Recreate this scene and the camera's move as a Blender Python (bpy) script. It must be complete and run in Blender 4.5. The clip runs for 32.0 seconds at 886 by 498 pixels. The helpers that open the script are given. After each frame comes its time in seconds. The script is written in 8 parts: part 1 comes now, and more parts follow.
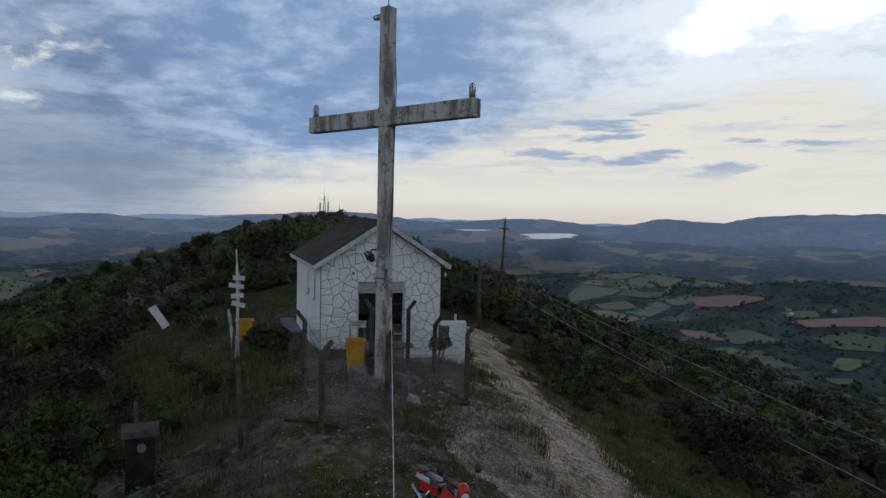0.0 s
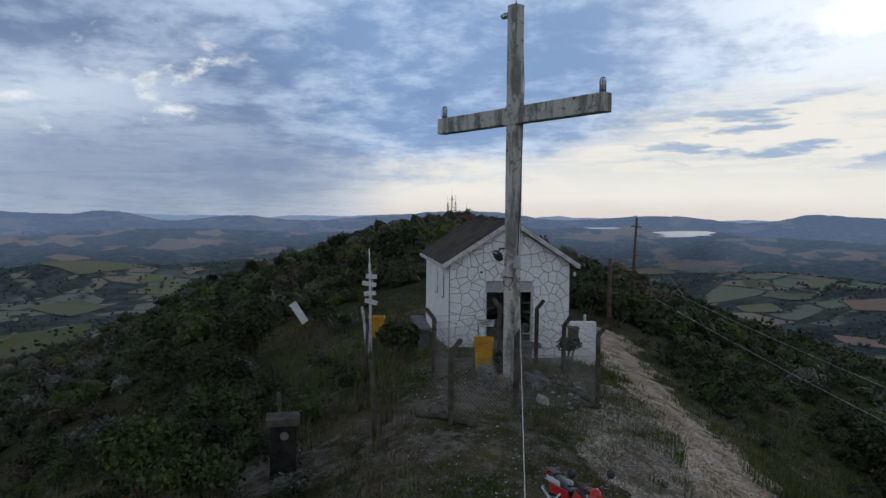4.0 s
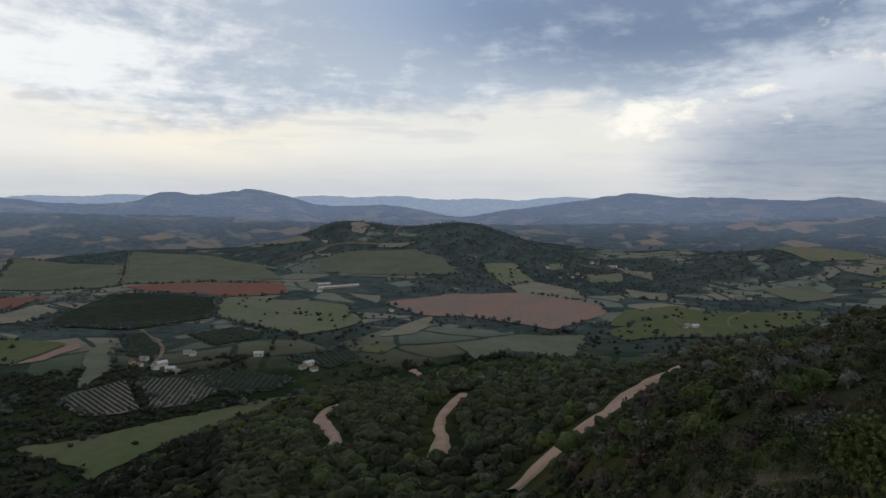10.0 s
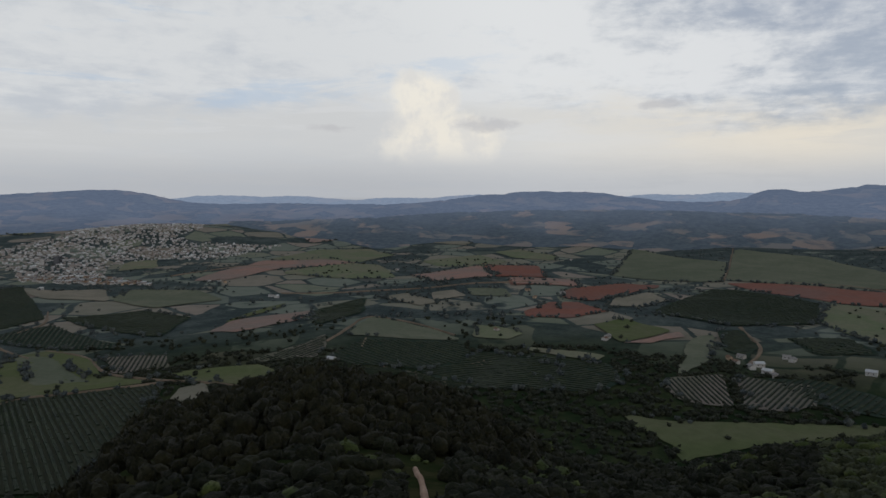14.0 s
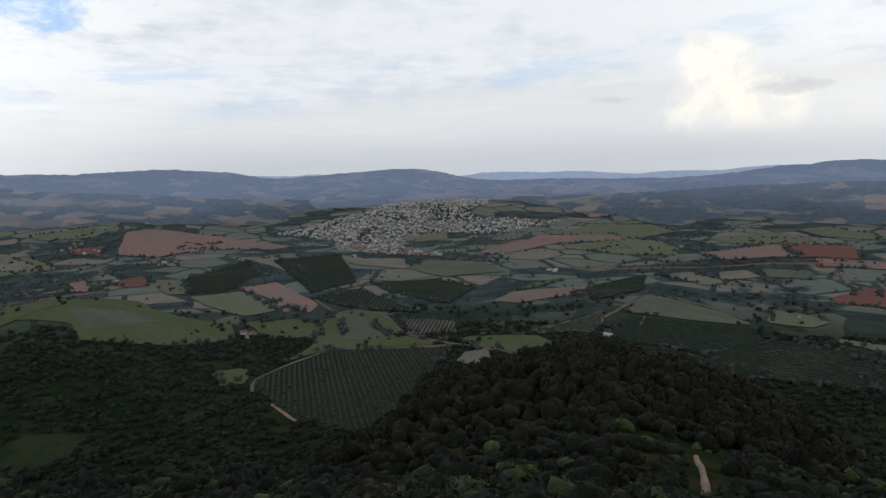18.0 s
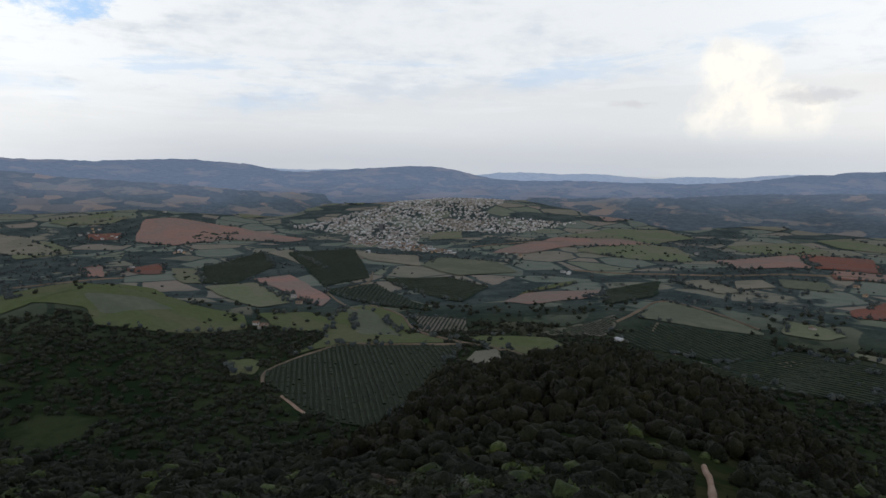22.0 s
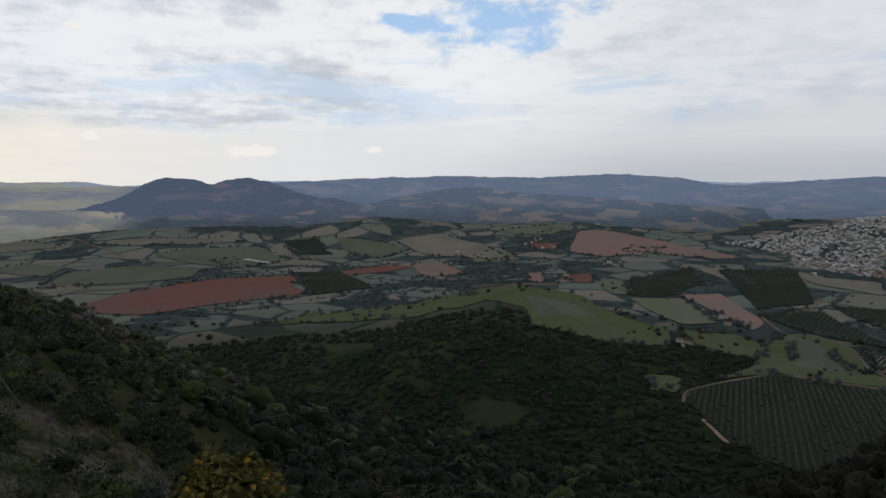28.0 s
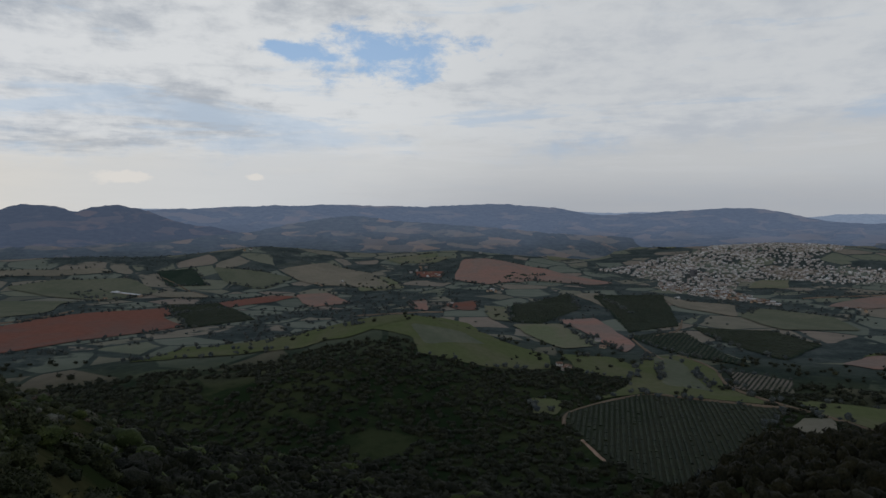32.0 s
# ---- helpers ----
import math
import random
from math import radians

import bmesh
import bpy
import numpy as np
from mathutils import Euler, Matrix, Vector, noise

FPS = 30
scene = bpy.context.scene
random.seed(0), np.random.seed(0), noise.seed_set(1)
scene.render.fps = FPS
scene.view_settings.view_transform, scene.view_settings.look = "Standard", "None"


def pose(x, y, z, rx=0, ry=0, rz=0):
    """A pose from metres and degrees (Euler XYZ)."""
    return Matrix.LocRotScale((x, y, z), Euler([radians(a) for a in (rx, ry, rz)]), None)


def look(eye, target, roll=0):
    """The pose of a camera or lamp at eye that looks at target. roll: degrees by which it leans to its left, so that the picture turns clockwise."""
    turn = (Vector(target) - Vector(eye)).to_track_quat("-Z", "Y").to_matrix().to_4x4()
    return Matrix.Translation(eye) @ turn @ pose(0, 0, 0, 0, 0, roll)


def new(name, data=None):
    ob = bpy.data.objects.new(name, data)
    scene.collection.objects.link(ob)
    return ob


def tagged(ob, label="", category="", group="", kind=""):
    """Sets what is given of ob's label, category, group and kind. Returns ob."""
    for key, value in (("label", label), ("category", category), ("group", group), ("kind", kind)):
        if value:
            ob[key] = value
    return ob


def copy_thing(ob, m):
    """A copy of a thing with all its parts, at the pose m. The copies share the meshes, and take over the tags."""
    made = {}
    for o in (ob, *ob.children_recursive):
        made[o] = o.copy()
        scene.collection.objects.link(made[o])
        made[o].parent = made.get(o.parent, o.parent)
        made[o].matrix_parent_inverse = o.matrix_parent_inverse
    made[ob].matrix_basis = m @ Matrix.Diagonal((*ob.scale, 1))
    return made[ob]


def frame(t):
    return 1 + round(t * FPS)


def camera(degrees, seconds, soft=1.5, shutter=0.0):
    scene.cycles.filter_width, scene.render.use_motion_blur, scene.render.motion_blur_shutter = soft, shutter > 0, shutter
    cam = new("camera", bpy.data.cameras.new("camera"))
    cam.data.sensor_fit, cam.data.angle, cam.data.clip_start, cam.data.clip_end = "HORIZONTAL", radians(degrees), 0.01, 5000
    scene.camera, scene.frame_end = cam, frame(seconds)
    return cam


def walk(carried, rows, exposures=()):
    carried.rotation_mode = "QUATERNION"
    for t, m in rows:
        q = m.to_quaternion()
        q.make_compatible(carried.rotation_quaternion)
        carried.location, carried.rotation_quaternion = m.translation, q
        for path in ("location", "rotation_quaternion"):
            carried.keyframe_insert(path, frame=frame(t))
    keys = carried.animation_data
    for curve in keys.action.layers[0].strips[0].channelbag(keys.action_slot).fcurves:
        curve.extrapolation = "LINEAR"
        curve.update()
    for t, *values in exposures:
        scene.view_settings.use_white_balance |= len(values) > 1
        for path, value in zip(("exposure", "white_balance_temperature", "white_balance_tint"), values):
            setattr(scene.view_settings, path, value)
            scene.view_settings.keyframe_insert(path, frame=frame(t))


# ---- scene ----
# A camera held over a hilltop, turning to the left where it is.
EYE = 5.6
LENS = 66.45
TURNS = [  # seconds, yaw, pitch, roll, and the hand's drift in metres
    (0, 0, -2.28, 1.13, 0, 0, 0), (0.5, 0.14, -2.36, 1.08, 0, 0, 0), (1, 0.36, -2.06, 1.24, 0, 0, 0),
    (1.5, 0.97, -2.16, 1.29, 0, 0, 0), (2, 2.01, -2.27, 1.29, 0, 0, 0), (2.5, 3.74, -2.16, 1.29, 0, 0, 0),
    (4.5, 14.31, -3.02, 0.57, -0.1, 0.1, 0), (5, 18.85, -3.66, 0.83, -0.18, 0.15, 0.01), (5.5, 23.46, -3.64, 0.9, -0.2, 0.11, 0.02),
    (6, 27.98, -3.89, 1.02, -0.24, 0.03, 0.03), (6.5, 38.6, -4.13, 0.75, -0.23, -0.05, 0.03), (7, 46.94, -4.33, 0.09, -0.198, -0.022, 0.027),
    (7.5, 51.13, -4.23, -0.54, -0.176, -0.038, 0.024), (8, 55.1, -3.76, -0.41, -0.154, -0.05, 0.021), (8.5, 57.81, -3.71, -0.33, -0.132, -0.058, 0.018),
    (9, 60.86, -3.73, 0.05, -0.11, -0.06, 0.015), (9.5, 63.69, -3.51, 0.85, -0.088, -0.058, 0.012), (10, 67.71, -4.17, 0.45, -0.066, -0.05, 0.009),
    (10.5, 74.69, -4.01, 0.1, -0.044, -0.038, 0.006), (11, 79.8, -3.88, -0.05, -0.026, -0.025, 0.004), (11.5, 83.32, -3.65, -0.02, -0.013, -0.014, 0.002),
    (12, 87.85, -2.86, -0.76, -0, -0, 0), (12.5, 91.99, -3.14, -0.5, -0, -0, 0), (13, 99.03, -3.42, -0.23, -0, -0, 0),
    (13.5, 108.09, -3.63, -0.22, -0, -0, 0), (14, 115.92, -4.49, -0.12, -0, -0, 0), (14.5, 119.44, -5.31, -0.57, -0, -0, 0),
    (15, 121.78, -5.03, -0.4, -0, -0, 0), (15.5, 126.69, -5.76, -0.57, -0, -0, 0), (17.5, 140.49, -6.23, -1.15, -0, -0, 0),
    (18, 139.31, -6.32, -1.33, -0, -0, 0), (18.5, 140.3, -6.44, -1.52, -0, -0, 0), (19, 139.71, -6.78, -1.11, -0, -0, 0),
    (19.5, 140.38, -6.98, -0.55, -0, -0, 0), (20, 139.45, -6.78, 0.08, -0, -0, 0), (20.5, 137.8, -5.84, -1.15, -0, -0, 0),
    (21, 138.78, -7.14, -1.37, -0, -0, 0), (21.5, 139.56, -7.24, -1.1, -0, -0, 0), (22, 140.5, -6.45, 0.63, -0, -0, 0),
    (22.5, 139.06, -6.36, -1.09, -0, -0, 0), (23, 139.82, -6.62, -0.75, -0, -0, 0), (23.5, 140.09, -6.4, -0.84, -0, -0, 0),
    (24, 139.74, -6.98, -1.58, -0, -0, 0), (24.5, 140.56, -6.64, -1.79, -0, -0, 0), (25, 146.29, -6.68, -1.2, -0, -0, 0),
    (25.5, 151.85, -5.73, -1.91, -0, -0, 0), (26, 158.02, -5.82, -1.25, -0, -0, 0), (26.5, 164.09, -6.14, -0.37, -0, -0, 0),
    (28.5, 178.6, -5.29, -0.15, -0, -0, 0), (29, 181.69, -5.2, -0.09, -0, -0, 0), (29.5, 184.31, -3.92, -0.29, -0, -0, 0),
    (30, 183.46, -2.24, -0.38, -0, -0, 0), (30.5, 181.99, -0.93, 0.07, -0, -0, 0), (31, 179.45, -0.67, 0.1, -0, -0, 0),
    (31.5, 175.25, -1.81, -0.22, -0, -0, 0), (32, 166.08, -2.98, 0.18, -0, -0, 0),
]
cam = camera(LENS, 32.0)
walk(cam, [(t, pose(dx, dy, EYE + dz, 90 + p, 0, y) @ pose(0, 0, 0, 0, 0, r)) for t, y, p, r, dx, dy, dz in TURNS],
     [(0, -0.14, 5850, 8), (2.5, -0.08, 5850, 8), (5, 0.1, 5850, 8), (6, 0.22, 5950, 8), (7, 0.34, 6200, 8), (9, 0.27, 6450, 8), (11, 0.03, 6650, 8), (13, -0.18, 6550, 9), (15, -0.1, 6550, 9), (18, 0.20, 6450, 9), (25, 0.18, 6450, 9), (26.5, 0.10, 6450, 9), (29, -0.14, 6450, 10), (30.5, -0.33, 6450, 9), (32, -0.38, 6450, 9)])

# ---- light: a bright evening sky, the sun veiled by cloud ----
SUN_AZ, SUN_EL = -25.0, 23.0


def heading(az, el):
    """The direction at az degrees to the left of +y and el degrees up."""
    a, e = radians(az), radians(el)
    return Vector((-math.sin(a) * math.cos(e), math.cos(a) * math.cos(e), math.sin(e)))


class Nodes:
    """Short hand for building a node tree."""

    def __init__(self, tree):
        self.tree = tree
        tree.nodes.clear()

    def add(self, kind, **values):
        node = self.tree.nodes.new(kind)
        for key, value in values.items():
            setattr(node, key, value)
        return node

    def link(self, out, into):
        self.tree.links.new(out, into)

    def feed(self, socket, value):
        if isinstance(value, bpy.types.NodeSocket):
            self.link(value, socket)
        elif isinstance(value, tuple) and len(value) == 3 and socket.type == "RGBA":
            socket.default_value = (*value, 1)
        else:
            socket.default_value = value

    def math(self, op, a, b=0.0, clamp=False):
        node = self.add("ShaderNodeMath", operation=op, use_clamp=clamp)
        self.feed(node.inputs[0], a)
        self.feed(node.inputs[1], b)
        return node.outputs[0]

    def vec(self, op, a, b=(0, 0, 0)):
        node = self.add("ShaderNodeVectorMath", operation=op)
        self.feed(node.inputs[0], a)
        self.feed(node.inputs[1], b)
        return node.outputs["Value"] if op in ("DOT_PRODUCT", "LENGTH") else node.outputs[0]

    def mix(self, fac, a, b, blend="MIX"):
        node = self.add("ShaderNodeMix", data_type="RGBA", blend_type=blend)
        self.feed(node.inputs[0], fac)
        self.feed(node.inputs[6], a)
        self.feed(node.inputs[7], b)
        return node.outputs[2]

    def ramp(self, value, lo, hi, a=0.0, b=1.0):
        node = self.add("ShaderNodeMapRange", interpolation_type="SMOOTHSTEP")
        for k, v in enumerate((value, lo, hi, a, b)):
            self.feed(node.inputs[k], v)
        return node.outputs[0]

    def cells(self, place, scale, out="Color"):
        node = self.add("ShaderNodeTexVoronoi")
        self.feed(node.inputs["Vector"], place)
        node.inputs["Scale"].default_value = scale
        return node.outputs[out]

    def noise(self, place, scale, detail=4.0, rough=0.55, warp=0.0, out="Fac"):
        node = self.add("ShaderNodeTexNoise")
        self.feed(node.inputs["Vector"], place)
        node.inputs["Scale"].default_value = scale
        node.inputs["Detail"].default_value = detail
        node.inputs["Roughness"].default_value = rough
        node.inputs["Distortion"].default_value = warp
        return node.outputs[out]


def build_sky():
    world = bpy.data.worlds.new("evening_sky")
    world.use_nodes = True
    scene.world = world
    n = Nodes(world.node_tree)
    sky = n.add("ShaderNodeTexSky", sky_type="NISHITA", sun_disc=False, sun_elevation=radians(SUN_EL),
                sun_rotation=radians(-SUN_AZ), altitude=900.0, air_density=1.2, dust_density=2.0)
    way = n.add("ShaderNodeTexCoord").outputs["Generated"]
    parts = n.add("ShaderNodeSeparateXYZ")
    n.link(way, parts.inputs[0])
    up = parts.outputs[2]
    # cloud deck: the direction laid on a flat sheet overhead
    lift = n.math("MAXIMUM", n.math("ADD", up, 0.07), 0.02)
    flat = n.add("ShaderNodeCombineXYZ")
    n.feed(flat.inputs[0], n.math("DIVIDE", parts.outputs[0], lift))
    n.feed(flat.inputs[1], n.math("DIVIDE", parts.outputs[1], lift))
    deck = flat.outputs[0]
    big = n.noise(deck, 0.42, 7.0, 0.56, 0.6)
    fine = n.noise(n.vec("ADD", deck, (7.3, 2.1, 0.0)), 1.5, 8.0, 0.6, 0.5)
    ripple = n.noise(n.vec("ADD", deck, (1.7, 9.4, 0.0)), 5.5, 6.0, 0.6, 0.3)
    body = n.math("ADD", n.math("MULTIPLY", big, 0.56), n.math("ADD", n.math("MULTIPLY", fine, 0.28), n.math("MULTIPLY", ripple, 0.16)))

    rag = n.math("SUBTRACT", n.noise(n.vec("MULTIPLY", way, (1.0, 1.0, 3.2)), 6.0, 9.0, 0.6, 0.3), 0.5)
    curl = n.math("SUBTRACT", n.noise(n.vec("MULTIPLY", way, (1.0, 1.0, 1.8)), 17.0, 8.0, 0.62, 0.2), 0.5)
    high = n.math("MULTIPLY", up, 57.3)

    def zone(az, el, wide, tall):
        """1 at a heading and height, falling evenly to 0 at the edge of an ellipse of those half widths in degrees."""
        side = n.math("DIVIDE", n.vec("DOT_PRODUCT", way, tuple(heading(az + 90, 0))), math.sin(radians(wide)))
        rise = n.math("DIVIDE", n.math("SUBTRACT", high, el), tall)
        behind = n.math("MULTIPLY", n.math("MINIMUM", n.vec("DOT_PRODUCT", way, tuple(heading(az, 0))), 0.0), 20.0)
        flat = n.add("ShaderNodeCombineXYZ")
        for k, v in enumerate((side, rise, behind)):
            n.feed(flat.inputs[k], v)
        return n.math("SUBTRACT", 1.0, n.vec("LENGTH", flat.outputs[0]))

    def facing(az, wide):
        """1 in a sector of headings, fading to 0 at wide degrees from its middle."""
        return n.ramp(n.vec("DOT_PRODUCT", way, tuple(heading(az, 0))), math.cos(radians(wide)), math.cos(radians(wide * 0.35)))

    def patchy(base, *terms):
        for value, gain in terms:
            base = n.math("ADD", base, n.math("MULTIPLY", value, gain))
        return base

    west = n.ramp(n.math("MAXIMUM", zone(14, 13, 32, 13), zone(50, 17, 36, 10)), 0.0, 0.6)     # the heavy blue-grey deck
    north = n.ramp(zone(82, 17, 30, 10), 0.0, 0.7)
    glow = n.ramp(zone(SUN_AZ, 15, 26, 13), 0.0, 0.8)
    east = facing(150, 75)
    # cloud: white where lit, grey underneath
    belly = n.mix(north, n.mix(east, (0.46, 0.53, 0.64), (0.54, 0.58, 0.64)), (0.44, 0.50, 0.61))
    belly = n.mix(facing(135, 42), belly, (0.72, 0.76, 0.82))
    belly = n.mix(west, belly, n.mix(facing(46, 34), (0.27, 0.375, 0.57), (0.19, 0.255, 0.385)))
    lit = n.mix(n.math("MAXIMUM", glow, n.math("MULTIPLY", east, 0.9)), (0.80, 0.83, 0.88), n.mix(east, (1.02, 1.02, 1.02), (0.90, 0.92, 0.94)))
    lit = n.mix(n.math("MULTIPLY", west, 0.85), lit, n.mix(facing(50, 36), (0.58, 0.68, 0.84), (0.38, 0.46, 0.60)))
    shade = n.ramp(patchy(body, (west, 0.045), (north, 0.05), (glow, -0.06), (east, -0.012), (curl, 0.26), (rag, 0.10)), 0.42, 0.60)
    color = n.mix(shade, lit, belly)
    # pale blue between the cloud sheets of the east, and one clear gap
    clear = n.mix(0.7, n.mix(1.0, sky.outputs[0], (0.11, 0.11, 0.11), "MULTIPLY"), (0.40, 0.62, 0.98))
    sheets = n.ramp(patchy(n.noise(n.vec("MULTIPLY", way, (1.0, 1.0, 6.5)), 3.4, 8.0, 0.6, 0.4), (n.ramp(high, 9.0, 4.5), 0.10), (n.ramp(high, 12.0, 9.0), 0.03), (curl, 0.12)), 0.56, 0.68)
    color = n.mix(n.math("MULTIPLY", sheets, n.math("MULTIPLY", facing(165, 75), 0.62)), color, (0.60, 0.74, 0.92))
    gap = n.ramp(patchy(n.math("MAXIMUM", zone(170.6, 12.9, 8.2, 2.9), zone(177.0, 12.8, 4.4, 1.2)), (rag, 1.5), (curl, 2.3)), 0.10, 0.66)
    color = n.mix(n.math("MULTIPLY", gap, 0.92), color, clear)
    # the pale band over the horizon: warm under the deck, cream to the north-west, grey haze in the east
    limit = patchy(4.4, (facing(-24, 30), 5.5), (facing(62, 30), 3.4), (facing(118, 38), 3.0), (facing(180, 45), 1.0))
    band = n.ramp(n.math("SUBTRACT", patchy(high, (rag, 7.0), (curl, 2.5)), limit), 1.6, -1.6)
    rain = n.math("MULTIPLY", facing(33.5, 20), n.ramp(n.math("ADD", high, n.math("MULTIPLY", rag, 6.0)), -1.0, 3.0, 0.75, 1.0))
    pale = n.mix(facing(60, 30), n.mix(east, (1.0, 0.90, 0.74), (0.80, 0.81, 0.82)), (0.82, 0.81, 0.78))
    pale = n.mix(n.math("MULTIPLY", n.ramp(high, 4.5, 0.5), n.ramp(n.vec("DOT_PRODUCT", way, tuple(heading(110, 0))), 0.2, 0.7)), pale, (0.60, 0.62, 0.66))
    pale = n.mix(n.math("MULTIPLY", n.ramp(high, 2.2, 0.3), facing(0, 30)), pale, (0.86, 0.72, 0.60))
    streak = n.ramp(n.noise(n.vec("MULTIPLY", way, (1.0, 1.0, 9.0)), 4.5, 6.0, 0.6, 0.4), 0.50, 0.62)
    pale = n.mix(n.math("MULTIPLY", streak, n.math("MULTIPLY", n.ramp(high, 2.0, 6.0), 0.45)), pale, n.mix(east, (0.60, 0.63, 0.68), (0.90, 0.91, 0.93)))
    color = n.mix(n.math("MULTIPLY", band, n.math("SUBTRACT", 0.92, n.math("MULTIPLY", rain, 0.86))), color, pale)
    color = n.mix(n.math("MULTIPLY", n.math("MULTIPLY", rain, n.ramp(high, 10.0, 4.0)), 0.75), color, n.mix(n.ramp(high, 0.0, 5.0), (0.30, 0.34, 0.42), (0.25, 0.31, 0.43)))
    color = n.mix(facing(33, 17), color, n.mix(1.0, color, (0.88, 0.89, 0.91), "MULTIPLY"))
    color = n.mix(facing(140, 34), color, n.mix(1.0, color, (0.90, 0.905, 0.915), "MULTIPLY"))
    color = n.mix(facing(195, 40), color, n.mix(1.0, color, (1.06, 1.055, 1.05), "MULTIPLY"))
    # rifts of light in the deck
    for az, el, wide, tall, gain in ((34.5, 10.6, 6.0, 4.0, 0.9), (29.5, 13.2, 4.0, 1.6, 0.8), (49.0, 6.6, 12.0, 2.0, 0.9), (42.5, 8.6, 6.0, 1.2, 0.8), (6.0, 4.4, 9.0, 1.0, 0.6)):
        color = n.mix(n.ramp(patchy(zone(az, el, wide, tall), (rag, 2.2), (curl, 2.6)), 0.35, 1.05, 0.0, gain), color, (1.0, 0.97, 0.90))
    # a single heaped cloud over the valley, lit from the west
    puff = n.math("SUBTRACT", n.noise(way, 21.0, 7.0, 0.6), 0.5)
    heap = patchy(n.math("MAXIMUM", zone(116.2, 4.2, 7.0, 3.6), zone(117.6, 7.8, 3.8, 3.2)), (n.math("SUBTRACT", n.noise(way, 9.0, 7.0, 0.58), 0.5), 1.2), (puff, 0.9))
    color = n.mix(n.math("MULTIPLY", n.ramp(heap, 0.06, 0.42, 0.0, 0.8), n.ramp(high, 2.2, 4.6)), color, n.mix(n.ramp(puff, -0.06, 0.14), (1.06, 1.00, 0.89), (0.88, 0.86, 0.83)))
    # flat grey cloudlets: under the sun, beside the heap and over the deck; small bright ones low in the south-east
    bars = n.ramp(n.noise(n.vec("MULTIPLY", way, (1.0, 1.0, 6.0)), 8.5, 7.0, 0.55, 0.2), 0.52, 0.62)
    color = n.mix(n.math("MULTIPLY", bars, n.ramp(zone(-18, 6.6, 20, 3.6), 0.0, 0.55, 0.0, 0.85)), color, (0.36, 0.45, 0.60))
    for az, el, wide, tall in ((11.8, 10.3, 2.3, 0.9), (112.6, 5.8, 3.2, 0.9), (125.0, 5.6, 3.0, 0.5), (65.5, 7.0, 2.6, 0.6), (98.0, 7.2, 4.0, 0.6)):
        color = n.mix(n.ramp(patchy(zone(az, el, wide, tall), (curl, 2.4)), 0.15, 0.75, 0.0, 0.62), color, n.mix(west, (0.60, 0.60, 0.63), (0.24, 0.32, 0.50)))
    for az, el, wide, tall in ((205.5, 3.7, 1.0, 0.6), (203.0, 3.7, 0.6, 0.35), (191.5, 2.7, 2.2, 0.6), (181.5, 2.95, 0.8, 0.3), (209.0, 11.4, 1.2, 0.5), (203.5, 11.4, 1.3, 0.5)):
        color = n.mix(n.ramp(patchy(zone(az, el, wide, tall), (curl, 3.0)), 0.10, 0.6, 0.0, 0.8), color, (1.02, 0.97, 0.91))
    # the sun's own bright hole
    hole = patchy(zone(SUN_AZ - 1, 16.3, 10.5, 3.6), (rag, 2.2), (curl, 1.2))
    color = n.mix(n.ramp(hole, 0.20, 0.80, 0.0, 0.9), color, (1.6, 1.6, 1.55))
    overhead = n.ramp(up, 0.40, 0.75)         # unseen upper sky, dimmed to grey cloud to lower the light
    color = n.mix(overhead, color, n.mix(big, (0.15, 0.185, 0.25), (0.30, 0.35, 0.43)))
    ground = n.ramp(up, -0.02, 0.0)
    color = n.mix(ground, (0.10, 0.12, 0.13), color)
    back = n.add("ShaderNodeBackground")
    n.feed(back.inputs[0], color)
    back.inputs[1].default_value = 0.92
    n.link(back.outputs[0], n.add("ShaderNodeOutputWorld").inputs[0])


build_sky()
sun = new("sun", bpy.data.lights.new("sun", "SUN"))
sun.data.energy, sun.data.angle, sun.data.color = 0.28, radians(14), (1.0, 0.93, 0.82)
sun.matrix_world = look(heading(SUN_AZ, SUN_EL) * 60, (0, 0, 0))

# ---- materials ----


def material(name, build):
    m = bpy.data.materials.new(name)
    m.use_nodes = True
    n = Nodes(m.node_tree)
    shader = n.add("ShaderNodeBsdfPrincipled")
    n.link(shader.outputs[0], n.add("ShaderNodeOutputMaterial").inputs[0])
    place = n.add("ShaderNodeNewGeometry").outputs["Position"]
    build(n, shader, place)
    return m


def bump(n, shader, value, strength, distance):
    node = n.add("ShaderNodeBump")
    node.inputs["Strength"].default_value = strength
    node.inputs["Distance"].default_value = distance
    n.feed(node.inputs["Height"], value)
    n.link(node.outputs[0], shader.inputs["Normal"])


def two_tone(name, a, b, scale, rough=0.8, fine=None, relief=0.0, metal=0.0, spread=(0.35, 0.65), coords="Position"):
    """A surface that wanders between two colours at one scale, with finer grain and relief."""

    def build(n, shader, place):
        if coords != "Position":
            place = n.add("ShaderNodeTexCoord").outputs[coords]
        grain = n.noise(place, fine or scale * 9, 5.0, 0.65)
        patch = n.ramp(n.noise(place, scale, 5.0, 0.6, 0.3), *spread)
        color = n.mix(patch, a, b)
        color = n.mix(n.ramp(grain, 0.3, 0.75), n.mix(1.0, color, (0.72, 0.72, 0.72), "MULTIPLY"), color)
        n.feed(shader.inputs["Base Color"], color)
        shader.inputs["Roughness"].default_value = rough
        shader.inputs["Metallic"].default_value = metal
        if rough > 0.84:
            shader.inputs["Specular IOR Level"].default_value = 0.1
        if relief:
            bump(n, shader, grain, 0.6, relief)

    return material(name, build)


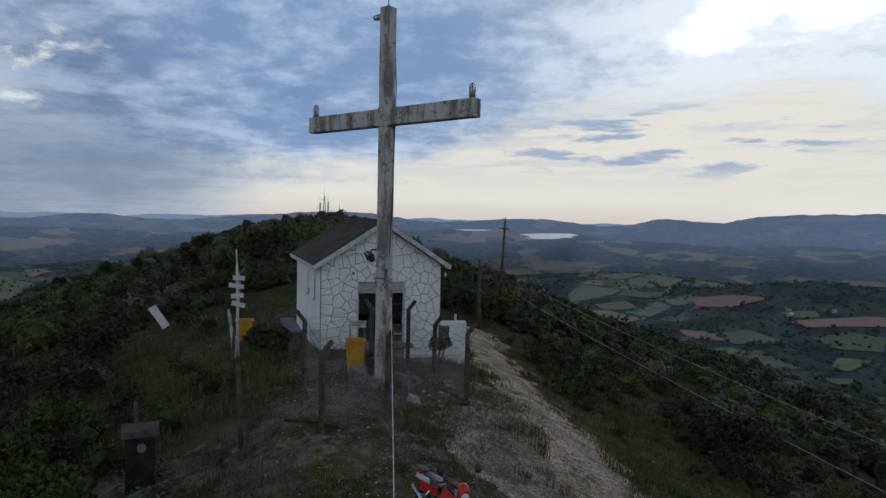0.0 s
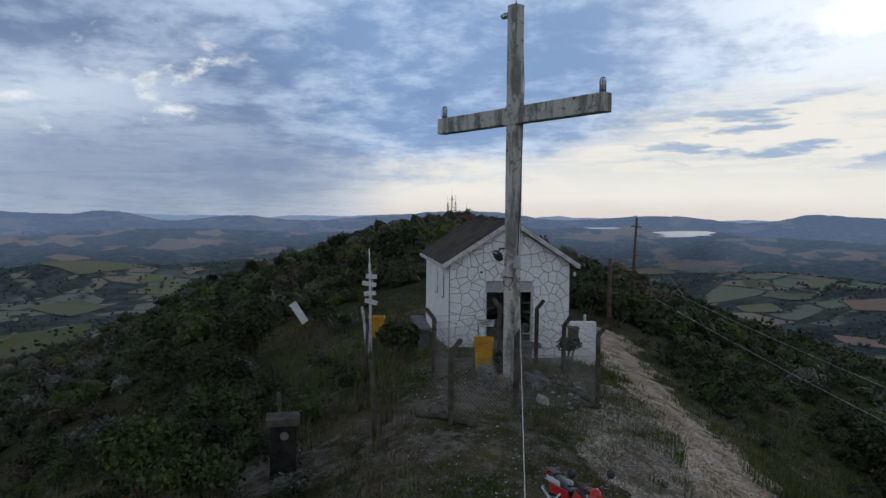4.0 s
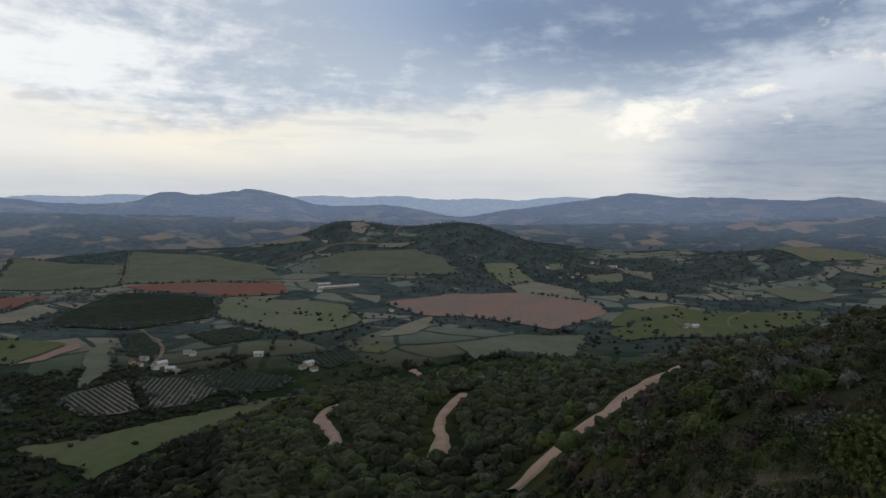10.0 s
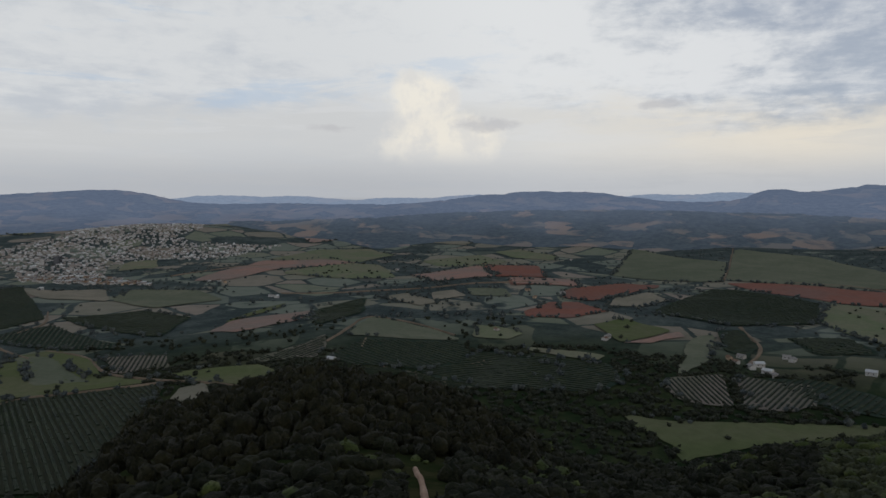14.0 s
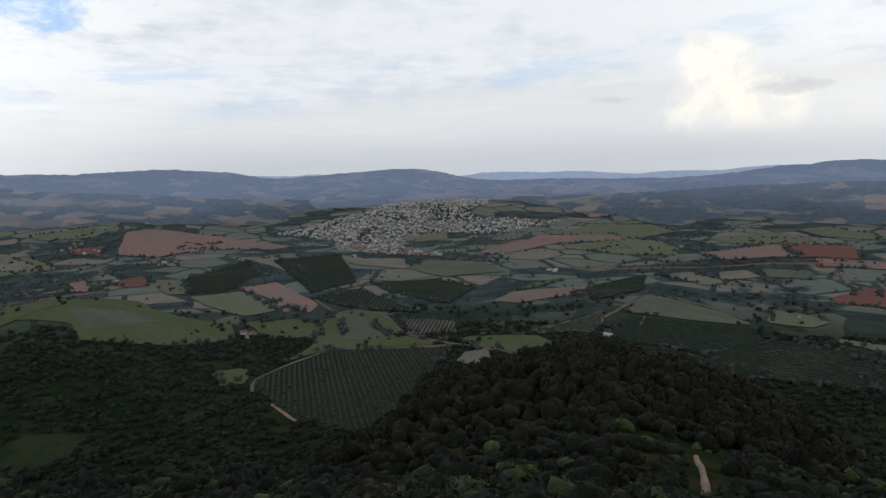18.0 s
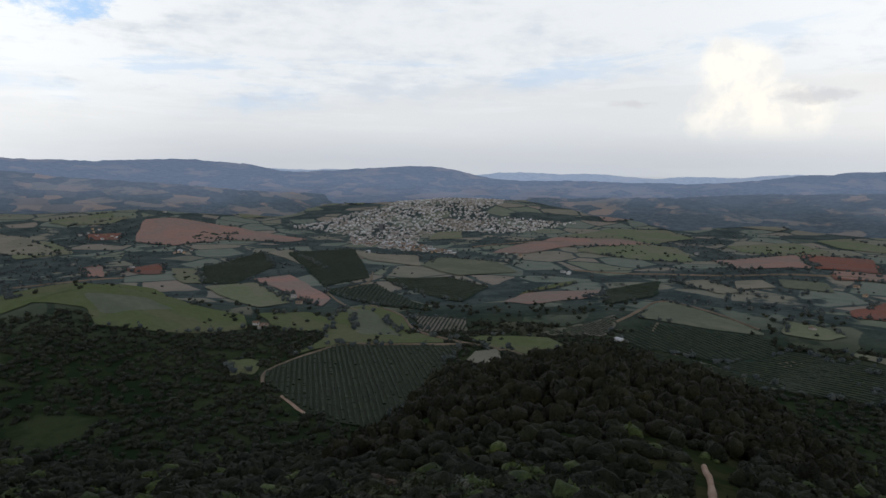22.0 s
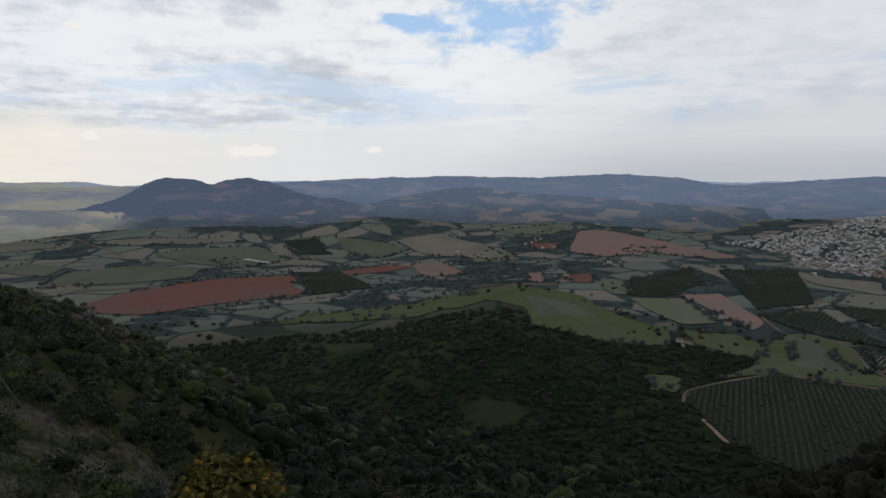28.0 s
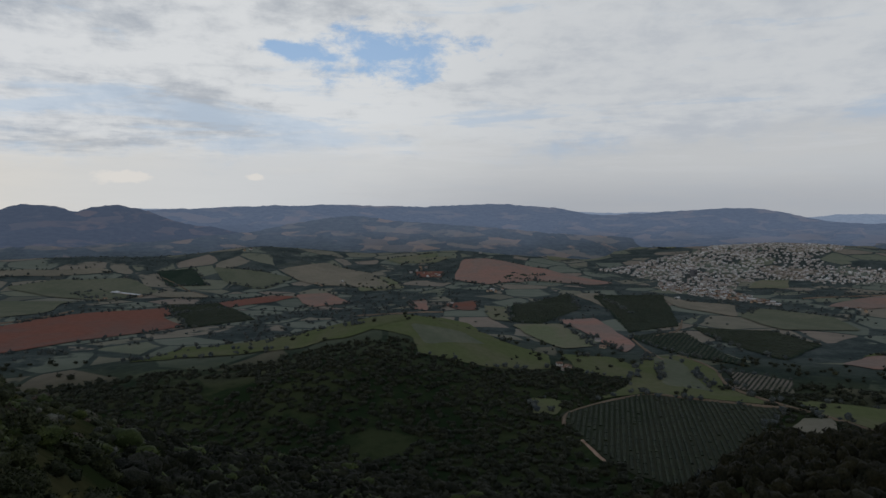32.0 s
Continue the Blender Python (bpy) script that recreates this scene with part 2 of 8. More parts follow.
def ground_build(n, shader, place):
    dist = n.vec("LENGTH", place)
    grass = n.mix(n.ramp(n.noise(place, 0.35, 6.0, 0.62, 0.4), 0.4, 0.62), (0.040, 0.050, 0.018), (0.105, 0.088, 0.048))
    earth = n.mix(n.ramp(n.noise(place, 1.3, 6.0, 0.7), 0.42, 0.62), (0.085, 0.066, 0.050), (0.17, 0.145, 0.118))
    chips = n.add("ShaderNodeSeparateColor")
    n.link(n.cells(place, 48.0), chips.inputs[0])
    earth = n.mix(n.ramp(chips.outputs[0], 0.72, 1.0), earth, (0.27, 0.25, 0.22))
    near = n.mix(n.ramp(n.math("ADD", n.math("MULTIPLY", n.noise(place, 0.22, 6.0, 0.65, 0.6), 0.55), n.math("MULTIPLY", n.noise(place, 2.6, 8.0, 0.7), 0.45)), 0.45, 0.55), grass, earth)
    near = n.mix(n.ramp(n.noise(place, 30.0, 5.0, 0.7), 0.30, 0.62), n.mix(1.0, near, (0.45, 0.45, 0.45), "MULTIPLY"), near)
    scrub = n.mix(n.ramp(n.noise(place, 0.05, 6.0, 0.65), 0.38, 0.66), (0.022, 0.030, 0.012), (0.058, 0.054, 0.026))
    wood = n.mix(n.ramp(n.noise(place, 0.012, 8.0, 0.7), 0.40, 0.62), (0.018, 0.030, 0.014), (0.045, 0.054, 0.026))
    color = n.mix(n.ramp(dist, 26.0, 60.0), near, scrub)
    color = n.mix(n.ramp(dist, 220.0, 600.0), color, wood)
    # beyond the hill: a quilt of small plots parted by hedges, and woods where the land cover says so
    flat = n.vec("MULTIPLY", place, (1.0, 1.0, 0.0))
    bent = n.vec("ADD", flat, n.vec("MULTIPLY", n.noise(place, 0.004, 4.0, 0.6, 0.0, "Color"), (55.0, 55.0, 0.0)))
    plot = n.add("ShaderNodeSeparateColor")
    n.link(n.cells(bent, 0.0075), plot.inputs[0])
    edge = n.add("ShaderNodeTexVoronoi", feature="DISTANCE_TO_EDGE")
    n.feed(edge.inputs["Vector"], bent)
    edge.inputs["Scale"].default_value = 0.0075
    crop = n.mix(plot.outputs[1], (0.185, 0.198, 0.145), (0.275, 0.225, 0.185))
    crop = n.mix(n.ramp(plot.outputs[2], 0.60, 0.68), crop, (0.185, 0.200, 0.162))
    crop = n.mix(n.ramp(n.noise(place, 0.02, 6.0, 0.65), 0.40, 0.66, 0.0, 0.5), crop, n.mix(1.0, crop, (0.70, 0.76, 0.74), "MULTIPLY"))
    # paler and bluer than the near wood: haze put into the base colour
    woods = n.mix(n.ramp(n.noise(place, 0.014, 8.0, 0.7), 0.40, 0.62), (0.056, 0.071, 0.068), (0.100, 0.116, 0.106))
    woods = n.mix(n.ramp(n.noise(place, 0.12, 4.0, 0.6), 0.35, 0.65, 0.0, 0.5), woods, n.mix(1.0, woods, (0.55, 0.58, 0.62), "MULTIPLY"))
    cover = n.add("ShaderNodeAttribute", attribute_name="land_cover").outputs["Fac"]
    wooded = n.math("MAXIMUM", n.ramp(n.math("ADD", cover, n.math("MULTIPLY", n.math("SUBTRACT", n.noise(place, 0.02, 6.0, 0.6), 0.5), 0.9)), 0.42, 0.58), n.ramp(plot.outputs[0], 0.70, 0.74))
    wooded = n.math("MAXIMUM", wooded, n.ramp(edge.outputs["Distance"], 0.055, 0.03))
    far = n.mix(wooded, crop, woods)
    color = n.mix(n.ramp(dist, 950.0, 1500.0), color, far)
    n.feed(shader.inputs["Base Color"], color)
    shader.inputs["Roughness"].default_value = 1.0
    shader.inputs["Specular IOR Level"].default_value = 0.0
    bump(n, shader, n.noise(place, 6.0, 6.0, 0.7), 0.9, 0.06)


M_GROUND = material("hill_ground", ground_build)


def hills_build(tone, light, glow, foot=0.6, bright=1.0):
    def build(n, shader, place):
        laid = n.vec("MULTIPLY", place, (1.0, 1.0, 4.5))
        cell = n.add("ShaderNodeSeparateColor")
        n.link(n.cells(n.vec("ADD", laid, n.vec("MULTIPLY", n.noise(laid, 0.008, 5.0, 0.6, 0.0, "Color"), (70.0, 70.0, 70.0))), 0.0085), cell.inputs[0])
        patch = n.math("MULTIPLY", n.ramp(n.noise(laid, 0.003, 7.0, 0.62, 0.3), 0.47, 0.56), n.ramp(cell.outputs[0], 0.42, 0.50))
        dapple = n.mix(n.ramp(n.noise(laid, 0.03, 6.0, 0.65), 0.36, 0.64), tone, n.mix(1.0, tone, (1.9, 1.75, 1.6), "MULTIPLY"))
        color = n.mix(patch, dapple, n.mix(cell.outputs[1], light, n.mix(1.0, light, (1.7, 1.25, 1.05), "MULTIPLY")))
        n.feed(shader.inputs["Base Color"], color)
        shader.inputs["Roughness"].default_value = 1.0
        shader.inputs["Specular IOR Level"].default_value = 0.0
        # distance haze, dusk and sunlight are put into the hills' emission
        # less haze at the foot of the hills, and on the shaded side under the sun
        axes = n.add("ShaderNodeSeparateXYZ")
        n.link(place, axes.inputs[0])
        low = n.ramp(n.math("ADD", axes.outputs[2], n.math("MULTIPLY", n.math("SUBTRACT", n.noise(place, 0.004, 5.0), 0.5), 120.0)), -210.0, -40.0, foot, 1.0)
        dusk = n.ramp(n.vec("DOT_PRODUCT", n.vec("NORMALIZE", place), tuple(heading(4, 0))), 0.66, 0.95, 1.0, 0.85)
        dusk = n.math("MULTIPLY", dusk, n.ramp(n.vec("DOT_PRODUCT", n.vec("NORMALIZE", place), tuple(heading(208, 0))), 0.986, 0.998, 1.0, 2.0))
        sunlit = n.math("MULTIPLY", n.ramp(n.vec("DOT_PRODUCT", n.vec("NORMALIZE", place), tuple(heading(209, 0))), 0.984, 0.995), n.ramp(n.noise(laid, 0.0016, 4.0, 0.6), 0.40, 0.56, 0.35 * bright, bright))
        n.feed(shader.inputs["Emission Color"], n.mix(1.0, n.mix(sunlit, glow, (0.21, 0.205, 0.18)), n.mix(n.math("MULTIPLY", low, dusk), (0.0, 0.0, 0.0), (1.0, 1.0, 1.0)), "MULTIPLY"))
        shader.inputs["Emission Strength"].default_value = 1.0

    return build


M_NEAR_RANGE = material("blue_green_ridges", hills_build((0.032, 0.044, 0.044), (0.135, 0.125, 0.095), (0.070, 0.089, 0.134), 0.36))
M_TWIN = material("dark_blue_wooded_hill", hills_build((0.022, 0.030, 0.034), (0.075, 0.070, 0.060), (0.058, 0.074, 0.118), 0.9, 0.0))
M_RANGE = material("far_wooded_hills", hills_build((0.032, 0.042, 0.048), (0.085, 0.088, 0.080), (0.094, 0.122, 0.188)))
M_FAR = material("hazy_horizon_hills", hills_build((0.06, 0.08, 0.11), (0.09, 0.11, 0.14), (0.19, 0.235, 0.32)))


def leaf_build(dark, light, flower=None, clumps=0.0):
    def build(n, shader, place):
        isle = n.add("ShaderNodeNewGeometry").outputs["Random Per Island"]
        clump = n.ramp(n.noise(place, 0.9, 5.0, 0.65), 0.34, 0.66)
        tone = n.mix(n.math("MULTIPLY", n.math("ADD", isle, clump), 0.5), dark, light)
        grain = n.ramp(n.noise(place, 5.5, 4.0, 0.7), 0.34, 0.64)
        tone = n.mix(grain, n.mix(1.0, tone, (0.42, 0.42, 0.45), "MULTIPLY"), n.mix(1.0, tone, (1.2, 1.2, 1.2), "MULTIPLY"))
        drift = n.ramp(n.noise(place, 0.06, 4.0, 0.6), 0.36, 0.66)
        tone = n.mix(n.math("MULTIPLY", drift, 0.5), tone, n.mix(1.0, tone, (1.40, 1.22, 0.9), "MULTIPLY"))
        kind = n.noise(place, 0.17, 2.0, 0.5)
        tone = n.mix(n.ramp(kind, 0.42, 0.62, 0.0, 0.6), tone, n.mix(1.0, tone, (0.55, 0.60, 0.66), "MULTIPLY"))
        if flower:
            tone = n.mix(n.ramp(isle, 0.90, 0.97), tone, flower)
        n.feed(shader.inputs["Base Color"], tone)
        shader.inputs["Roughness"].default_value = 0.75
        shader.inputs["Specular IOR Level"].default_value = 0.12
        if clumps:
            bump(n, shader, n.noise(place, 1.1, 5.0, 0.7), 1.0, clumps)

    return build


M_LEAF = material("scrub_leaves", leaf_build((0.018, 0.024, 0.012), (0.086, 0.098, 0.046), clumps=0.8))
M_LEAF_GREY = material("silvery_scrub_leaves", leaf_build((0.045, 0.050, 0.038), (0.17, 0.17, 0.135)))
M_LEAF_LIGHT = material("fresh_green_leaves", leaf_build((0.026, 0.040, 0.012), (0.095, 0.120, 0.036)))
M_LEAF_DRY = material("dry_brown_scrub", leaf_build((0.035, 0.028, 0.021), (0.120, 0.088, 0.062)))
M_LEAF_GOLD = material("yellow_tipped_leaves", leaf_build((0.045, 0.046, 0.013), (0.13, 0.115, 0.03), (0.36, 0.20, 0.02)))
# M_LEAF with the flank's shade put into the leaf colour
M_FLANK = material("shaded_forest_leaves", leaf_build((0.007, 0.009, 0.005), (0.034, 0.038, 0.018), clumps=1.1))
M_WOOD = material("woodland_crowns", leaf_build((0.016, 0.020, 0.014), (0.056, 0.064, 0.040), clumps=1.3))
# haze put into the leaf colour: a paler, bluer copy of woodland_crowns
M_WOOD_FAR = material("hazed_far_woods", leaf_build((0.060, 0.076, 0.080), (0.122, 0.138, 0.130), clumps=1.5))
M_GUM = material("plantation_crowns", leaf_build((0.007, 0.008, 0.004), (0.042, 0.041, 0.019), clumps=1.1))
M_BARK = two_tone("bark", (0.06, 0.045, 0.035), (0.12, 0.10, 0.08), 3.0, 0.9, 30.0, 0.01)


def soil(name, a, b, scale=0.02):
    def build(n, shader, place):
        wide = n.ramp(n.noise(place, scale * 0.35, 5.0, 0.6, 0.8), 0.36, 0.64)
        fine = n.ramp(n.noise(place, scale * 4, 6.0, 0.7), 0.3, 0.7)
        tint = n.add("ShaderNodeObjectInfo").outputs["Random"]
        color = n.mix(wide, a, b)
        color = n.mix(n.math("MULTIPLY", fine, 0.45), color, n.mix(1.0, color, (0.62, 0.68, 0.62), "MULTIPLY"))
        color = n.mix(n.math("MULTIPLY", tint, 0.4), color, n.mix(1.0, color, (0.7, 0.78, 0.75), "MULTIPLY"))
        n.feed(shader.inputs["Base Color"], color)
        shader.inputs["Roughness"].default_value = 1.0
        shader.inputs["Specular IOR Level"].default_value = 0.0
        bump(n, shader, fine, 0.4, 0.5)

    return material(name, build)


SOILS = {
    "RED": (soil("red_soil", (0.259, 0.117, 0.090), (0.224, 0.129, 0.108)), "freshly ploughed red soil field among trees"),
    "BROWN": (soil("brown_soil", (0.366, 0.217, 0.177), (0.291, 0.217, 0.186)), "bare brown field with sparse regrowth"),
    "TAN": (soil("tan_stubble", (0.285, 0.245, 0.190), (0.230, 0.205, 0.160)), "dry tan stubble field by hedgerows"),
    "OLIVE": (soil("olive_pasture", (0.183, 0.197, 0.120), (0.224, 0.204, 0.146)), "dull olive pasture with worn patches"),
    "MEADOW": (soil("green_pasture", (0.128, 0.144, 0.068), (0.152, 0.150, 0.088)), "open green pasture dotted with small trees"),
    "GREY": (soil("young_crop", (0.150, 0.158, 0.112), (0.185, 0.182, 0.132)), "grey-green field of young crop"),
    "COFFEE": (soil("dark_crop", (0.034, 0.050, 0.038), (0.050, 0.066, 0.050)), "dark green coffee plantation with dense rows"),
    "ORCHARD": (soil("orchard_floor", (0.217, 0.182, 0.159), (0.150, 0.140, 0.106)), "orchard planted in rows on bare soil"),
    "VINES": (soil("plantation_floor", (0.042, 0.052, 0.034), (0.060, 0.062, 0.044)), "large coffee plantation in straight parallel rows"),
}
M_TRACK = two_tone("dirt_track", (0.46, 0.32, 0.235), (0.36, 0.235, 0.165), 0.09, 0.95, 1.2)
M_TRACK_FAR = two_tone("pale_farm_track", (0.24, 0.18, 0.13), (0.17, 0.13, 0.09), 0.02, 0.95, 0.3)
M_ROW = material("crop_hedge", leaf_build((0.014, 0.024, 0.014), (0.040, 0.052, 0.028)))
M_HOUSE_WALL = two_tone("painted_house_wall", (0.62, 0.60, 0.57), (0.42, 0.38, 0.34), 0.02, 0.85, 0.5)
M_HOUSE_ROOF = two_tone("clay_roof", (0.20, 0.115, 0.075), (0.27, 0.19, 0.145), 0.02, 0.9, 0.6)
M_SHED_ROOF = two_tone("pale_sheet_roof", (0.62, 0.62, 0.61), (0.5, 0.5, 0.5), 0.05, 0.6, 0.6)
M_GLASS_DARK = two_tone("window_dark", (0.02, 0.022, 0.025), (0.03, 0.03, 0.035), 1.0, 0.2)


def water_build(n, shader, place):
    n.feed(shader.inputs["Base Color"], (0.03, 0.045, 0.05))
    shader.inputs["Roughness"].default_value = 0.08
    bump(n, shader, n.noise(place, 0.03, 4.0), 0.1, 0.4)


M_WATER = material("lake_water", water_build)

# ---- the lie of the land ----
# heading; elevation and distance of the hill's shoulder; distance at which the slope drops 26 degrees below the eye
SHOULDER = [
    (0, -3.5, 160, 11.8), (10, -0.1, 300, 11.5), (20, -2.7, 220, 12.5), (29, -5.2, 200, 14), (37, -9.1, 240, 17), (45, -11.3, 330, 24),
    (53, -13.6, 450, 60), (60, -13, 620, 130), (69, -14.1, 640, 150), (78, -15.9, 560, 150), (88, -19.3, 450, 150), (98, -22.2, 380, 150),
    (106, -21.5, 380, 150), (115, -17.4, 470, 150), (124, -15, 560, 150), (129, -14.4, 600, 150), (133, -15.8, 560, 150), (140, -17.8, 480, 150),
]
SHOULDER += [
    (147, -22.5, 400, 150), (157, -23, 380, 150), (175, -21, 420, 130), (188, -18, 400, 70), (198, -13.1, 330, 28), (204, -9.9, 280, 19),
    (209, -7.2, 240, 16), (213, -5.7, 220, 14.5), (218, -6, 200, 14.5), (240, -14, 250, 40), (270, -20, 350, 100), (300, -17, 350, 60),
    (326, -13.3, 380, 23), (335, -10.8, 330, 17.5), (341, -9.1, 280, 15), (347, -7.7, 240, 13.5), (354, -5.1, 200, 12.3),
]


def table(rows, az, column):
    """A smooth closed curve through the rows' column, at az degrees."""
    a = np.array([r[0] for r in rows], float)
    v = np.array([r[column] for r in rows], float)
    a, v = np.r_[a[-3:] - 360, a, a[:3] + 360], np.r_[v[-3:], v, v[:3]]
    m = np.gradient(v, a)
    az = np.mod(az, 360)
    k = np.clip(np.searchsorted(a, az, side="right") - 1, 0, len(a) - 2)
    h = a[k + 1] - a[k]
    u = (az - a[k]) / h
    return (v[k] * (1 + 2 * u) * (1 - u) ** 2 + m[k] * h * u * (1 - u) ** 2 + v[k + 1] * u * u * (3 - 2 * u) + m[k + 1] * h * u * u * (u - 1))


def waves(x, y, size, seed, octaves=3):
    """Smooth value noise of about -1 to 1, for arrays."""
    total, amp = np.zeros_like(x, dtype=float), 1.0
    for o in range(octaves):
        u, v = x / size + 31.7 * seed, y / size - 17.3 * seed
        iu, iv = np.floor(u), np.floor(v)
        fu, fv = u - iu, v - iv
        fu, fv = fu * fu * (3 - 2 * fu), fv * fv * (3 - 2 * fv)

        def corner(a, b):
            s = np.sin(a * 127.1 + b * 311.7 + seed * 74.7) * 43758.5453
            return (s - np.floor(s)) * 2 - 1

        total = total + amp * ((corner(iu, iv) * (1 - fu) + corner(iu + 1, iv) * fu) * (1 - fv) + (corner(iu, iv + 1) * (1 - fu) + corner(iu + 1, iv + 1) * fu) * fv)
        size, amp, seed = size * 0.47, amp * 0.5, seed + 5
    return total


# low hills in the valley: heading, distance, elevation of the top as seen from the camera, half widths in degrees and metres
KNOLLS = [
    (76, 2900, -2.0, 5, 420), (66, 2850, -2.0, 6, 380), (171, 1020, -13.3, 9, 150), (177, 900, -14.2, 7, 120),
    (194, 3000, -3.4, 12, 300), (180, 3000, -3.2, 6, 300), (166, 3000, -3.2, 8, 300), (40, 2700, -3.4, 9, 260),
    (170, 1250, -8.9, 8, 160), (112, 1900, -6.9, 9, 200), (131, 2300, -6.0, 8, 200), (25, 2900, -3.6, 8, 300),
    (138.5, 3420, -2.3, 8, 380), (345, 2500, -3.9, 10, 350), (330, 2000, -4.2, 12, 350),
]


def valley(az, r):
    base = -258 + 0.0 * r
    rise = np.clip((r - 2500) / 2000, 0, 0.72)
    return base + 165 * rise**1.35


def height(x, y):
    """The ground's height at x, y (arrays), with the camera EYE above the spot below it."""
    x, y = np.asarray(x, float), np.asarray(y, float)
    r = np.hypot(x, y) + 1e-6
    az = np.degrees(np.arctan2(-x, y))
    s, rs = table(SHOULDER, az, 1), table(SHOULDER, az, 2)
    top = rs * np.tan(np.radians(s))
    rn = table(SHOULDER, az, 3)
    dip = -rn * math.tan(radians(26))
    steep, slope = (dip + EYE) / rn, (top - dip) / (rs - rn)
    soft = 0.22 * rn
    bend = 0.5 * ((r - rn) + np.sqrt((r - rn) ** 2 + soft**2))
    hill = -EYE + steep * r + (slope - steep) * (bend - 0.5 * (np.sqrt(rn**2 + soft**2) - rn)) - 0.0012 * np.clip(r - rs, 0, None) ** 2 - 0.10 * np.clip(r - rs, 0, None)
    hill = hill + waves(x, y, 55, 3.0) * 2.2 * np.clip((r - 45) / 150, 0, 1) + waves(x, y, 9, 8.0, 2) * 0.16 * np.clip((r - 9) / 30, 0, 1)
    hill = hill + 0.75 * np.exp(-((x + 0.5) ** 2 + (y - 21) ** 2) / 60.0)
    floor = valley(az, r)
    for a, d, e, wa, wr in KNOLLS:
        da = (az - a + 180) % 360 - 180
        lift = d * math.tan(radians(e)) - float(valley(np.array([a]), np.array([d]))[0])
        floor = floor + lift * np.exp(-((da / wa) ** 2) - ((r - d) / wr) ** 2)
    floor = floor + waves(x, y, 420, 11.0) * 9 * np.clip((r - 500) / 500, 0, 1)
    k = 9.0
    big = np.maximum(hill, floor)
    return EYE + big + k * np.log(np.exp(np.clip((hill - big) / k, -60, 0)) + np.exp(np.clip((floor - big) / k, -60, 0)))


def ground_at(x, y):
    return float(height(np.array([x]), np.array([y]))[0])


def plan(az, r):
    """The place at az degrees to the left of +y, r metres out."""
    return -math.sin(radians(az)) * r, math.cos(radians(az)) * r


def mesh_of(name, verts, faces, material=None, smooth=True):
    me = bpy.data.meshes.new(name)
    verts, faces = np.asarray(verts, np.float32), np.asarray(faces, np.int32)
    me.vertices.add(len(verts))
    me.vertices.foreach_set("co", verts.ravel())
    me.loops.add(faces.size)
    me.loops.foreach_set("vertex_index", faces.ravel())
    me.polygons.add(len(faces))
    k = faces.shape[1]
    me.polygons.foreach_set("loop_start", np.arange(len(faces), dtype=np.int32) * k)
    me.polygons.foreach_set("loop_total", np.full(len(faces), k, np.int32))
    me.polygons.foreach_set("use_smooth", np.full(len(faces), smooth, bool))
    me.update(calc_edges=True)
    if material:
        me.materials.append(material)
    return me


def sheet_faces(rows, cols, closed):
    i, j = np.meshgrid(np.arange(rows - 1), np.arange(cols if closed else cols - 1), indexing="ij")
    j2 = (j + 1) % cols
    return np.stack([i * cols + j, i * cols + j2, (i + 1) * cols + j2, (i + 1) * cols + j], -1).reshape(-1, 4)[:, ::-1]


def land_cover(x, y):
    """About 1 in the valley's woods, 0 on its open land."""
    r, az = np.hypot(x, y), np.degrees(np.arctan2(-x, y)) % 360
    wood = 0.31 + 0.55 * waves(x, y, 260, 23.0, 3) + 0.14 * waves(x, y, 60, 29.0, 2)
    for a, d, wa, wr, gain in ((61, 2550, 8, 480, 1.0), (75, 2900, 8, 260, 0.7), (52, 2300, 6, 400, 0.8), (113, 1750, 10, 160, 0.6)):
        wood = wood + gain * np.exp(-(((az - a) / wa) ** 2) - ((r - d) / wr) ** 2)
    wood = wood + 0.30 * np.clip((az - 318) / 10, 0, 1)
    return np.clip(wood, 0, 1)


def build_ground():
    azs = np.r_[np.arange(-40, 226, 0.58), np.arange(226, 320, 2.0)]
    rad = 1.5 * (4950 / 1.5) ** (np.arange(300) / 299.0)
    a, r = np.meshgrid(np.radians(azs), rad)
    x, y = -np.sin(a) * r, np.cos(a) * r
    verts = np.stack([x, y, height(x, y)], -1).reshape(-1, 3)
    faces = sheet_faces(len(rad), len(azs), True)
    hub = len(verts)
    verts = np.vstack([verts, [[0, 0, ground_at(0, 0.1)]]])
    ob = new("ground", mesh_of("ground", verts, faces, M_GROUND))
    bm = bmesh.new()
    bm.from_mesh(ob.data)
    bm.verts.ensure_lookup_table()
    for j in range(len(azs)):
        f = bm.faces.new((bm.verts[hub], bm.verts[j], bm.verts[(j + 1) % len(azs)]))
        f.smooth = True
    bm.to_mesh(ob.data)
    bm.free()
    cover = ob.data.attributes.new("land_cover", "FLOAT", "POINT")
    cover.data.foreach_set("value", land_cover(verts[:, 0], verts[:, 1]).astype(np.float32))
    return tagged(ob, "scrubby grass hilltop falling to a farmed valley", "ground", kind="structure")


# heading and elevation of the skyline of the far ranges
SKYLINE = [
    (327, 1.15), (335, 0.84), (338, 0.36), (342, 0.6), (345, 0), (352, 0.41), (362, 0.1), (366, 0.6), (376, 0.3), (382, -0.2), (388, 0.16), (393, -0.3),
    (397, 0.43), (400, 0.15), (404, 0.33), (409, 0.37), (412, 0.61), (417, -0.1), (422, -0.8), (426, -1.4), (432, -0.5), (438, -0.5), (443, 0.7),
]
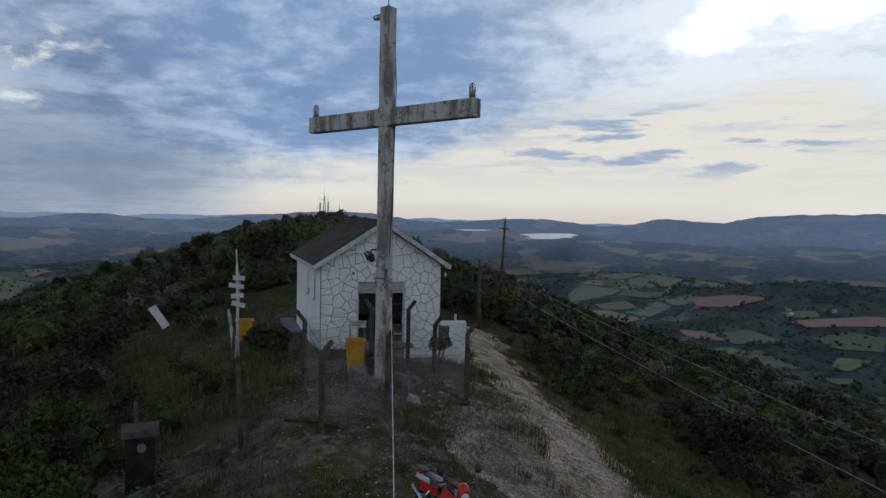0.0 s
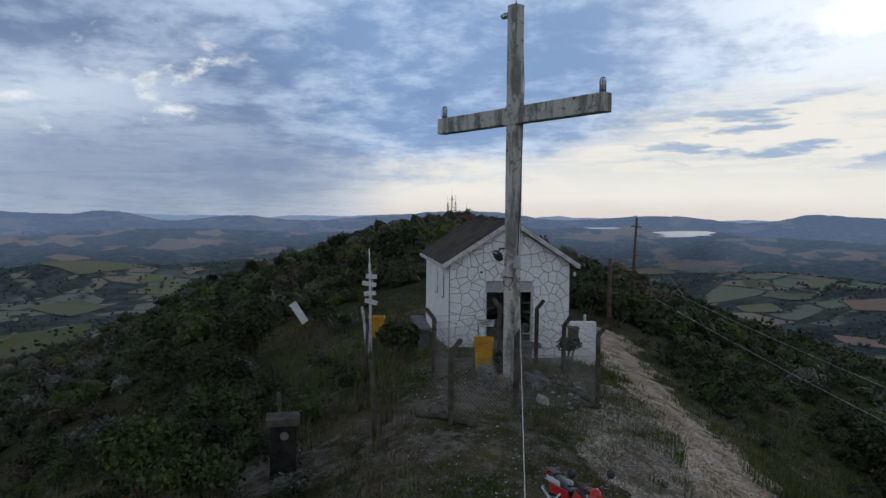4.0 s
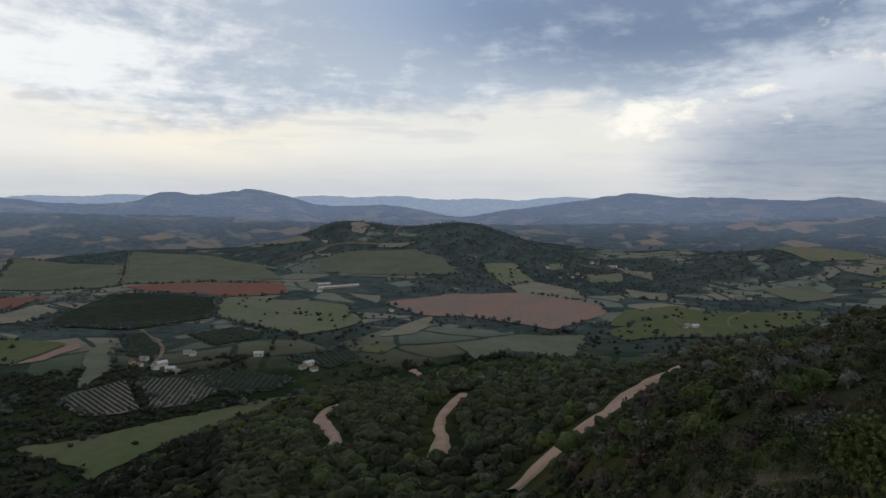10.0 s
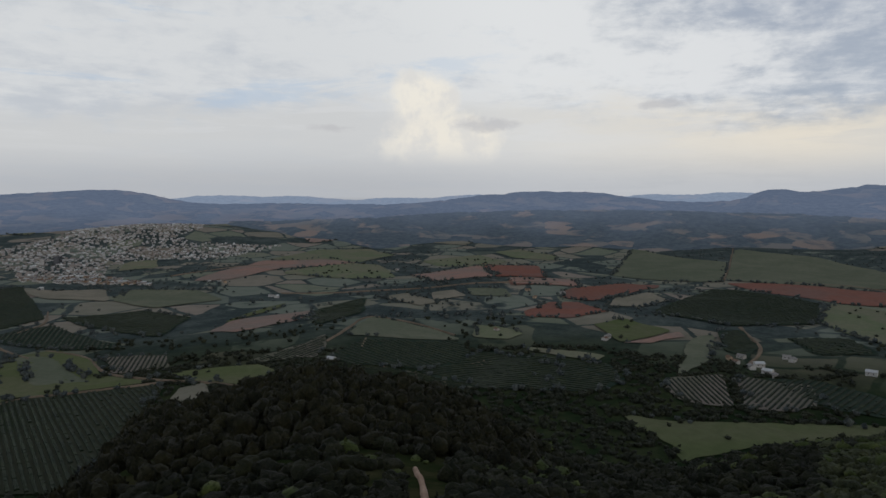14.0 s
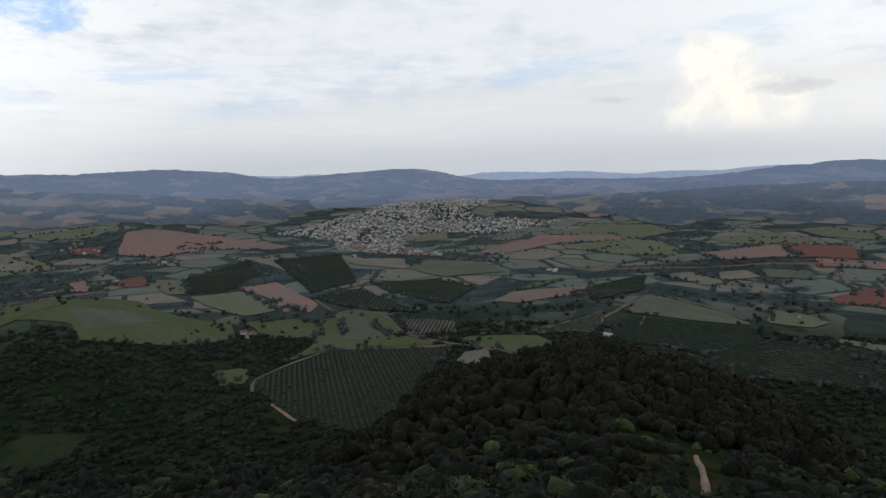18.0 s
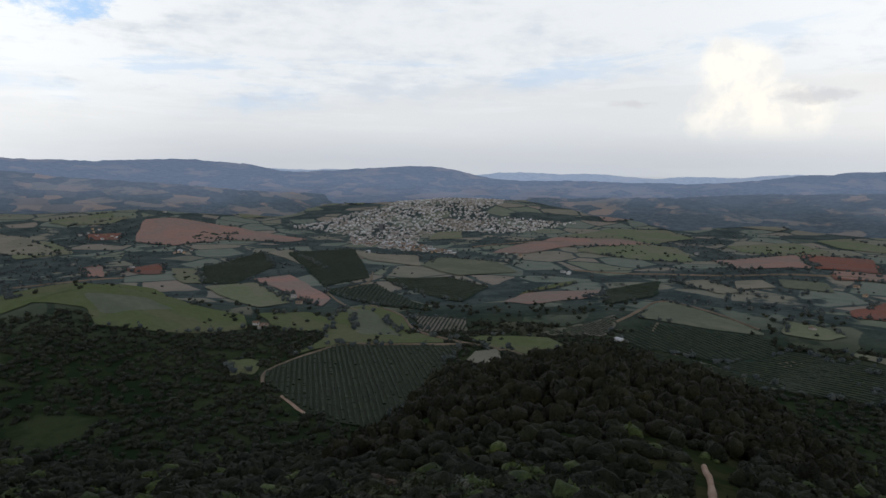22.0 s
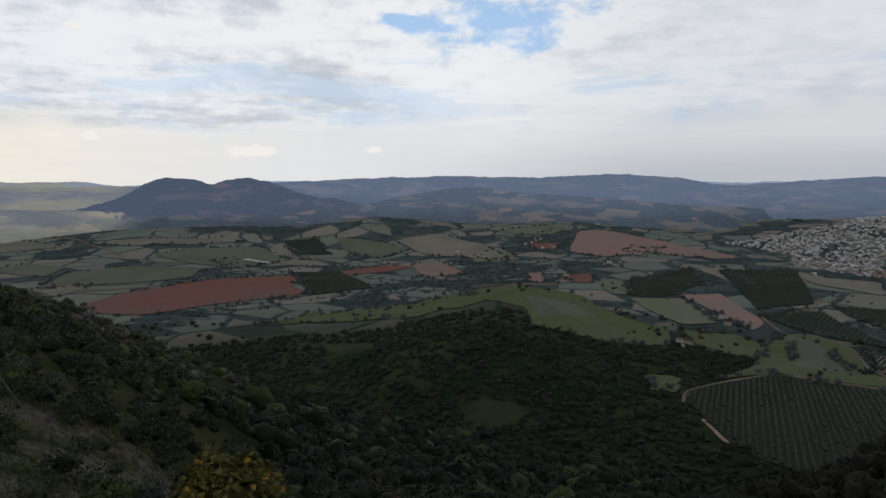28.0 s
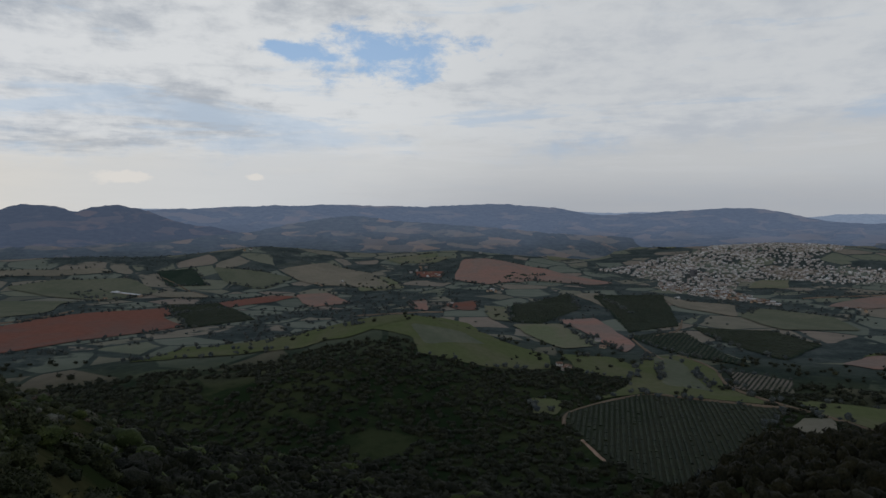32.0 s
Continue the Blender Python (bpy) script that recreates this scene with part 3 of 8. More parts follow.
SKYLINE += [
    (448, 0.25), (450, 0.48), (452, -0.2), (458, -0.4), (463, 0.2), (472, 0.12), (477, -0.5), (489, -0.6), (497, -0.35), (500, 0.32), (508, 0.24), (513, -0.05),
    (516, 0.39), (521, 0.8), (528, 0.6), (534, 0.7), (541, 0.6), (548, 0.3), (556, -0.05), (563, -0.12), (577, -0.1), (620, 0.5), (660, 0.4),
]


MIDLINE = [
    (10, -1.0), (22, -1.2), (33, -0.9), (45, -1.6), (60, -2.0), (70, -2.2), (90, -1.4), (100, -1.2), (112, -1.3), (125, -1.9), (131, -2.0), (150, -1.9), (156, -1.6),
    (164, -1.04), (170, -0.58), (174, -0.25), (182, -1.5), (193, -2.3), (203, -1.9), (217, -1.5), (260, -1.5), (330, -1.3), (345, -1.2), (350, -0.75), (358, -0.55),
]


TWIN = [
    (0, -8), (90, -8), (172, -8), (178, -4), (181, -2.2), (183.5, -1.4), (187.4, -0.7), (190.2, 0.25), (191.6, 0.54), (193, 0.48), (194.4, 0.1), (196, 0.5),
    (197.5, 0.56), (199.4, 0.2), (200.8, -0.7), (204.6, -1.9), (208, -3.2), (214, -8), (300, -8),
]


def build_range(name, label, far, drop, seed, rough, material, rows):
    """A range of far hills: a crest at a set distance, with its near side folded by gullies."""
    use_table = bool(rows)
    rows = sorted((a % 360, e) for a, e in rows or SKYLINE)
    azs = np.r_[np.arange(-42, 228, 0.3), np.arange(228, 318, 3.0)]
    u = np.linspace(0, 1, 26)
    a, t = np.meshgrid(azs, u)
    ar = np.radians(a)
    push = 520 * np.clip(1.6 - np.abs(a - 141) / 12.0, 0, 1) if far < 3500 else 0.0
    crest = far + push + 80 * np.sin(a * 0.21 + seed) + 50 * np.sin(a * 0.57 + 2 * seed)
    r = crest - (1 - t) * drop
    el = table(rows, a, 1) if use_table else 0.15 - 0.26 * np.exp(-(((a - 122) / 28) ** 2)) + 0.12 * np.sin(a * 0.33 + seed) + 0.08 * np.sin(a * 0.9)
    x, y = -np.sin(ar) * r, np.cos(ar) * r
    top = crest * np.tan(np.radians(el))
    base = valley(a, crest - drop) - 30
    gully = waves(x, y, 330, seed, 4)
    top = top + 2.6 * waves(a * 60.0, a * 0.0, 14.0, seed, 3)      # tree tops and shoulders along the crest
    z = base + (top - base) * (t**0.85) + gully * rough * np.sin(np.pi * np.clip(t, 0, 1)) + 4 * waves(x, y, 90, seed + 2, 2) * t
    verts = np.stack([x, y, EYE + z], -1).reshape(-1, 3)
    ob = new(name, mesh_of(name, verts, sheet_faces(len(u), len(azs), True), material))
    return tagged(ob, label, "hills", kind="structure")


build_ground()
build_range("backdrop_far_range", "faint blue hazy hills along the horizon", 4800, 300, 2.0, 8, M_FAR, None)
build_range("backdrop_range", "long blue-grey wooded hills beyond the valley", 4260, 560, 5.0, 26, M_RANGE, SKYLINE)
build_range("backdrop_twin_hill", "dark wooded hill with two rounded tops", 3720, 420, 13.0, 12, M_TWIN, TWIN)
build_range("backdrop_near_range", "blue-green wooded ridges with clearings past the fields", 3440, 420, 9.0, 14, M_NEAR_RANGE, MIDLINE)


def far_lake(az, el, wide, deep):
    """A sheet of still water lying on the slope of the nearer range."""
    r = 3200.0
    x, y = plan(az, r)
    z = EYE + r * math.tan(radians(el))
    bm = bmesh.new()
    loop = []
    for k in range(40):
        a = 2 * math.pi * k / 40
        u = wide / 2 * math.cos(a) * (1 + 0.18 * math.sin(3 * a + az) + 0.1 * math.sin(7 * a))
        v = deep / 2 * math.sin(a) * (1 + 0.25 * math.sin(2 * a + 1))
        loop.append(bm.verts.new((u, v, v * 0.07)))
    bm.faces.new(loop)
    me = bpy.data.meshes.new("lake")
    bm.to_mesh(me)
    bm.free()
    me.materials.append(M_WATER)
    ob = new("lake", me)
    ob.matrix_basis = pose(x, y, z, 0, 0, az)
    tagged(ob, "pale still lake lying between far hills", "lake", kind="structure")


far_lake(350.9, -0.95, 240, 300)
far_lake(351.6, -1.2, 150, 110)
far_lake(357.4, -0.62, 150, 120)

# fields: soil or crop, and the corners on the plan
FIELDS = []
FIELDS.append(("GREY", [(-2990, -540),(-2730, -305),(-2665, -140),(-2175, -130),(-2145, -290),(-2180, -460)]))
FIELDS.append(("GREY", [(-3070, -135),(-2890, 170),(-2545, 320),(-2145, 350),(-2135, 125),(-2220, -120)]))
FIELDS.append(("GREY", [(-2420, 510),(-2440, 665),(-2415, 880),(-2275, 935),(-2000, 885),(-2095, 665),(-2260, 480)]))
FIELDS.append(("GREY", [(-1090, 470),(-1135, 620),(-1090, 750),(-1015, 690),(-485, 275),(-1020, 470)]))
FIELDS.append(("GREY", [(-985, -115),(-1250, -120),(-1325, -90),(-1100, -75)]))
FIELDS.append(("GREY", [(-3960, -1520),(-4075, -820),(-3745, -925),(-3645, -1270)]))
FIELDS.append(("RED", [(-2155, -115),(-2190, 55),(-2010, 310),(-1810, 300),(-1820, 135),(-1950, -40)]))
FIELDS.append(("RED", [(-1535, -470),(-1565, -405),(-1465, -310),(-1345, -370),(-1325, -455),(-1435, -465)]))
FIELDS.append(("RED", [(-2305, -955),(-2335, -750),(-1955, -610),(-1750, -675)]))
FIELDS.append(("RED", [(-1675, -480),(-2005, -380),(-2055, -280),(-1780, -325),(-1600, -375),(-1610, -455)]))
FIELDS.append(("BROWN", [(-1600, 490),(-1700, 730),(-1595, 900),(-1360, 975),(-1255, 915),(-1150, 710),(-1220, 670),(-1345, 630),(-1420, 545)]))
FIELDS.append(("BROWN", [(-1145, -220),(-1305, -145),(-1260, -135),(-1175, -180)]))
FIELDS.append(("BROWN", [(-3055, -1000),(-3370, -905),(-3265, -805),(-2970, -845)]))
FIELDS.append(("BROWN", [(-3580, -1525),(-3885, -1490),(-3595, -1255),(-3430, -1150),(-3285, -1400)]))
FIELDS.append(("BROWN", [(-1735, -650),(-1950, -515),(-1770, -460),(-1690, -605)]))
FIELDS.append(("TAN", [(-1795, 1040),(-1600, 1065),(-1445, 980),(-1545, 860),(-1720, 905)]))
FIELDS.append(("TAN", [(-1195, 355),(-1385, 520),(-1400, 550),(-1260, 485),(-1200, 430)]))
FIELDS.append(("TAN", [(-3730, 95),(-3825, 380),(-3635, 150)]))
FIELDS.append(("TAN", [(-3380, 335),(-3425, 485),(-2650, 535),(-2845, 455)]))
FIELDS.append(("TAN", [(-1670, -340),(-1835, -290),(-1715, -220),(-1565, -260),(-1550, -330)]))
FIELDS.append(("TAN", [(-3820, 415),(-3845, 515),(-3700, 490)]))
FIELDS.append(("TAN", [(-2510, 775),(-2485, 905),(-2455, 825),(-2475, 740)]))
FIELDS.append(("OLIVE", [(-1820, 135),(-1645, 420),(-1455, 380),(-1375, 380),(-1275, 305),(-1235, 220),(-1550, 90)]))
FIELDS.append(("OLIVE", [(-1175, -505),(-1170, -455),(-1140, -395),(-1095, -405),(-1090, -470)]))
FIELDS.append(("OLIVE", [(-1055, -360),(-1050, -225),(-1015, -235),(-1035, -345)]))
FIELDS.append(("MEADOW", [(-2145, 1025),(-2170, 1180),(-1795, 1040),(-1740, 915),(-1940, 970)]))
FIELDS.append(("MEADOW", [(-1265, 965),(-1300, 1140),(-1245, 1185),(-1040, 990),(-1135, 830)]))
FIELDS.append(("MEADOW", [(-795, -155),(-800, -85),(-830, -10),(-860, 50),(-885, 165),(-855, 120),(-775, 15),(-725, -30),(-670, -75),(-720, -85)]))
FIELDS.append(("MEADOW", [(-1285, -305),(-1410, -270),(-1305, -160),(-1145, -220)]))
FIELDS.append(("MEADOW", [(-2170, 1310),(-2190, 1390),(-2105, 1325),(-2085, 1270)]))
FIELDS.append(("MEADOW", [(-2010, 1360),(-2010, 1525),(-1820, 1390),(-1830, 1255)]))
FIELDS.append(("MEADOW", [(-1115, 255),(-1135, 320),(-1120, 380),(-1070, 330)]))
FIELDS.append(("COFFEE", [(-1505, -230),(-2020, -145),(-1795, 105),(-1545, 100),(-1420, -60)]))
FIELDS.append(("COFFEE", [(-1005, -435),(-1005, -210),(-935, -175),(-870, -200),(-825, -360)]))
FIELDS.append(("COFFEE", [(-1365, -80),(-1390, -45),(-1240, -10),(-1145, -30),(-1185, -65)]))
FIELDS.append(("COFFEE", [(-1350, 30),(-1380, 135),(-1225, 155),(-1200, 70)]))
FIELDS.append(("COFFEE", [(-1030, 0),(-1045, 60),(-960, 170),(-910, 130),(-920, 65)]))
FIELDS.append(("COFFEE", [(-1055, 170),(-1130, 280),(-1055, 290),(-975, 225)]))
FIELDS.append(("ORCHARD", [(-1030, -40),(-1015, 55),(-930, 60),(-895, 30),(-880, -20)]))
FIELDS.append(("ORCHARD", [(-960, -135),(-1030, -60),(-880, -30),(-880, -95)]))
FIELDS.append(("MEADOW", [(-140, -1210),(-265, -1715),(-365, -1660),(-445, -1515),(-395, -1190),(-470, -1105),(-435, -1010),(-345, -1000),(-215, -1035),(-220, -1105),(-135, -1165)]))
FIELDS.append(("MEADOW", [(-660, -1110),(-725, -1085),(-695, -940),(-650, -870),(-645, -755),(-575, -810),(-520, -860),(-430, -840),(-505, -900)]))
FIELDS.append(("MEADOW", [(-680, -775),(-730, -745),(-780, -685),(-765, -645),(-675, -625),(-670, -700)]))
FIELDS.append(("MEADOW", [(-1125, -1040),(-1300, -1050),(-1235, -1015),(-1030, -1000)]))
FIELDS.append(("MEADOW", [(-2045, -1765),(-2410, -1790),(-2560, -1610),(-2435, -1405),(-2195, -1430),(-2205, -1585)]))
FIELDS.append(("MEADOW", [(-2265, -1200),(-2530, -1080),(-2400, -895),(-2260, -895),(-2215, -1095)]))
FIELDS.append(("MEADOW", [(-495, -1125),(-585, -1100),(-580, -960),(-525, -935),(-475, -985)]))
FIELDS.append(("MEADOW", [(-335, -850),(-375, -845),(-345, -785),(-320, -800)]))
FIELDS.append(("MEADOW", [(-450, -2825),(-620, -2815),(-730, -2780),(-655, -2725),(-510, -2755)]))
FIELDS.append(("MEADOW", [(-940, -315),(-935, -280),(-920, -260),(-895, -255),(-910, -300)]))
FIELDS.append(("OLIVE", [(-1710, -1405),(-2165, -1455),(-2130, -1295),(-1825, -1050),(-1730, -1245)]))
FIELDS.append(("OLIVE", [(-2645, -1045),(-2785, -980),(-2655, -780),(-2510, -735),(-2515, -920)]))
FIELDS.append(("OLIVE", [(-3465, -2110),(-3390, -1800),(-3280, -1650),(-3190, -1875)]))
FIELDS.append(("OLIVE", [(-325, -2675),(-420, -2565),(-425, -2245),(-265, -2225)]))
FIELDS.append(("OLIVE", [(-1930, -3310),(-2135, -3220),(-1915, -2995)]))
FIELDS.append(("OLIVE", [(-1760, -2165),(-1825, -2090),(-1720, -1970),(-1600, -2030)]))
FIELDS.append(("OLIVE", [(-1270, -3125),(-1475, -3125),(-1445, -2955),(-1205, -2845)]))
FIELDS.append(("BROWN", [(-755, -2725),(-890, -2755),(-1095, -2645),(-1250, -2325),(-1125, -2265),(-955, -2410),(-715, -2240),(-635, -2405)]))
FIELDS.append(("BROWN", [(-380, -1965),(-440, -1990),(-395, -1755),(-360, -1820)]))
FIELDS.append(("BROWN", [(-660, -1510),(-760, -1505),(-705, -1215),(-630, -1140),(-660, -1335)]))
FIELDS.append(("BROWN", [(-935, -950),(-1065, -1000),(-1235, -925),(-1075, -855),(-940, -880)]))
FIELDS.append(("BROWN", [(-1455, -1530),(-2000, -1755),(-2245, -1615),(-2195, -1430),(-1720, -1460),(-1515, -1470)]))
FIELDS.append(("BROWN", [(-1940, -1060),(-2290, -960),(-1735, -685),(-1670, -850)]))
FIELDS.append(("BROWN", [(-3395, -1625),(-3835, -1495),(-3610, -1255),(-3345, -1380)]))
FIELDS.append(("BROWN", [(-2650, -2035),(-2800, -1950),(-2695, -1850),(-2560, -1935)]))
FIELDS.append(("RED", [(-460, -1865),(-580, -1915),(-520, -1715),(-480, -1720)]))
FIELDS.append(("RED", [(-2310, -940),(-2260, -715),(-1880, -580),(-1735, -685)]))
FIELDS.append(("RED", [(-1395, -480),(-1525, -440),(-1370, -395),(-1305, -435)]))
FIELDS.append(("RED", [(-1710, -635),(-1835, -535),(-1760, -510),(-1670, -610)]))
FIELDS.append(("RED", [(-535, -2625),(-650, -2575),(-605, -2470),(-530, -2510)]))
FIELDS.append(("TAN", [(-910, -1970),(-1000, -1975),(-875, -1530),(-825, -1495),(-900, -1815)]))
FIELDS.append(("TAN", [(-1145, -1835),(-1275, -1665),(-1150, -1495),(-1075, -1635)]))
FIELDS.append(("TAN", [(-1435, -885),(-1510, -840),(-1400, -685),(-1345, -710)]))
FIELDS.append(("TAN", [(-1530, -780),(-1570, -730),(-1510, -670),(-1425, -715)]))
FIELDS.append(("TAN", [(-2805, -1780),(-2965, -1645),(-2830, -1580)]))
FIELDS.append(("TAN", [(-2930, -1500),(-2940, -1270),(-2825, -1255),(-2825, -1420)]))
FIELDS.append(("TAN", [(-625, -695),(-665, -680),(-385, -375),(-305, -330),(-535, -625)]))
FIELDS.append(("OLIVE", [(-565, -1805),(-615, -1735),(-540, -1515),(-500, -1535)]))
FIELDS.append(("OLIVE", [(-530, -1485),(-655, -1470),(-605, -1205),(-520, -1175)]))
FIELDS.append(("GREY", [(-1165, -1510),(-1295, -1595),(-1360, -1410),(-1305, -1255),(-1135, -1305)]))
FIELDS.append(("GREY", [(-990, -675),(-1190, -745),(-1140, -635),(-1065, -475),(-1000, -605)]))
FIELDS.append(("GREY", [(-670, -1100),(-685, -1045),(-620, -850),(-565, -895)]))
FIELDS.append(("GREY", [(-230, -1165),(-325, -1170),(-360, -1120),(-235, -1080)]))
FIELDS.append(("GREY", [(-1595, -705),(-1625, -615),(-1560, -565),(-1520, -655)]))
FIELDS.append(("COFFEE", [(-955, -1920),(-1185, -1895),(-920, -1395),(-750, -1330)]))
FIELDS.append(("COFFEE", [(-640, -1780),(-905, -1980),(-795, -1655),(-600, -1475),(-540, -1515)]))
FIELDS.append(("COFFEE", [(-735, -1300),(-880, -1315),(-775, -960),(-730, -1075)]))
FIELDS.append(("COFFEE", [(-880, -630),(-975, -630),(-1050, -485),(-970, -405),(-880, -470),(-850, -570)]))
FIELDS.append(("COFFEE", [(-875, -465),(-1005, -405),(-970, -275),(-860, -245),(-825, -345)]))
FIELDS.append(("COFFEE", [(-1215, -920),(-1420, -905),(-1260, -805),(-1040, -775)]))
FIELDS.append(("COFFEE", [(-940, -1380),(-1100, -1310),(-1075, -1135),(-870, -1000),(-915, -1295)]))
FIELDS.append(("COFFEE", [(-875, -2535),(-1050, -2545),(-955, -2410),(-840, -2435)]))
FIELDS.append(("VINES", [(-355, -790),(-505, -855),(-640, -735),(-535, -645),(-245, -335),(-355, -540),(-335, -625),(-335, -695)]))
FIELDS.append(("ORCHARD", [(-715, -960),(-760, -860),(-720, -805),(-655, -840)]))
FIELDS.append(("ORCHARD", [(-775, -710),(-990, -710),(-900, -655),(-860, -640)]))
FIELDS.append(("ORCHARD", [(-820, -550),(-870, -525),(-845, -360),(-785, -370),(-420, -245)]))
FIELDS.append(("RED", [(680, -1505),(650, -1670),(550, -1830),(285, -1975),(20, -2220),(-60, -2160),(120, -1990),(275, -1785),(205, -1640),(345, -1500),(500, -1375),(590, -1390)]))
FIELDS.append(("RED", [(-390, -1980),(-445, -2015),(-405, -1840),(-370, -1835)]))
FIELDS.append(("GREY", [(895, -1745),(965, -2065),(830, -2185),(565, -2140),(560, -1915),(730, -1800)]))
FIELDS.append(("GREY", [(865, -2460),(730, -2590),(510, -2620),(375, -2440),(495, -2150)]))
FIELDS.append(("GREY", [(230, -2735),(90, -2695),(-65, -2590),(40, -2410),(175, -2570)]))
FIELDS.append(("GREY", [(1245, -2125),(1170, -2240),(1015, -2170),(995, -2005)]))
FIELDS.append(("TAN", [(1970, -2570),(1500, -2790),(1215, -2600),(1490, -2435)]))
FIELDS.append(("TAN", [(1980, -3225),(2080, -3575),(1795, -3435),(1840, -3160)]))
FIELDS.append(("TAN", [(-20, -2695),(-210, -2830),(-370, -2660),(-385, -2240),(-155, -2385)]))
FIELDS.append(("TAN", [(1170, -2665),(960, -2670),(630, -2735),(570, -2690),(990, -2565)]))
FIELDS.append(("TAN", [(1865, -2430),(1515, -2400),(1540, -2280),(1745, -2270)]))
FIELDS.append(("TAN", [(850, -1685),(810, -1800),(755, -1710),(775, -1595)]))
FIELDS.append(("TAN", [(440, -2470),(265, -2420),(210, -2250),(345, -2255)]))
FIELDS.append(("MEADOW", [(2760, -3605),(2190, -3485),(1935, -3125),(2090, -2940),(2220, -2895)]))
FIELDS.append(("MEADOW", [(245, -1200),(150, -1335),(105, -1280),(175, -1190)]))
FIELDS.append(("MEADOW", [(95, -1265),(-30, -1270),(-165, -1180),(-165, -1160),(-30, -1150)]))
FIELDS.append(("MEADOW", [(2115, -2830),(1980, -3065),(1825, -2860),(1955, -2750)]))
FIELDS.append(("MEADOW", [(-465, -2850),(-680, -2880),(-675, -2770),(-495, -2750)]))
FIELDS.append(("MEADOW", [(-330, -855),(-375, -850),(-340, -790),(-320, -795)]))
FIELDS.append(("BROWN", [(-55, -2195),(-165, -2220),(-215, -2000),(-95, -1950)]))
FIELDS.append(("COFFEE", [(310, -2040),(160, -2075),(45, -1695),(195, -1615)]))
FIELDS.append(("COFFEE", [(435, -2715),(305, -2750),(235, -2535),(365, -2530)]))
FIELDS.append(("COFFEE", [(630, -2380),(570, -2475),(505, -2370),(550, -2215)]))
FIELDS.append(("BROWN", [(680, 1870),(760, 1785),(810, 1665),(725, 1675),(660, 1755)]))
FIELDS.append(("BROWN", [(555, 1585),(615, 1525),(620, 1445),(555, 1500)]))
FIELDS.append(("BROWN", [(775, 1515),(980, 1485),(950, 1440),(800, 1465)]))
FIELDS.append(("BROWN", [(-1395, 2245),(-1365, 2365),(-1355, 2235)]))
FIELDS.append(("TAN", [(750, 1275),(805, 1255),(725, 1195),(710, 1225)]))
FIELDS.append(("TAN", [(445, 1970),(535, 1955),(540, 1855),(455, 1890)]))
FIELDS.append(("TAN", [(675, 2195),(935, 2495),(695, 2040)]))
FIELDS.append(("TAN", [(225, 3105),(420, 3195),(440, 2970),(255, 2860)]))
FIELDS.append(("TAN", [(790, 1570),(855, 1550),(850, 1515),(795, 1530)]))
FIELDS.append(("MEADOW", [(615, 1525),(690, 1500),(715, 1380),(620, 1420)]))
FIELDS.append(("MEADOW", [(635, 1370),(660, 1225),(615, 1215),(600, 1345)]))
FIELDS.append(("MEADOW", [(-1390, 2120),(-1330, 2140),(-1270, 2055),(-1310, 1995)]))
FIELDS.append(("MEADOW", [(535, 2310),(595, 2165),(520, 2155)]))
FIELDS.append(("MEADOW", [(765, 1400),(860, 1425),(915, 1380),(860, 1300),(780, 1325)]))
FIELDS.append(("MEADOW", [(560, 2100),(685, 2010),(615, 1940),(555, 2025)]))
FIELDS.append(("MEADOW", [(680, 1055),(690, 1035),(665, 995),(655, 1010)]))
FIELDS.append(("MEADOW", [(650, 1170),(710, 1150),(665, 1110)]))
FIELDS.append(("MEADOW", [(-1095, 795),(-1160, 1000),(-1220, 1240),(-1140, 1480),(-940, 1100),(-965, 950),(-1020, 790)]))
FIELDS.append(("MEADOW", [(-1390, 1900),(-1370, 2120),(-1270, 2200),(-1250, 1970)]))
FIELDS.append(("MEADOW", [(-3400, 2810),(-3100, 2885),(-2650, 2540),(-2795, 2380)]))
FIELDS.append(("MEADOW", [(-2480, 2310),(-2550, 2600),(-2330, 2530),(-2265, 2240)]))
FIELDS.append(("MEADOW", [(-1795, 2010),(-2165, 2675),(-1525, 2155),(-1590, 1960)]))
FIELDS.append(("MEADOW", [(-1425, 2020),(-1450, 2125),(-1385, 2185),(-1375, 2090)]))
FIELDS.append(("TAN", [(-3000, 2145),(-3040, 2370),(-2785, 2300),(-2795, 2085)]))
FIELDS.append(("TAN", [(-3215, 3065),(-2785, 3120),(-2710, 2720)]))
FIELDS.append(("TAN", [(-1640, 1260),(-1475, 1295),(-1365, 1175),(-1420, 1105)]))
FIELDS.append(("TAN", [(-2100, 1565),(-1935, 1600),(-1805, 1490),(-1990, 1530)]))
FIELDS.append(("GREY", [(-1495, 1625),(-1450, 1790),(-1290, 1700),(-1260, 1505)]))
FIELDS.append(("GREY", [(-2795, 2085),(-2705, 2205),(-2420, 2090),(-2500, 1950)]))
FIELDS.append(("GREY", [(-2360, 2910),(-2145, 3030),(-2050, 2795),(-2215, 2780)]))
FIELDS.append(("MEADOW", [(235, -1215),(145, -1285),(-30, -1415),(-185, -1250),(-225, -1185),(-120, -1130),(10, -1200),(130, -1190)]))
TRACKS = []
TRACKS.append((5, [(-134, 72),(-150, 90),(-148, 100),(-138, 106),(-196, 172)]))
TRACKS.append((6, [(-194, 78),(-228, 94),(-268, 108),(-330, 140),(-358, 160)]))
TRACKS.append((6, [(-250, 56),(-260, 62),(-318, 70),(-348, 72),(-396, 86),(-402, 96)]))
TRACKS.append((6, [(-584, 210),(-492, 190),(-536, 222)]))
TRACKS.append((4, [(-108, -56),(-156, -82),(-174, -94)]))
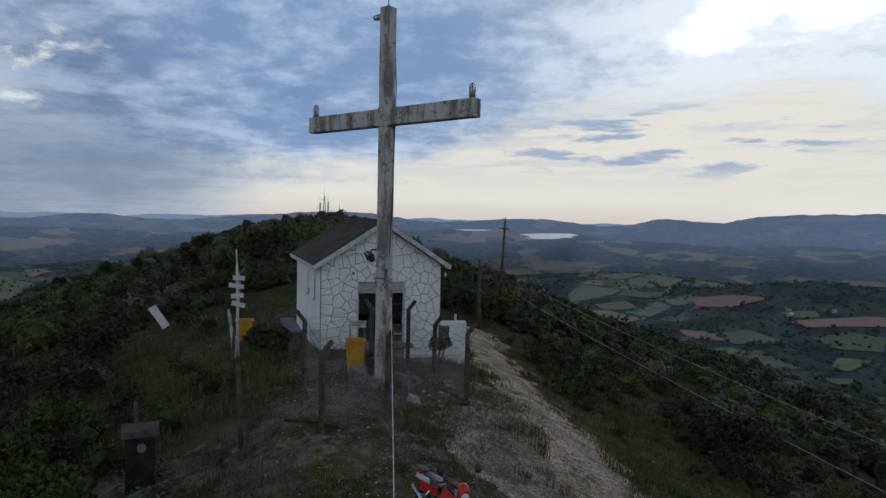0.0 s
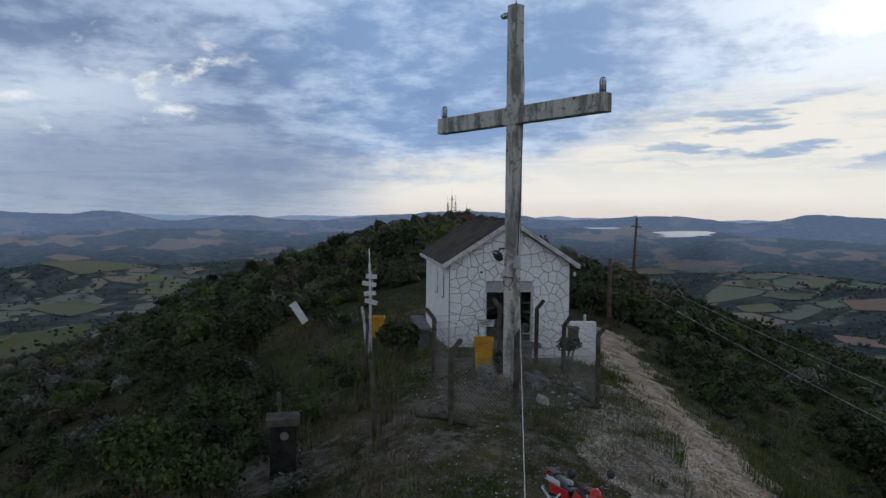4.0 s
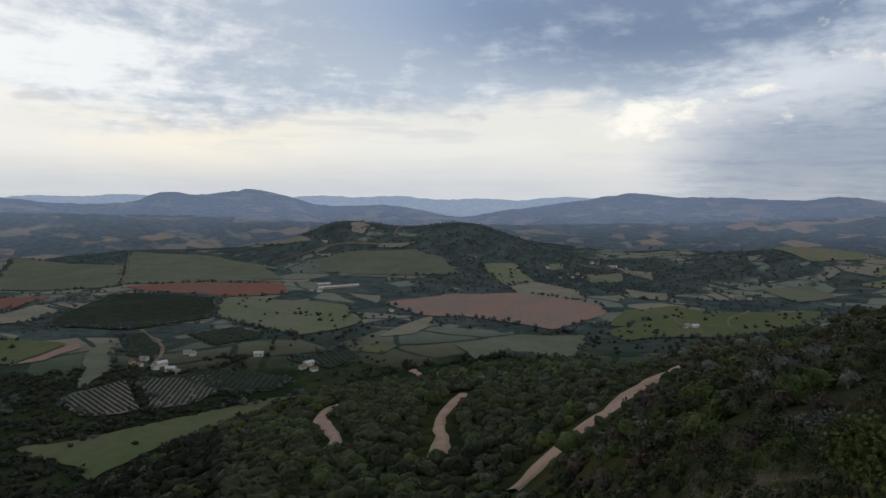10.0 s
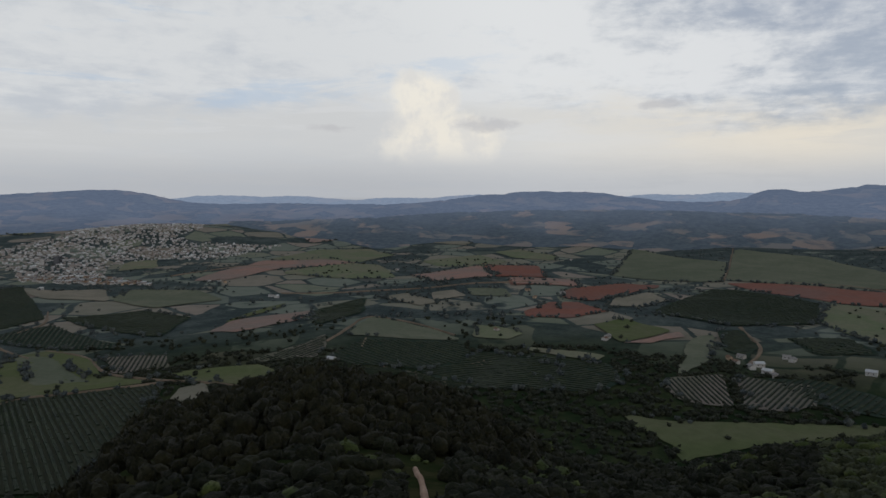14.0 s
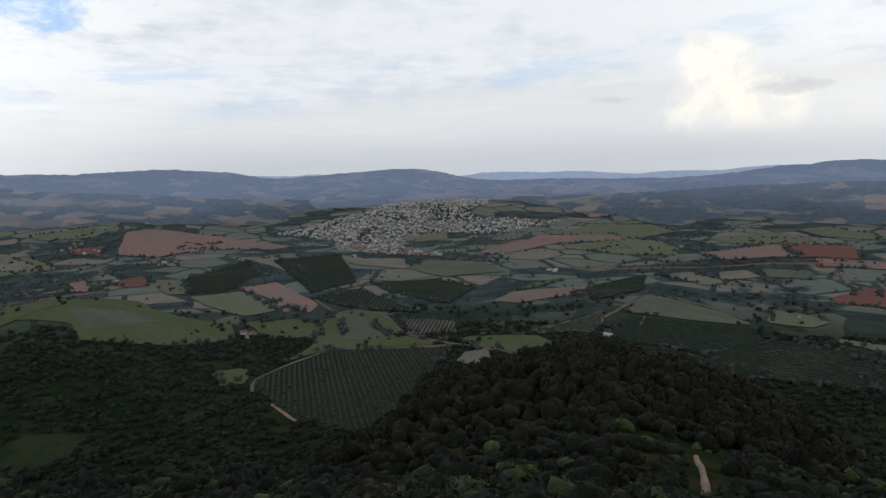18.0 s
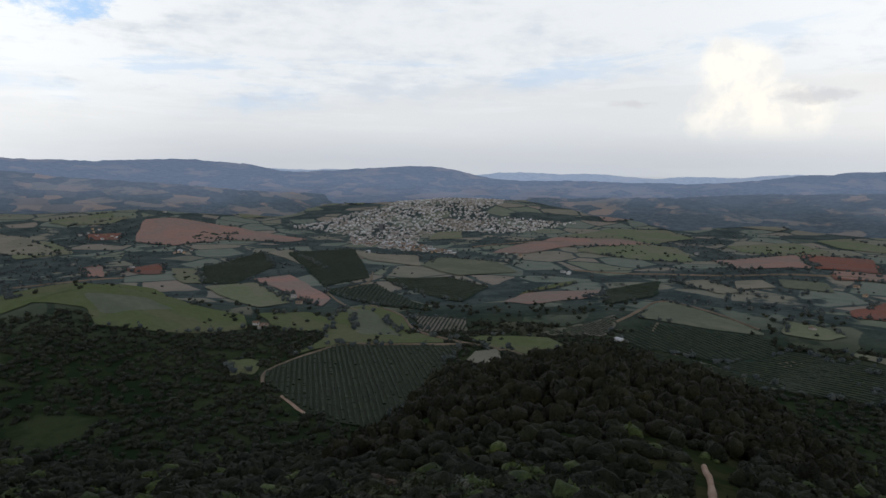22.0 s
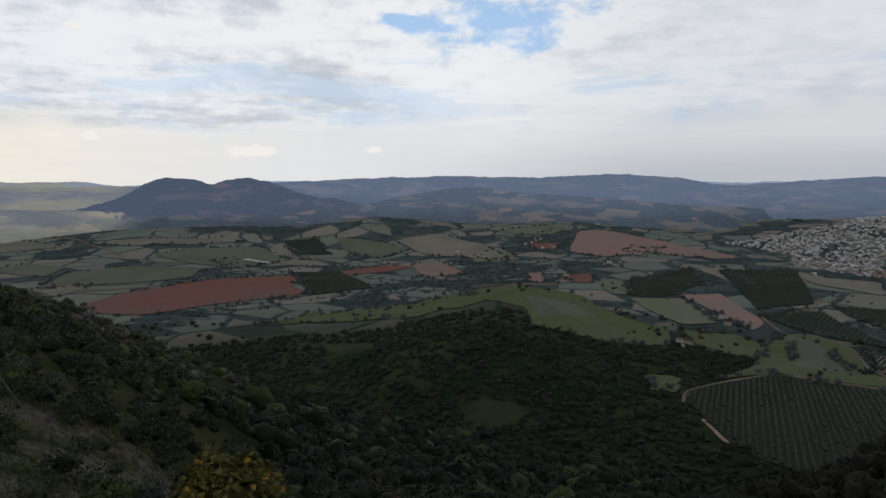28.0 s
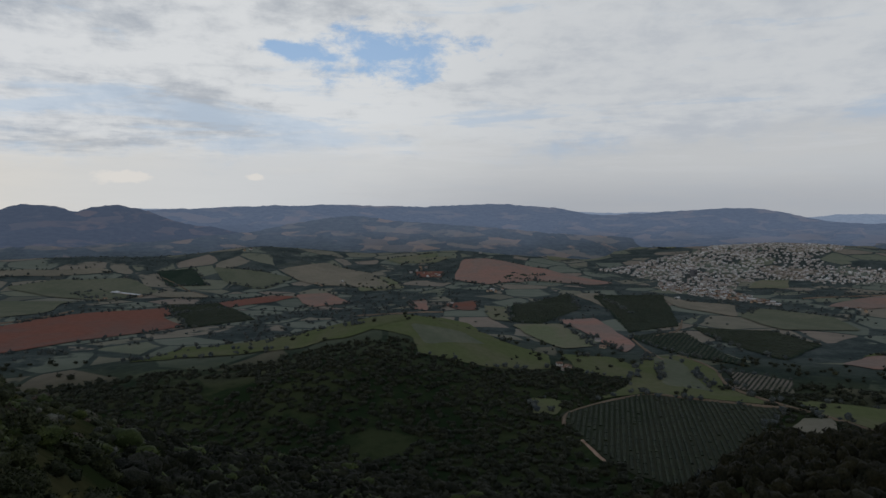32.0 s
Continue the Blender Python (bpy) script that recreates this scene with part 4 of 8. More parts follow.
TRACKS.append((5, [(-336, -694),(-332, -658),(-330, -626)]))
TRACKS.append((5, [(-336, -746),(-360, -796),(-428, -828),(-518, -856),(-574, -802),(-644, -742)]))
TRACKS.append((5, [(-718, -1094),(-716, -982),(-652, -872),(-652, -766),(-666, -692),(-670, -608)]))
TRACKS.append((5, [(-942, -682),(-1008, -692),(-1200, -766),(-1164, -658),(-1086, -504)]))
TRACKS.append((5, [(-872, -526),(-442, -258)]))
TRACKS.append((5, [(-864, -466),(-796, -420)]))
TRACKS.append((5, [(-860, -418),(-792, -378)]))
TRACKS.append((5, [(-982, -626),(-932, -604)]))
TRACKS.append((5, [(-928, -396),(-958, -384)]))
TRACKS.append((5, [(-780, -1280),(-870, -1324),(-970, -1464)]))
TRACKS.append((5, [(-736, -1302),(-664, -1054)]))
TRACKS.append((7, [(-1450, -1192),(-1516, -968),(-1608, -792),(-1684, -638),(-1778, -516)]))
TRACKS.append((7, [(-202, -1734),(-340, -1766),(-424, -1702)]))
TRACKS.append((7, [(-2752, -1538),(-2944, -1482)]))
TRACKS.append((7, [(-1518, -1684),(-1965, -1670)]))
TRACKS.append((6, [(-1418, -48),(-1296, -18),(-1214, -6),(-1096, -24)]))
TRACKS.append((6, [(-2200, -124),(-2564, -128),(-3070, -142)]))
TRACKS.append((6, [(-2220, 64),(-2160, 234),(-2046, 326)]))
TRACKS.append((6, [(-936, -408),(-964, -392)]))
TRACKS.append((6, [(-2554, 362),(-2530, 600),(-2500, 772)]))
TRACKS.append((6, [(-2182, 1450),(-2062, 1584),(-1778, 1482)]))
TRACKS.append((6, [(-2584, 844),(-2724, 916),(-4230, 1614)]))
TRACKS.append((6, [(-3442, -406),(-3250, -128),(-3390, 198)]))
TRACKS.append((6, [(-1298, 1070),(-1192, 1042),(-1080, 958),(-1030, 964)]))
TRACKS.append((6, [(-1010, 1028),(-1110, 1122),(-1220, 1302)]))
TRACKS.append((6, [(404, -2646),(322, -2530),(214, -2284)]))
TRACKS.append((6, [(1842, -3162),(1462, -2964),(934, -2414)]))
TRACKS.append((6, [(842, -1638),(664, -1712),(506, -1906)]))
TRACKS.append((6, [(612, 3374),(504, 2340),(632, 2112),(696, 2040)]))
FARMS = []
FARMS += [(-1118, -52),(-1096, -42),(-1142, -36),(-1076, -20),(-1096, -10),(-1060, 2),(-1042, 12),(-1172, 28),(-1154, 36),(-1092, 132),(-998, 184),(-1012, 196)]
FARMS += [(-982, 198),(-1850, 366),(-1830, 386),(-1916, 430),(-2208, 1010),(-2228, 1040),(-1496, 484),(-1058, 966),(-1044, 972),(-2008, 1296),(-1946, 1276),(-2034, 1354)]
FARMS += [(-1936, 1308),(-2200, 1530),(-2180, 1538),(-2110, 1556),(-2064, 1554),(-2062, 1584),(-2008, 1586),(-1932, 1568),(-1934, 1218),(-2122, 1282),(-1156, -252),(-1178, -252)]
FARMS += [(-2570, -696),(-3470, 494),(-2580, 568),(-2608, 562),(-2306, -954),(-1142, -446),(-4290, 1638),(-466, -1020),(-458, -1038),(-618, -1194),(-566, -2642),(-590, -2662)]
FARMS += [(-588, -2580),(-562, -2582),(-584, -2512),(-546, -2632),(-604, -2546),(-562, -2506),(-570, -2680),(-606, -2508),(-518, -2620),(-1508, -1474),(-1498, -1442),(-1476, -1482)]
FARMS += [(-1398, -1186),(-1392, -1162),(-692, -2114),(-730, -2124),(-670, -2096),(-882, -2868),(-856, -610),(-1640, -556),(-1576, -516),(-2022, -1158),(-488, -1872),(-1180, -1808)]
FARMS += [(-1664, -470),(504, -2146),(500, -2212),(-466, -1022),(-454, -1014),(-156, -2386),(-140, -2432),(-692, -2078),(-686, -2106),(124, -2912),(100, -2928),(832, -1740)]
FARMS += [(818, -1760),(780, -1712),(2098, -3112),(2078, -3040),(86, -118),(-644, -1268),(-230, -2430),(876, 1538),(890, 1530),(810, 1574),(666, 1998),(1168, 3352)]
FARMS += [(800, 1544),(-2192, 1520),(-2208, 1564),(-2134, 1558),(-2102, 1566),(-1998, 1328),(-1940, 1270),(-1980, 1354),(-1386, 1318),(-1400, 1426),(-1346, 1438),(-1046, 950)]

# ---- the valley: fields, tracks, lakes ----


def part(name, bm, mat, parent, label=""):
    me = bpy.data.meshes.new(name)
    bm.to_mesh(me)
    bm.free()
    me.materials.append(mat)
    ob = new(name, me)
    if parent:
        ob.parent = parent
    return tagged(ob, label)


def smooth_outline(points, step, wobble, seed):
    """A closed outline through the corners, slightly rounded and uneven."""
    p = np.array(points, float)
    for _ in range(2):
        q = np.roll(p, -1, 0)
        p = np.stack([0.93 * p + 0.07 * q, 0.07 * p + 0.93 * q], 1).reshape(-1, 2)
    out = []
    for a, b in zip(p, np.roll(p, -1, 0)):
        n = max(1, int(np.hypot(*(b - a)) / step))
        for k in range(n):
            out.append(a + (b - a) * k / n)
    out = np.array(out)
    out[:, 0] += wobble * waves(out[:, 0], out[:, 1], step * 3, seed, 2)
    out[:, 1] += wobble * waves(out[:, 1], out[:, 0], step * 3, seed + 1, 2)
    return out


def inside(points, x, y):
    p = np.array(points, float)
    hit = np.zeros(len(x), bool)
    for (ax, ay), (bx, by) in zip(p, np.roll(p, -1, 0)):
        cross = (ay > y) != (by > y)
        with np.errstate(divide="ignore", invalid="ignore"):
            hit ^= cross & (x < (bx - ax) * (y - ay) / (by - ay) + ax)
    return hit


def drape(bm, lift):
    co = np.array([v.co[:] for v in bm.verts])
    z = height(co[:, 0], co[:, 1]) + lift
    for v, h in zip(bm.verts, z):
        v.co.z = h


def patch_mesh(points, lift, seed, wobble=5.0):
    r = float(np.mean(np.hypot(*np.array(points, float).T)))
    cell = max(12.0, r / 75)
    outline = smooth_outline(points, cell, wobble, seed)
    bm = bmesh.new()
    loop = [bm.verts.new((x, y, 0)) for x, y in outline]
    edges = [bm.edges.new((a, b)) for a, b in zip(loop, loop[1:] + loop[:1])]
    bmesh.ops.triangle_fill(bm, use_beauty=True, use_dissolve=False, edges=edges)
    for _ in range(5):
        long = [e for e in bm.edges if e.calc_length() > cell * 1.7]
        if not long:
            break
        bmesh.ops.subdivide_edges(bm, edges=long, cuts=1, use_grid_fill=True)
        bmesh.ops.triangulate(bm, faces=[f for f in bm.faces if len(f.verts) > 3])
    drape(bm, lift)
    for f in bm.faces:
        f.smooth = True
        if f.normal.z < 0:
            f.normal_flip()
    bmesh.ops.recalc_face_normals(bm, faces=bm.faces)
    if sum(f.normal.z for f in bm.faces) < 0:
        bmesh.ops.reverse_faces(bm, faces=bm.faces)
    return bm


def crop_rows(points, turn, gap, wide, tall, name, label, parent):
    """Hedge-like crop rows across a field, as ridges that follow the ground."""
    p = np.array(points, float)
    c, s = math.cos(radians(turn)), math.sin(radians(turn))
    mid = p.mean(0)
    reach = np.hypot(*(p - mid).T).max()
    verts, faces = [], []
    for k in np.arange(-reach, reach, gap):
        t = np.arange(-reach, reach, 9.0)
        x, y = mid[0] + c * t - s * k, mid[1] + s * t + c * k
        ok = inside(p, x, y)
        z = height(x, y) + 0.8
        for i in range(len(t) - 1):
            if not (ok[i] and ok[i + 1]) or random.random() < 0.03:
                continue
            b = len(verts)
            for j in (i, i + 1):
                h, w = tall * random.uniform(0.8, 1.15), wide * random.uniform(0.8, 1.1)
                verts += [(x[j] + s * w, y[j] - c * w, z[j]), (x[j] + s * w * 0.6, y[j] - c * w * 0.6, z[j] + h), (x[j] - s * w * 0.6, y[j] + c * w * 0.6, z[j] + h), (x[j] - s * w, y[j] + c * w, z[j])]
            faces += [(b, b + 4, b + 5, b + 1), (b + 1, b + 5, b + 6, b + 2), (b + 2, b + 6, b + 7, b + 3), (b, b + 1, b + 2, b + 3), (b + 7, b + 6, b + 5, b + 4)]
    if not verts:
        return None
    ob = new(name, mesh_of(name, verts, faces, M_ROW, False))
    ob.parent = parent
    return tagged(ob, label, kind="stuff")


def build_fields():
    for i, (kind, corners) in enumerate(FIELDS):
        r = float(np.mean(np.hypot(*np.array(corners, float).T)))
        if kind == "WATER":
            ob = part("lake", patch_mesh(corners, 3.0, i), M_WATER, None)
            low = min(v.co.z for v in ob.data.vertices) + 2.0
            for v in ob.data.vertices:
                v.co.z = max(v.co.z, low)
            tagged(ob, "still pale lake lying between far hills", "lake", kind="structure")
            continue
        if corners[0][0] > 300 and corners[0][1] > 0:   # duller kinds on the western side, haze put in as crop colour
            kind = {"OLIVE": "GREY", "MEADOW": "GREY", "TAN": "OLIVE", "COFFEE": "GREY"}.get(kind, kind)
        if kind == "MEADOW" and r > 1700:      # olive swapped in for green further out, in place of haze
            kind = "OLIVE"
        mat, label = SOILS[kind]
        ob = part("field", patch_mesh(corners, 0.9 + r / 2600 + 0.13 * (i % 5), i), mat, None)
        tagged(ob, label, "field", "fields in the valley")
        if kind == "VINES":
            crop_rows(corners, 62, 6.6, 2.5, 2.1, "crop_rows", "dark green rows of coffee bushes", ob)
        elif kind == "ORCHARD":
            crop_rows(corners, (20 + 37 * i) % 180, 6.8, 1.7, 2.2, "crop_rows", "rows of young orchard trees", ob)
        elif kind == "COFFEE" and r < 2000:
            crop_rows(corners, (50 + 23 * i) % 180, 9, 3.0, 2.2, "crop_rows", "dense dark coffee rows", ob)


def strip(points, width, lift, step, seed=0.0, rough=0.0):
    """A ribbon along a smooth line on the ground."""
    p = np.array(points, float)
    for _ in range(3):
        q = p[1:]
        m = np.stack([0.75 * p[:-1] + 0.25 * q, 0.25 * p[:-1] + 0.75 * q], 1).reshape(-1, 2)
        p = np.vstack([p[:1], m, p[-1:]])
    out = []
    for a, b in zip(p[:-1], p[1:]):
        n = max(1, int(np.hypot(*(b - a)) / step))
        out += [a + (b - a) * k / n for k in range(n)]
    p = np.array(out + [p[-1]])
    d = np.gradient(p, axis=0)
    d /= np.hypot(*d.T)[:, None] + 1e-9
    side = np.stack([-d[:, 1], d[:, 0]], 1)
    cols = np.linspace(-0.5, 0.5, 7)
    grow = 1 + rough * waves(p[:, 0], p[:, 1], step * 4, seed, 2)
    wander = rough * 0.35 * width * waves(p[:, 0] + 70.0, p[:, 1], step * 2.5, seed + 9, 2)
    across = cols * width * grow[:, None] + wander[:, None]
    x = p[:, 0:1] + side[:, 0:1] * across
    y = p[:, 1:2] + side[:, 1:2] * across
    z = height(x, y) + lift * (1 - 1.2 * np.abs(cols * 2) ** 4)
    verts = np.stack([x, y, z], -1).reshape(-1, 3)
    return verts, sheet_faces(len(p), 7, False)[:, ::-1]


def build_tracks():
    for i, (w, points) in enumerate(TRACKS):
        r = float(np.mean(np.hypot(*np.array(points, float).T)))
        side = math.degrees(math.atan2(-points[0][0], points[0][1]))
        rough = 0.55 if 40 < side < 66 and r < 600 else 0.3
        v, f = strip(points, w * (2.0 if rough > 0.5 else 1.15 if r > 900 else 1.1 if r > 200 else 0.5), 1.6 + r / 1400 if r > 900 else 1.0, max(6.0, r / 120), i, rough)
        ob = new("track", mesh_of("track", v, f, M_TRACK_FAR if r > 900 else M_TRACK))
        tagged(ob, "pale dirt farm track across the slope" if r < 900 else "narrow unpaved farm track between fields", "road", kind="structure")


build_fields()
build_tracks()

# ---- crowns and scattering ----


def crown(seed, cards, size, flat=1.0, core=0.72, top=0.0, single=False, rings=1):
    """Leaf cards round a dark core, for a crown of radius 1 standing on z = 0."""
    rng = np.random.default_rng(seed)
    bm = bmesh.new()
    bmesh.ops.create_icosphere(bm, subdivisions=rings, radius=core)
    cv = np.array([v.co[:] for v in bm.verts])
    cf = np.array([[v.index for v in f.verts] for f in bm.faces])
    bm.free()
    cf = cf[cv[cf].mean(1)[:, 2] > -0.5 * core]
    lobes = rng.normal(size=(11, 3))
    lobes[:, 2] = np.abs(lobes[:, 2])
    lobes /= np.linalg.norm(lobes, axis=1)[:, None]

    def bulge(d):
        return 0.58 + 0.50 * np.clip((d @ lobes.T).max(1), 0, 1) ** 5 * (0.7 + 0.3 * np.sin(seed + 3.0 * d[:, 0])) + 0.07 * np.sin(d[:, 0] * 9 + d[:, 2] * 7 + seed)

    cv = cv * (bulge(cv / core) * rng.uniform(0.84 if rings > 1 else 0.86, 1.06 if rings > 1 else 1.0, len(cv)))[:, None]
    d = rng.normal(size=(cards, 3))
    d[:, 2] = np.where(d[:, 2] < -0.4, -d[:, 2], d[:, 2])
    d /= np.linalg.norm(d, axis=1)[:, None]
    at = d * (bulge(d) * rng.uniform(0.72, 1.06, cards))[:, None]
    a = np.cross(d, rng.normal(size=(cards, 3)))
    a /= np.linalg.norm(a, axis=1)[:, None]
    tilt = d * rng.uniform(0.2, 1.1, (cards, 1)) + np.cross(d, a) * rng.uniform(0.3, 1, (cards, 1))
    tilt /= np.linalg.norm(tilt, axis=1)[:, None]
    s = size * rng.uniform(0.6, 1.35, (cards, 1))
    quad = np.stack([at - a * s * 0.55, at + tilt * s * 0.5 - a * s * 0.12 , at + a * s * 0.55 + tilt * s * 0.25, at - tilt * s * 0.62], 1).reshape(-1, 3)
    k = np.arange(cards) * 4 + len(cv)
    qf = np.concatenate([np.stack([k, k + 3, k + 2], 1), np.stack([k, k + 2, k + 1], 1)])
    if single:
        quad = np.stack([at - a * s * 0.36, at + a * s * 0.36, at + tilt * s * 0.95], 1).reshape(-1, 3)
        k = np.arange(cards) * 3 + len(cv)
        qf = np.stack([k, k + 1, k + 2], 1)
    v = np.vstack([cv, quad])
    v[:, 2] = v[:, 2] * flat + flat * 0.72 + top
    return v, np.vstack([cf, qf])


def scatter(name, label, category, protos, x, y, size, mat, sink=0.1, tall=None, parent=None, smooth=True):
    """Many crowns joined into one object, too many to count."""
    rng = np.random.default_rng(len(x) + 7)
    z = height(x, y) - sink * size
    tall = np.ones(len(x)) if tall is None else tall
    pick = rng.integers(0, len(protos), len(x))
    allv, allf, base = [], [], 0
    for k, (pv, pf) in enumerate(protos):
        ids = np.where(pick == k)[0]
        if not len(ids):
            continue
        a = rng.uniform(0, 2 * np.pi, len(ids))
        c, s = np.cos(a)[:, None], np.sin(a)[:, None]
        sx = size[ids][:, None]
        vx = (pv[None, :, 0] * c - pv[None, :, 1] * s) * sx + x[ids][:, None]
        vy = (pv[None, :, 0] * s + pv[None, :, 1] * c) * sx + y[ids][:, None]
        vz = pv[None, :, 2] * sx * tall[ids][:, None] + z[ids][:, None]
        allv.append(np.stack([vx, vy, vz], -1).reshape(-1, 3))
        allf.append((pf[None] + (np.arange(len(ids)) * len(pv))[:, None, None] + base).reshape(-1, 3))
        base += len(ids) * len(pv)
    ob = new(name, mesh_of(name, np.vstack(allv), np.vstack(allf), mat, smooth))
    if parent:
        ob.parent = parent
    return tagged(ob, label, category, kind="stuff")


def sprinkle(seed, count, r0, r1, az0=-41, az1=226, power=2.0):
    rng = np.random.default_rng(seed)
    u = rng.uniform(0, 1, count)
    r = (r0**power + u * (r1**power - r0**power)) ** (1 / power)
    a = np.radians(rng.uniform(az0, az1, count))
    return -np.sin(a) * r, np.cos(a) * r, r, rng


def in_fields(x, y, kinds):
    hit = np.zeros(len(x), bool)
    for kind, corners in FIELDS:
        if kind in kinds:
            hit |= inside(corners, x, y)
    return hit


def off_tracks(x, y, gap):
    ok = np.ones(len(x), bool)
    for w, points in TRACKS:
        p = np.array(points, float)
        for a, b in zip(p[:-1], p[1:]):
            d = b - a
            t = np.clip(((x - a[0]) * d[0] + (y - a[1]) * d[1]) / (d @ d + 1e-9), 0, 1)
            ok &= np.hypot(x - a[0] - t * d[0], y - a[1] - t * d[1]) > gap + w / 2
    return ok


ALL_KINDS = ("RED", "BROWN", "TAN", "OLIVE", "MEADOW", "GREY", "COFFEE", "ORCHARD", "VINES", "WATER")
TOWN = [(-1305, -2615), (-1475, -2680), (-1705, -2765), (-1925, -2810), (-2185, -3020), (-2320, -2940), (-2415, -2675), (-2875, -2905), (-2345, -2385), (-2135, -2325), (-2135, -2215), (-2415, -1985),
        (-2200, -1930), (-1970, -1910), (-1880, -1980), (-1830, -2100), (-1680, -2170), (-1525, -2005), (-1360, -1585), (-1320, -1800), (-1250, -2005), (-1425, -2325), (-1385, -2520)]
FAR_CROWNS = [crown(40 + k, 10, 0.55, 0.85, 1.12, 0.0, True) for k in range(8)]
MID_CROWNS = [crown(60 + k, 22, 0.34, 0.85, 1.05, 0.0, True, 2) for k in range(10)]


def build_valley_trees():
    x, y, r, rng = sprinkle(21, 60000, 620, 3500, power=1.25)
    free = ~in_fields(x, y, ALL_KINDS) & ~inside(TOWN, x, y) & off_tracks(x, y, 6)
    keep = free & (land_cover(x, y) > rng.uniform(0.12, 0.95, len(x)))
    x, y, r = x[keep], y[keep], r[keep]
    x, y, r = x[:12500], y[:12500], r[:12500]
    size = rng.uniform(2.6, 6.2, len(x)) * np.interp(r, [1500, 2600, 3200], [1.1, 0.95, 0.55])
    tall = rng.uniform(0.8, 1.3, len(x))
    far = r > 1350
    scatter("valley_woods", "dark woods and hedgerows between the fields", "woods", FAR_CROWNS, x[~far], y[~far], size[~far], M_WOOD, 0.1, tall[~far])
    scatter("far_woods", "hazy blue-green woods and hedges far down the valley", "woods", FAR_CROWNS, x[far], y[far], size[far], M_WOOD_FAR, 0.1, tall[far])
    # close forest on the lower slopes
    x, y, r, rng = sprinkle(27, 24000, 470, 1120)
    az = np.degrees(np.arctan2(-x, y)) % 360
    keep = ~in_fields(x, y, ALL_KINDS) & off_tracks(x, y, 5) & (az > 84) & (az < 205) & (waves(x, y, 170, 61.0, 2) > -0.75)
    scatter("slope_forest", "close dark forest on the lower slopes", "woods", FAR_CROWNS, x[keep], y[keep], rng.uniform(3.2, 7.0, keep.sum()), M_WOOD, 0.38, rng.uniform(0.7, 1.15, keep.sum()))
    # rows of trees along field edges
    ex, ey = [], []
    for kind, corners in FIELDS:
        if kind == "WATER":
            continue
        p = np.array(corners, float)
        for a, b in zip(p, np.roll(p, -1, 0)):
            if rng.uniform() < 0.45:
                n = int(np.hypot(*(b - a)) / rng.uniform(9, 24))
                t = np.sort(rng.uniform(0, 1, n))[:, None]
                q = a + (b - a) * t + rng.normal(0, 5, (n, 2))
                ex.append(q[:, 0]), ey.append(q[:, 1])
    ex, ey = np.concatenate(ex), np.concatenate(ey)
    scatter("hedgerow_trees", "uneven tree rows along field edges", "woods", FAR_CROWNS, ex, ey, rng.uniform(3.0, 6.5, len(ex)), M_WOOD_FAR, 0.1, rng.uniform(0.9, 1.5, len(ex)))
    # single trees dotted over the pastures
    x, y, r, rng = sprinkle(31, 9000, 620, 2600)
    keep = in_fields(x, y, ("MEADOW", "OLIVE")) & (waves(x, y, 120, 37.0, 2) > 0.05)
    scatter("pasture_trees", "small round trees dotted over pasture", "woods", FAR_CROWNS, x[keep], y[keep], rng.uniform(3.0, 6.4, keep.sum()), M_WOOD, 0.1)


build_valley_trees()

# ---- town and farm buildings ----


def box_bm(w, d, h, z=0.0, bm=None, m=None):
    bm = bm or bmesh.new()
    got = bmesh.ops.create_cube(bm, size=1.0, matrix=(m or Matrix()) @ Matrix.Translation((0, 0, z + h / 2)) @ Matrix.Diagonal((w, d, h, 1)))
    return bm


def gable_bm(w, d, eave, rise, over=0.5, thick=0.35):
    """A pitched roof over a w by d plan, ridge along y."""
    bm = bmesh.new()
    hw, hd = w / 2 + over, d / 2 + over
    drop = rise * over / (w / 2)
    rows = []
    for y in (-hd, hd):
        rows.append([bm.verts.new(c) for c in ((-hw, y, eave - drop), (0, y, eave + rise), (hw, y, eave - drop), (hw, y, eave - drop - thick), (0, y, eave + rise - thick), (-hw, y, eave - drop - thick))])
    a, b = rows
    for i in range(6):
        j = (i + 1) % 6
        bm.faces.new((a[i], a[j], b[j], b[i]))
    for q in (a, b):
        bm.faces.new((q[0], q[1], q[4], q[5]))
        bm.faces.new((q[1], q[2], q[3], q[4]))
    bmesh.ops.recalc_face_normals(bm, faces=bm.faces)
    return bm


def gable_wall_bm(w, d, eave, rise):
    bm = bmesh.new()
    rows = [[bm.verts.new(c) for c in ((-w / 2, y, -2.5), (w / 2, y, -2.5), (w / 2, y, eave), (0, y, eave + rise - 0.2), (-w / 2, y, eave))] for y in (-d / 2, d / 2)]
    a, b = rows
    for i in range(5):
        j = (i + 1) % 5
        bm.faces.new((a[i], a[j], b[j], b[i]))
    bm.faces.new(a)
    bm.faces.new(b)
    bmesh.ops.recalc_face_normals(bm, faces=bm.faces)
    return bm


def house(w, d, eave, rise, wall, roof):
    top = new("house")
    part("wall", gable_wall_bm(w, d, eave, rise), wall, top)
    part("roof", gable_bm(w, d, eave, rise), roof, top)
    for side in (-1, 1):
        for y in (-d * 0.22, d * 0.22):
            part("window", box_bm(0.12, 1.6, 1.4, 1.2, m=Matrix.Translation((side * w / 2, y, 0))), M_GLASS_DARK, top)
    return top


M_WALL_2 = two_tone("ochre_house_wall", (0.50, 0.36, 0.24), (0.42, 0.33, 0.25), 0.02, 0.85, 0.5)
M_ROOF_2 = two_tone("grey_fibre_roof", (0.30, 0.28, 0.26), (0.24, 0.22, 0.21), 0.02, 0.85, 0.6)


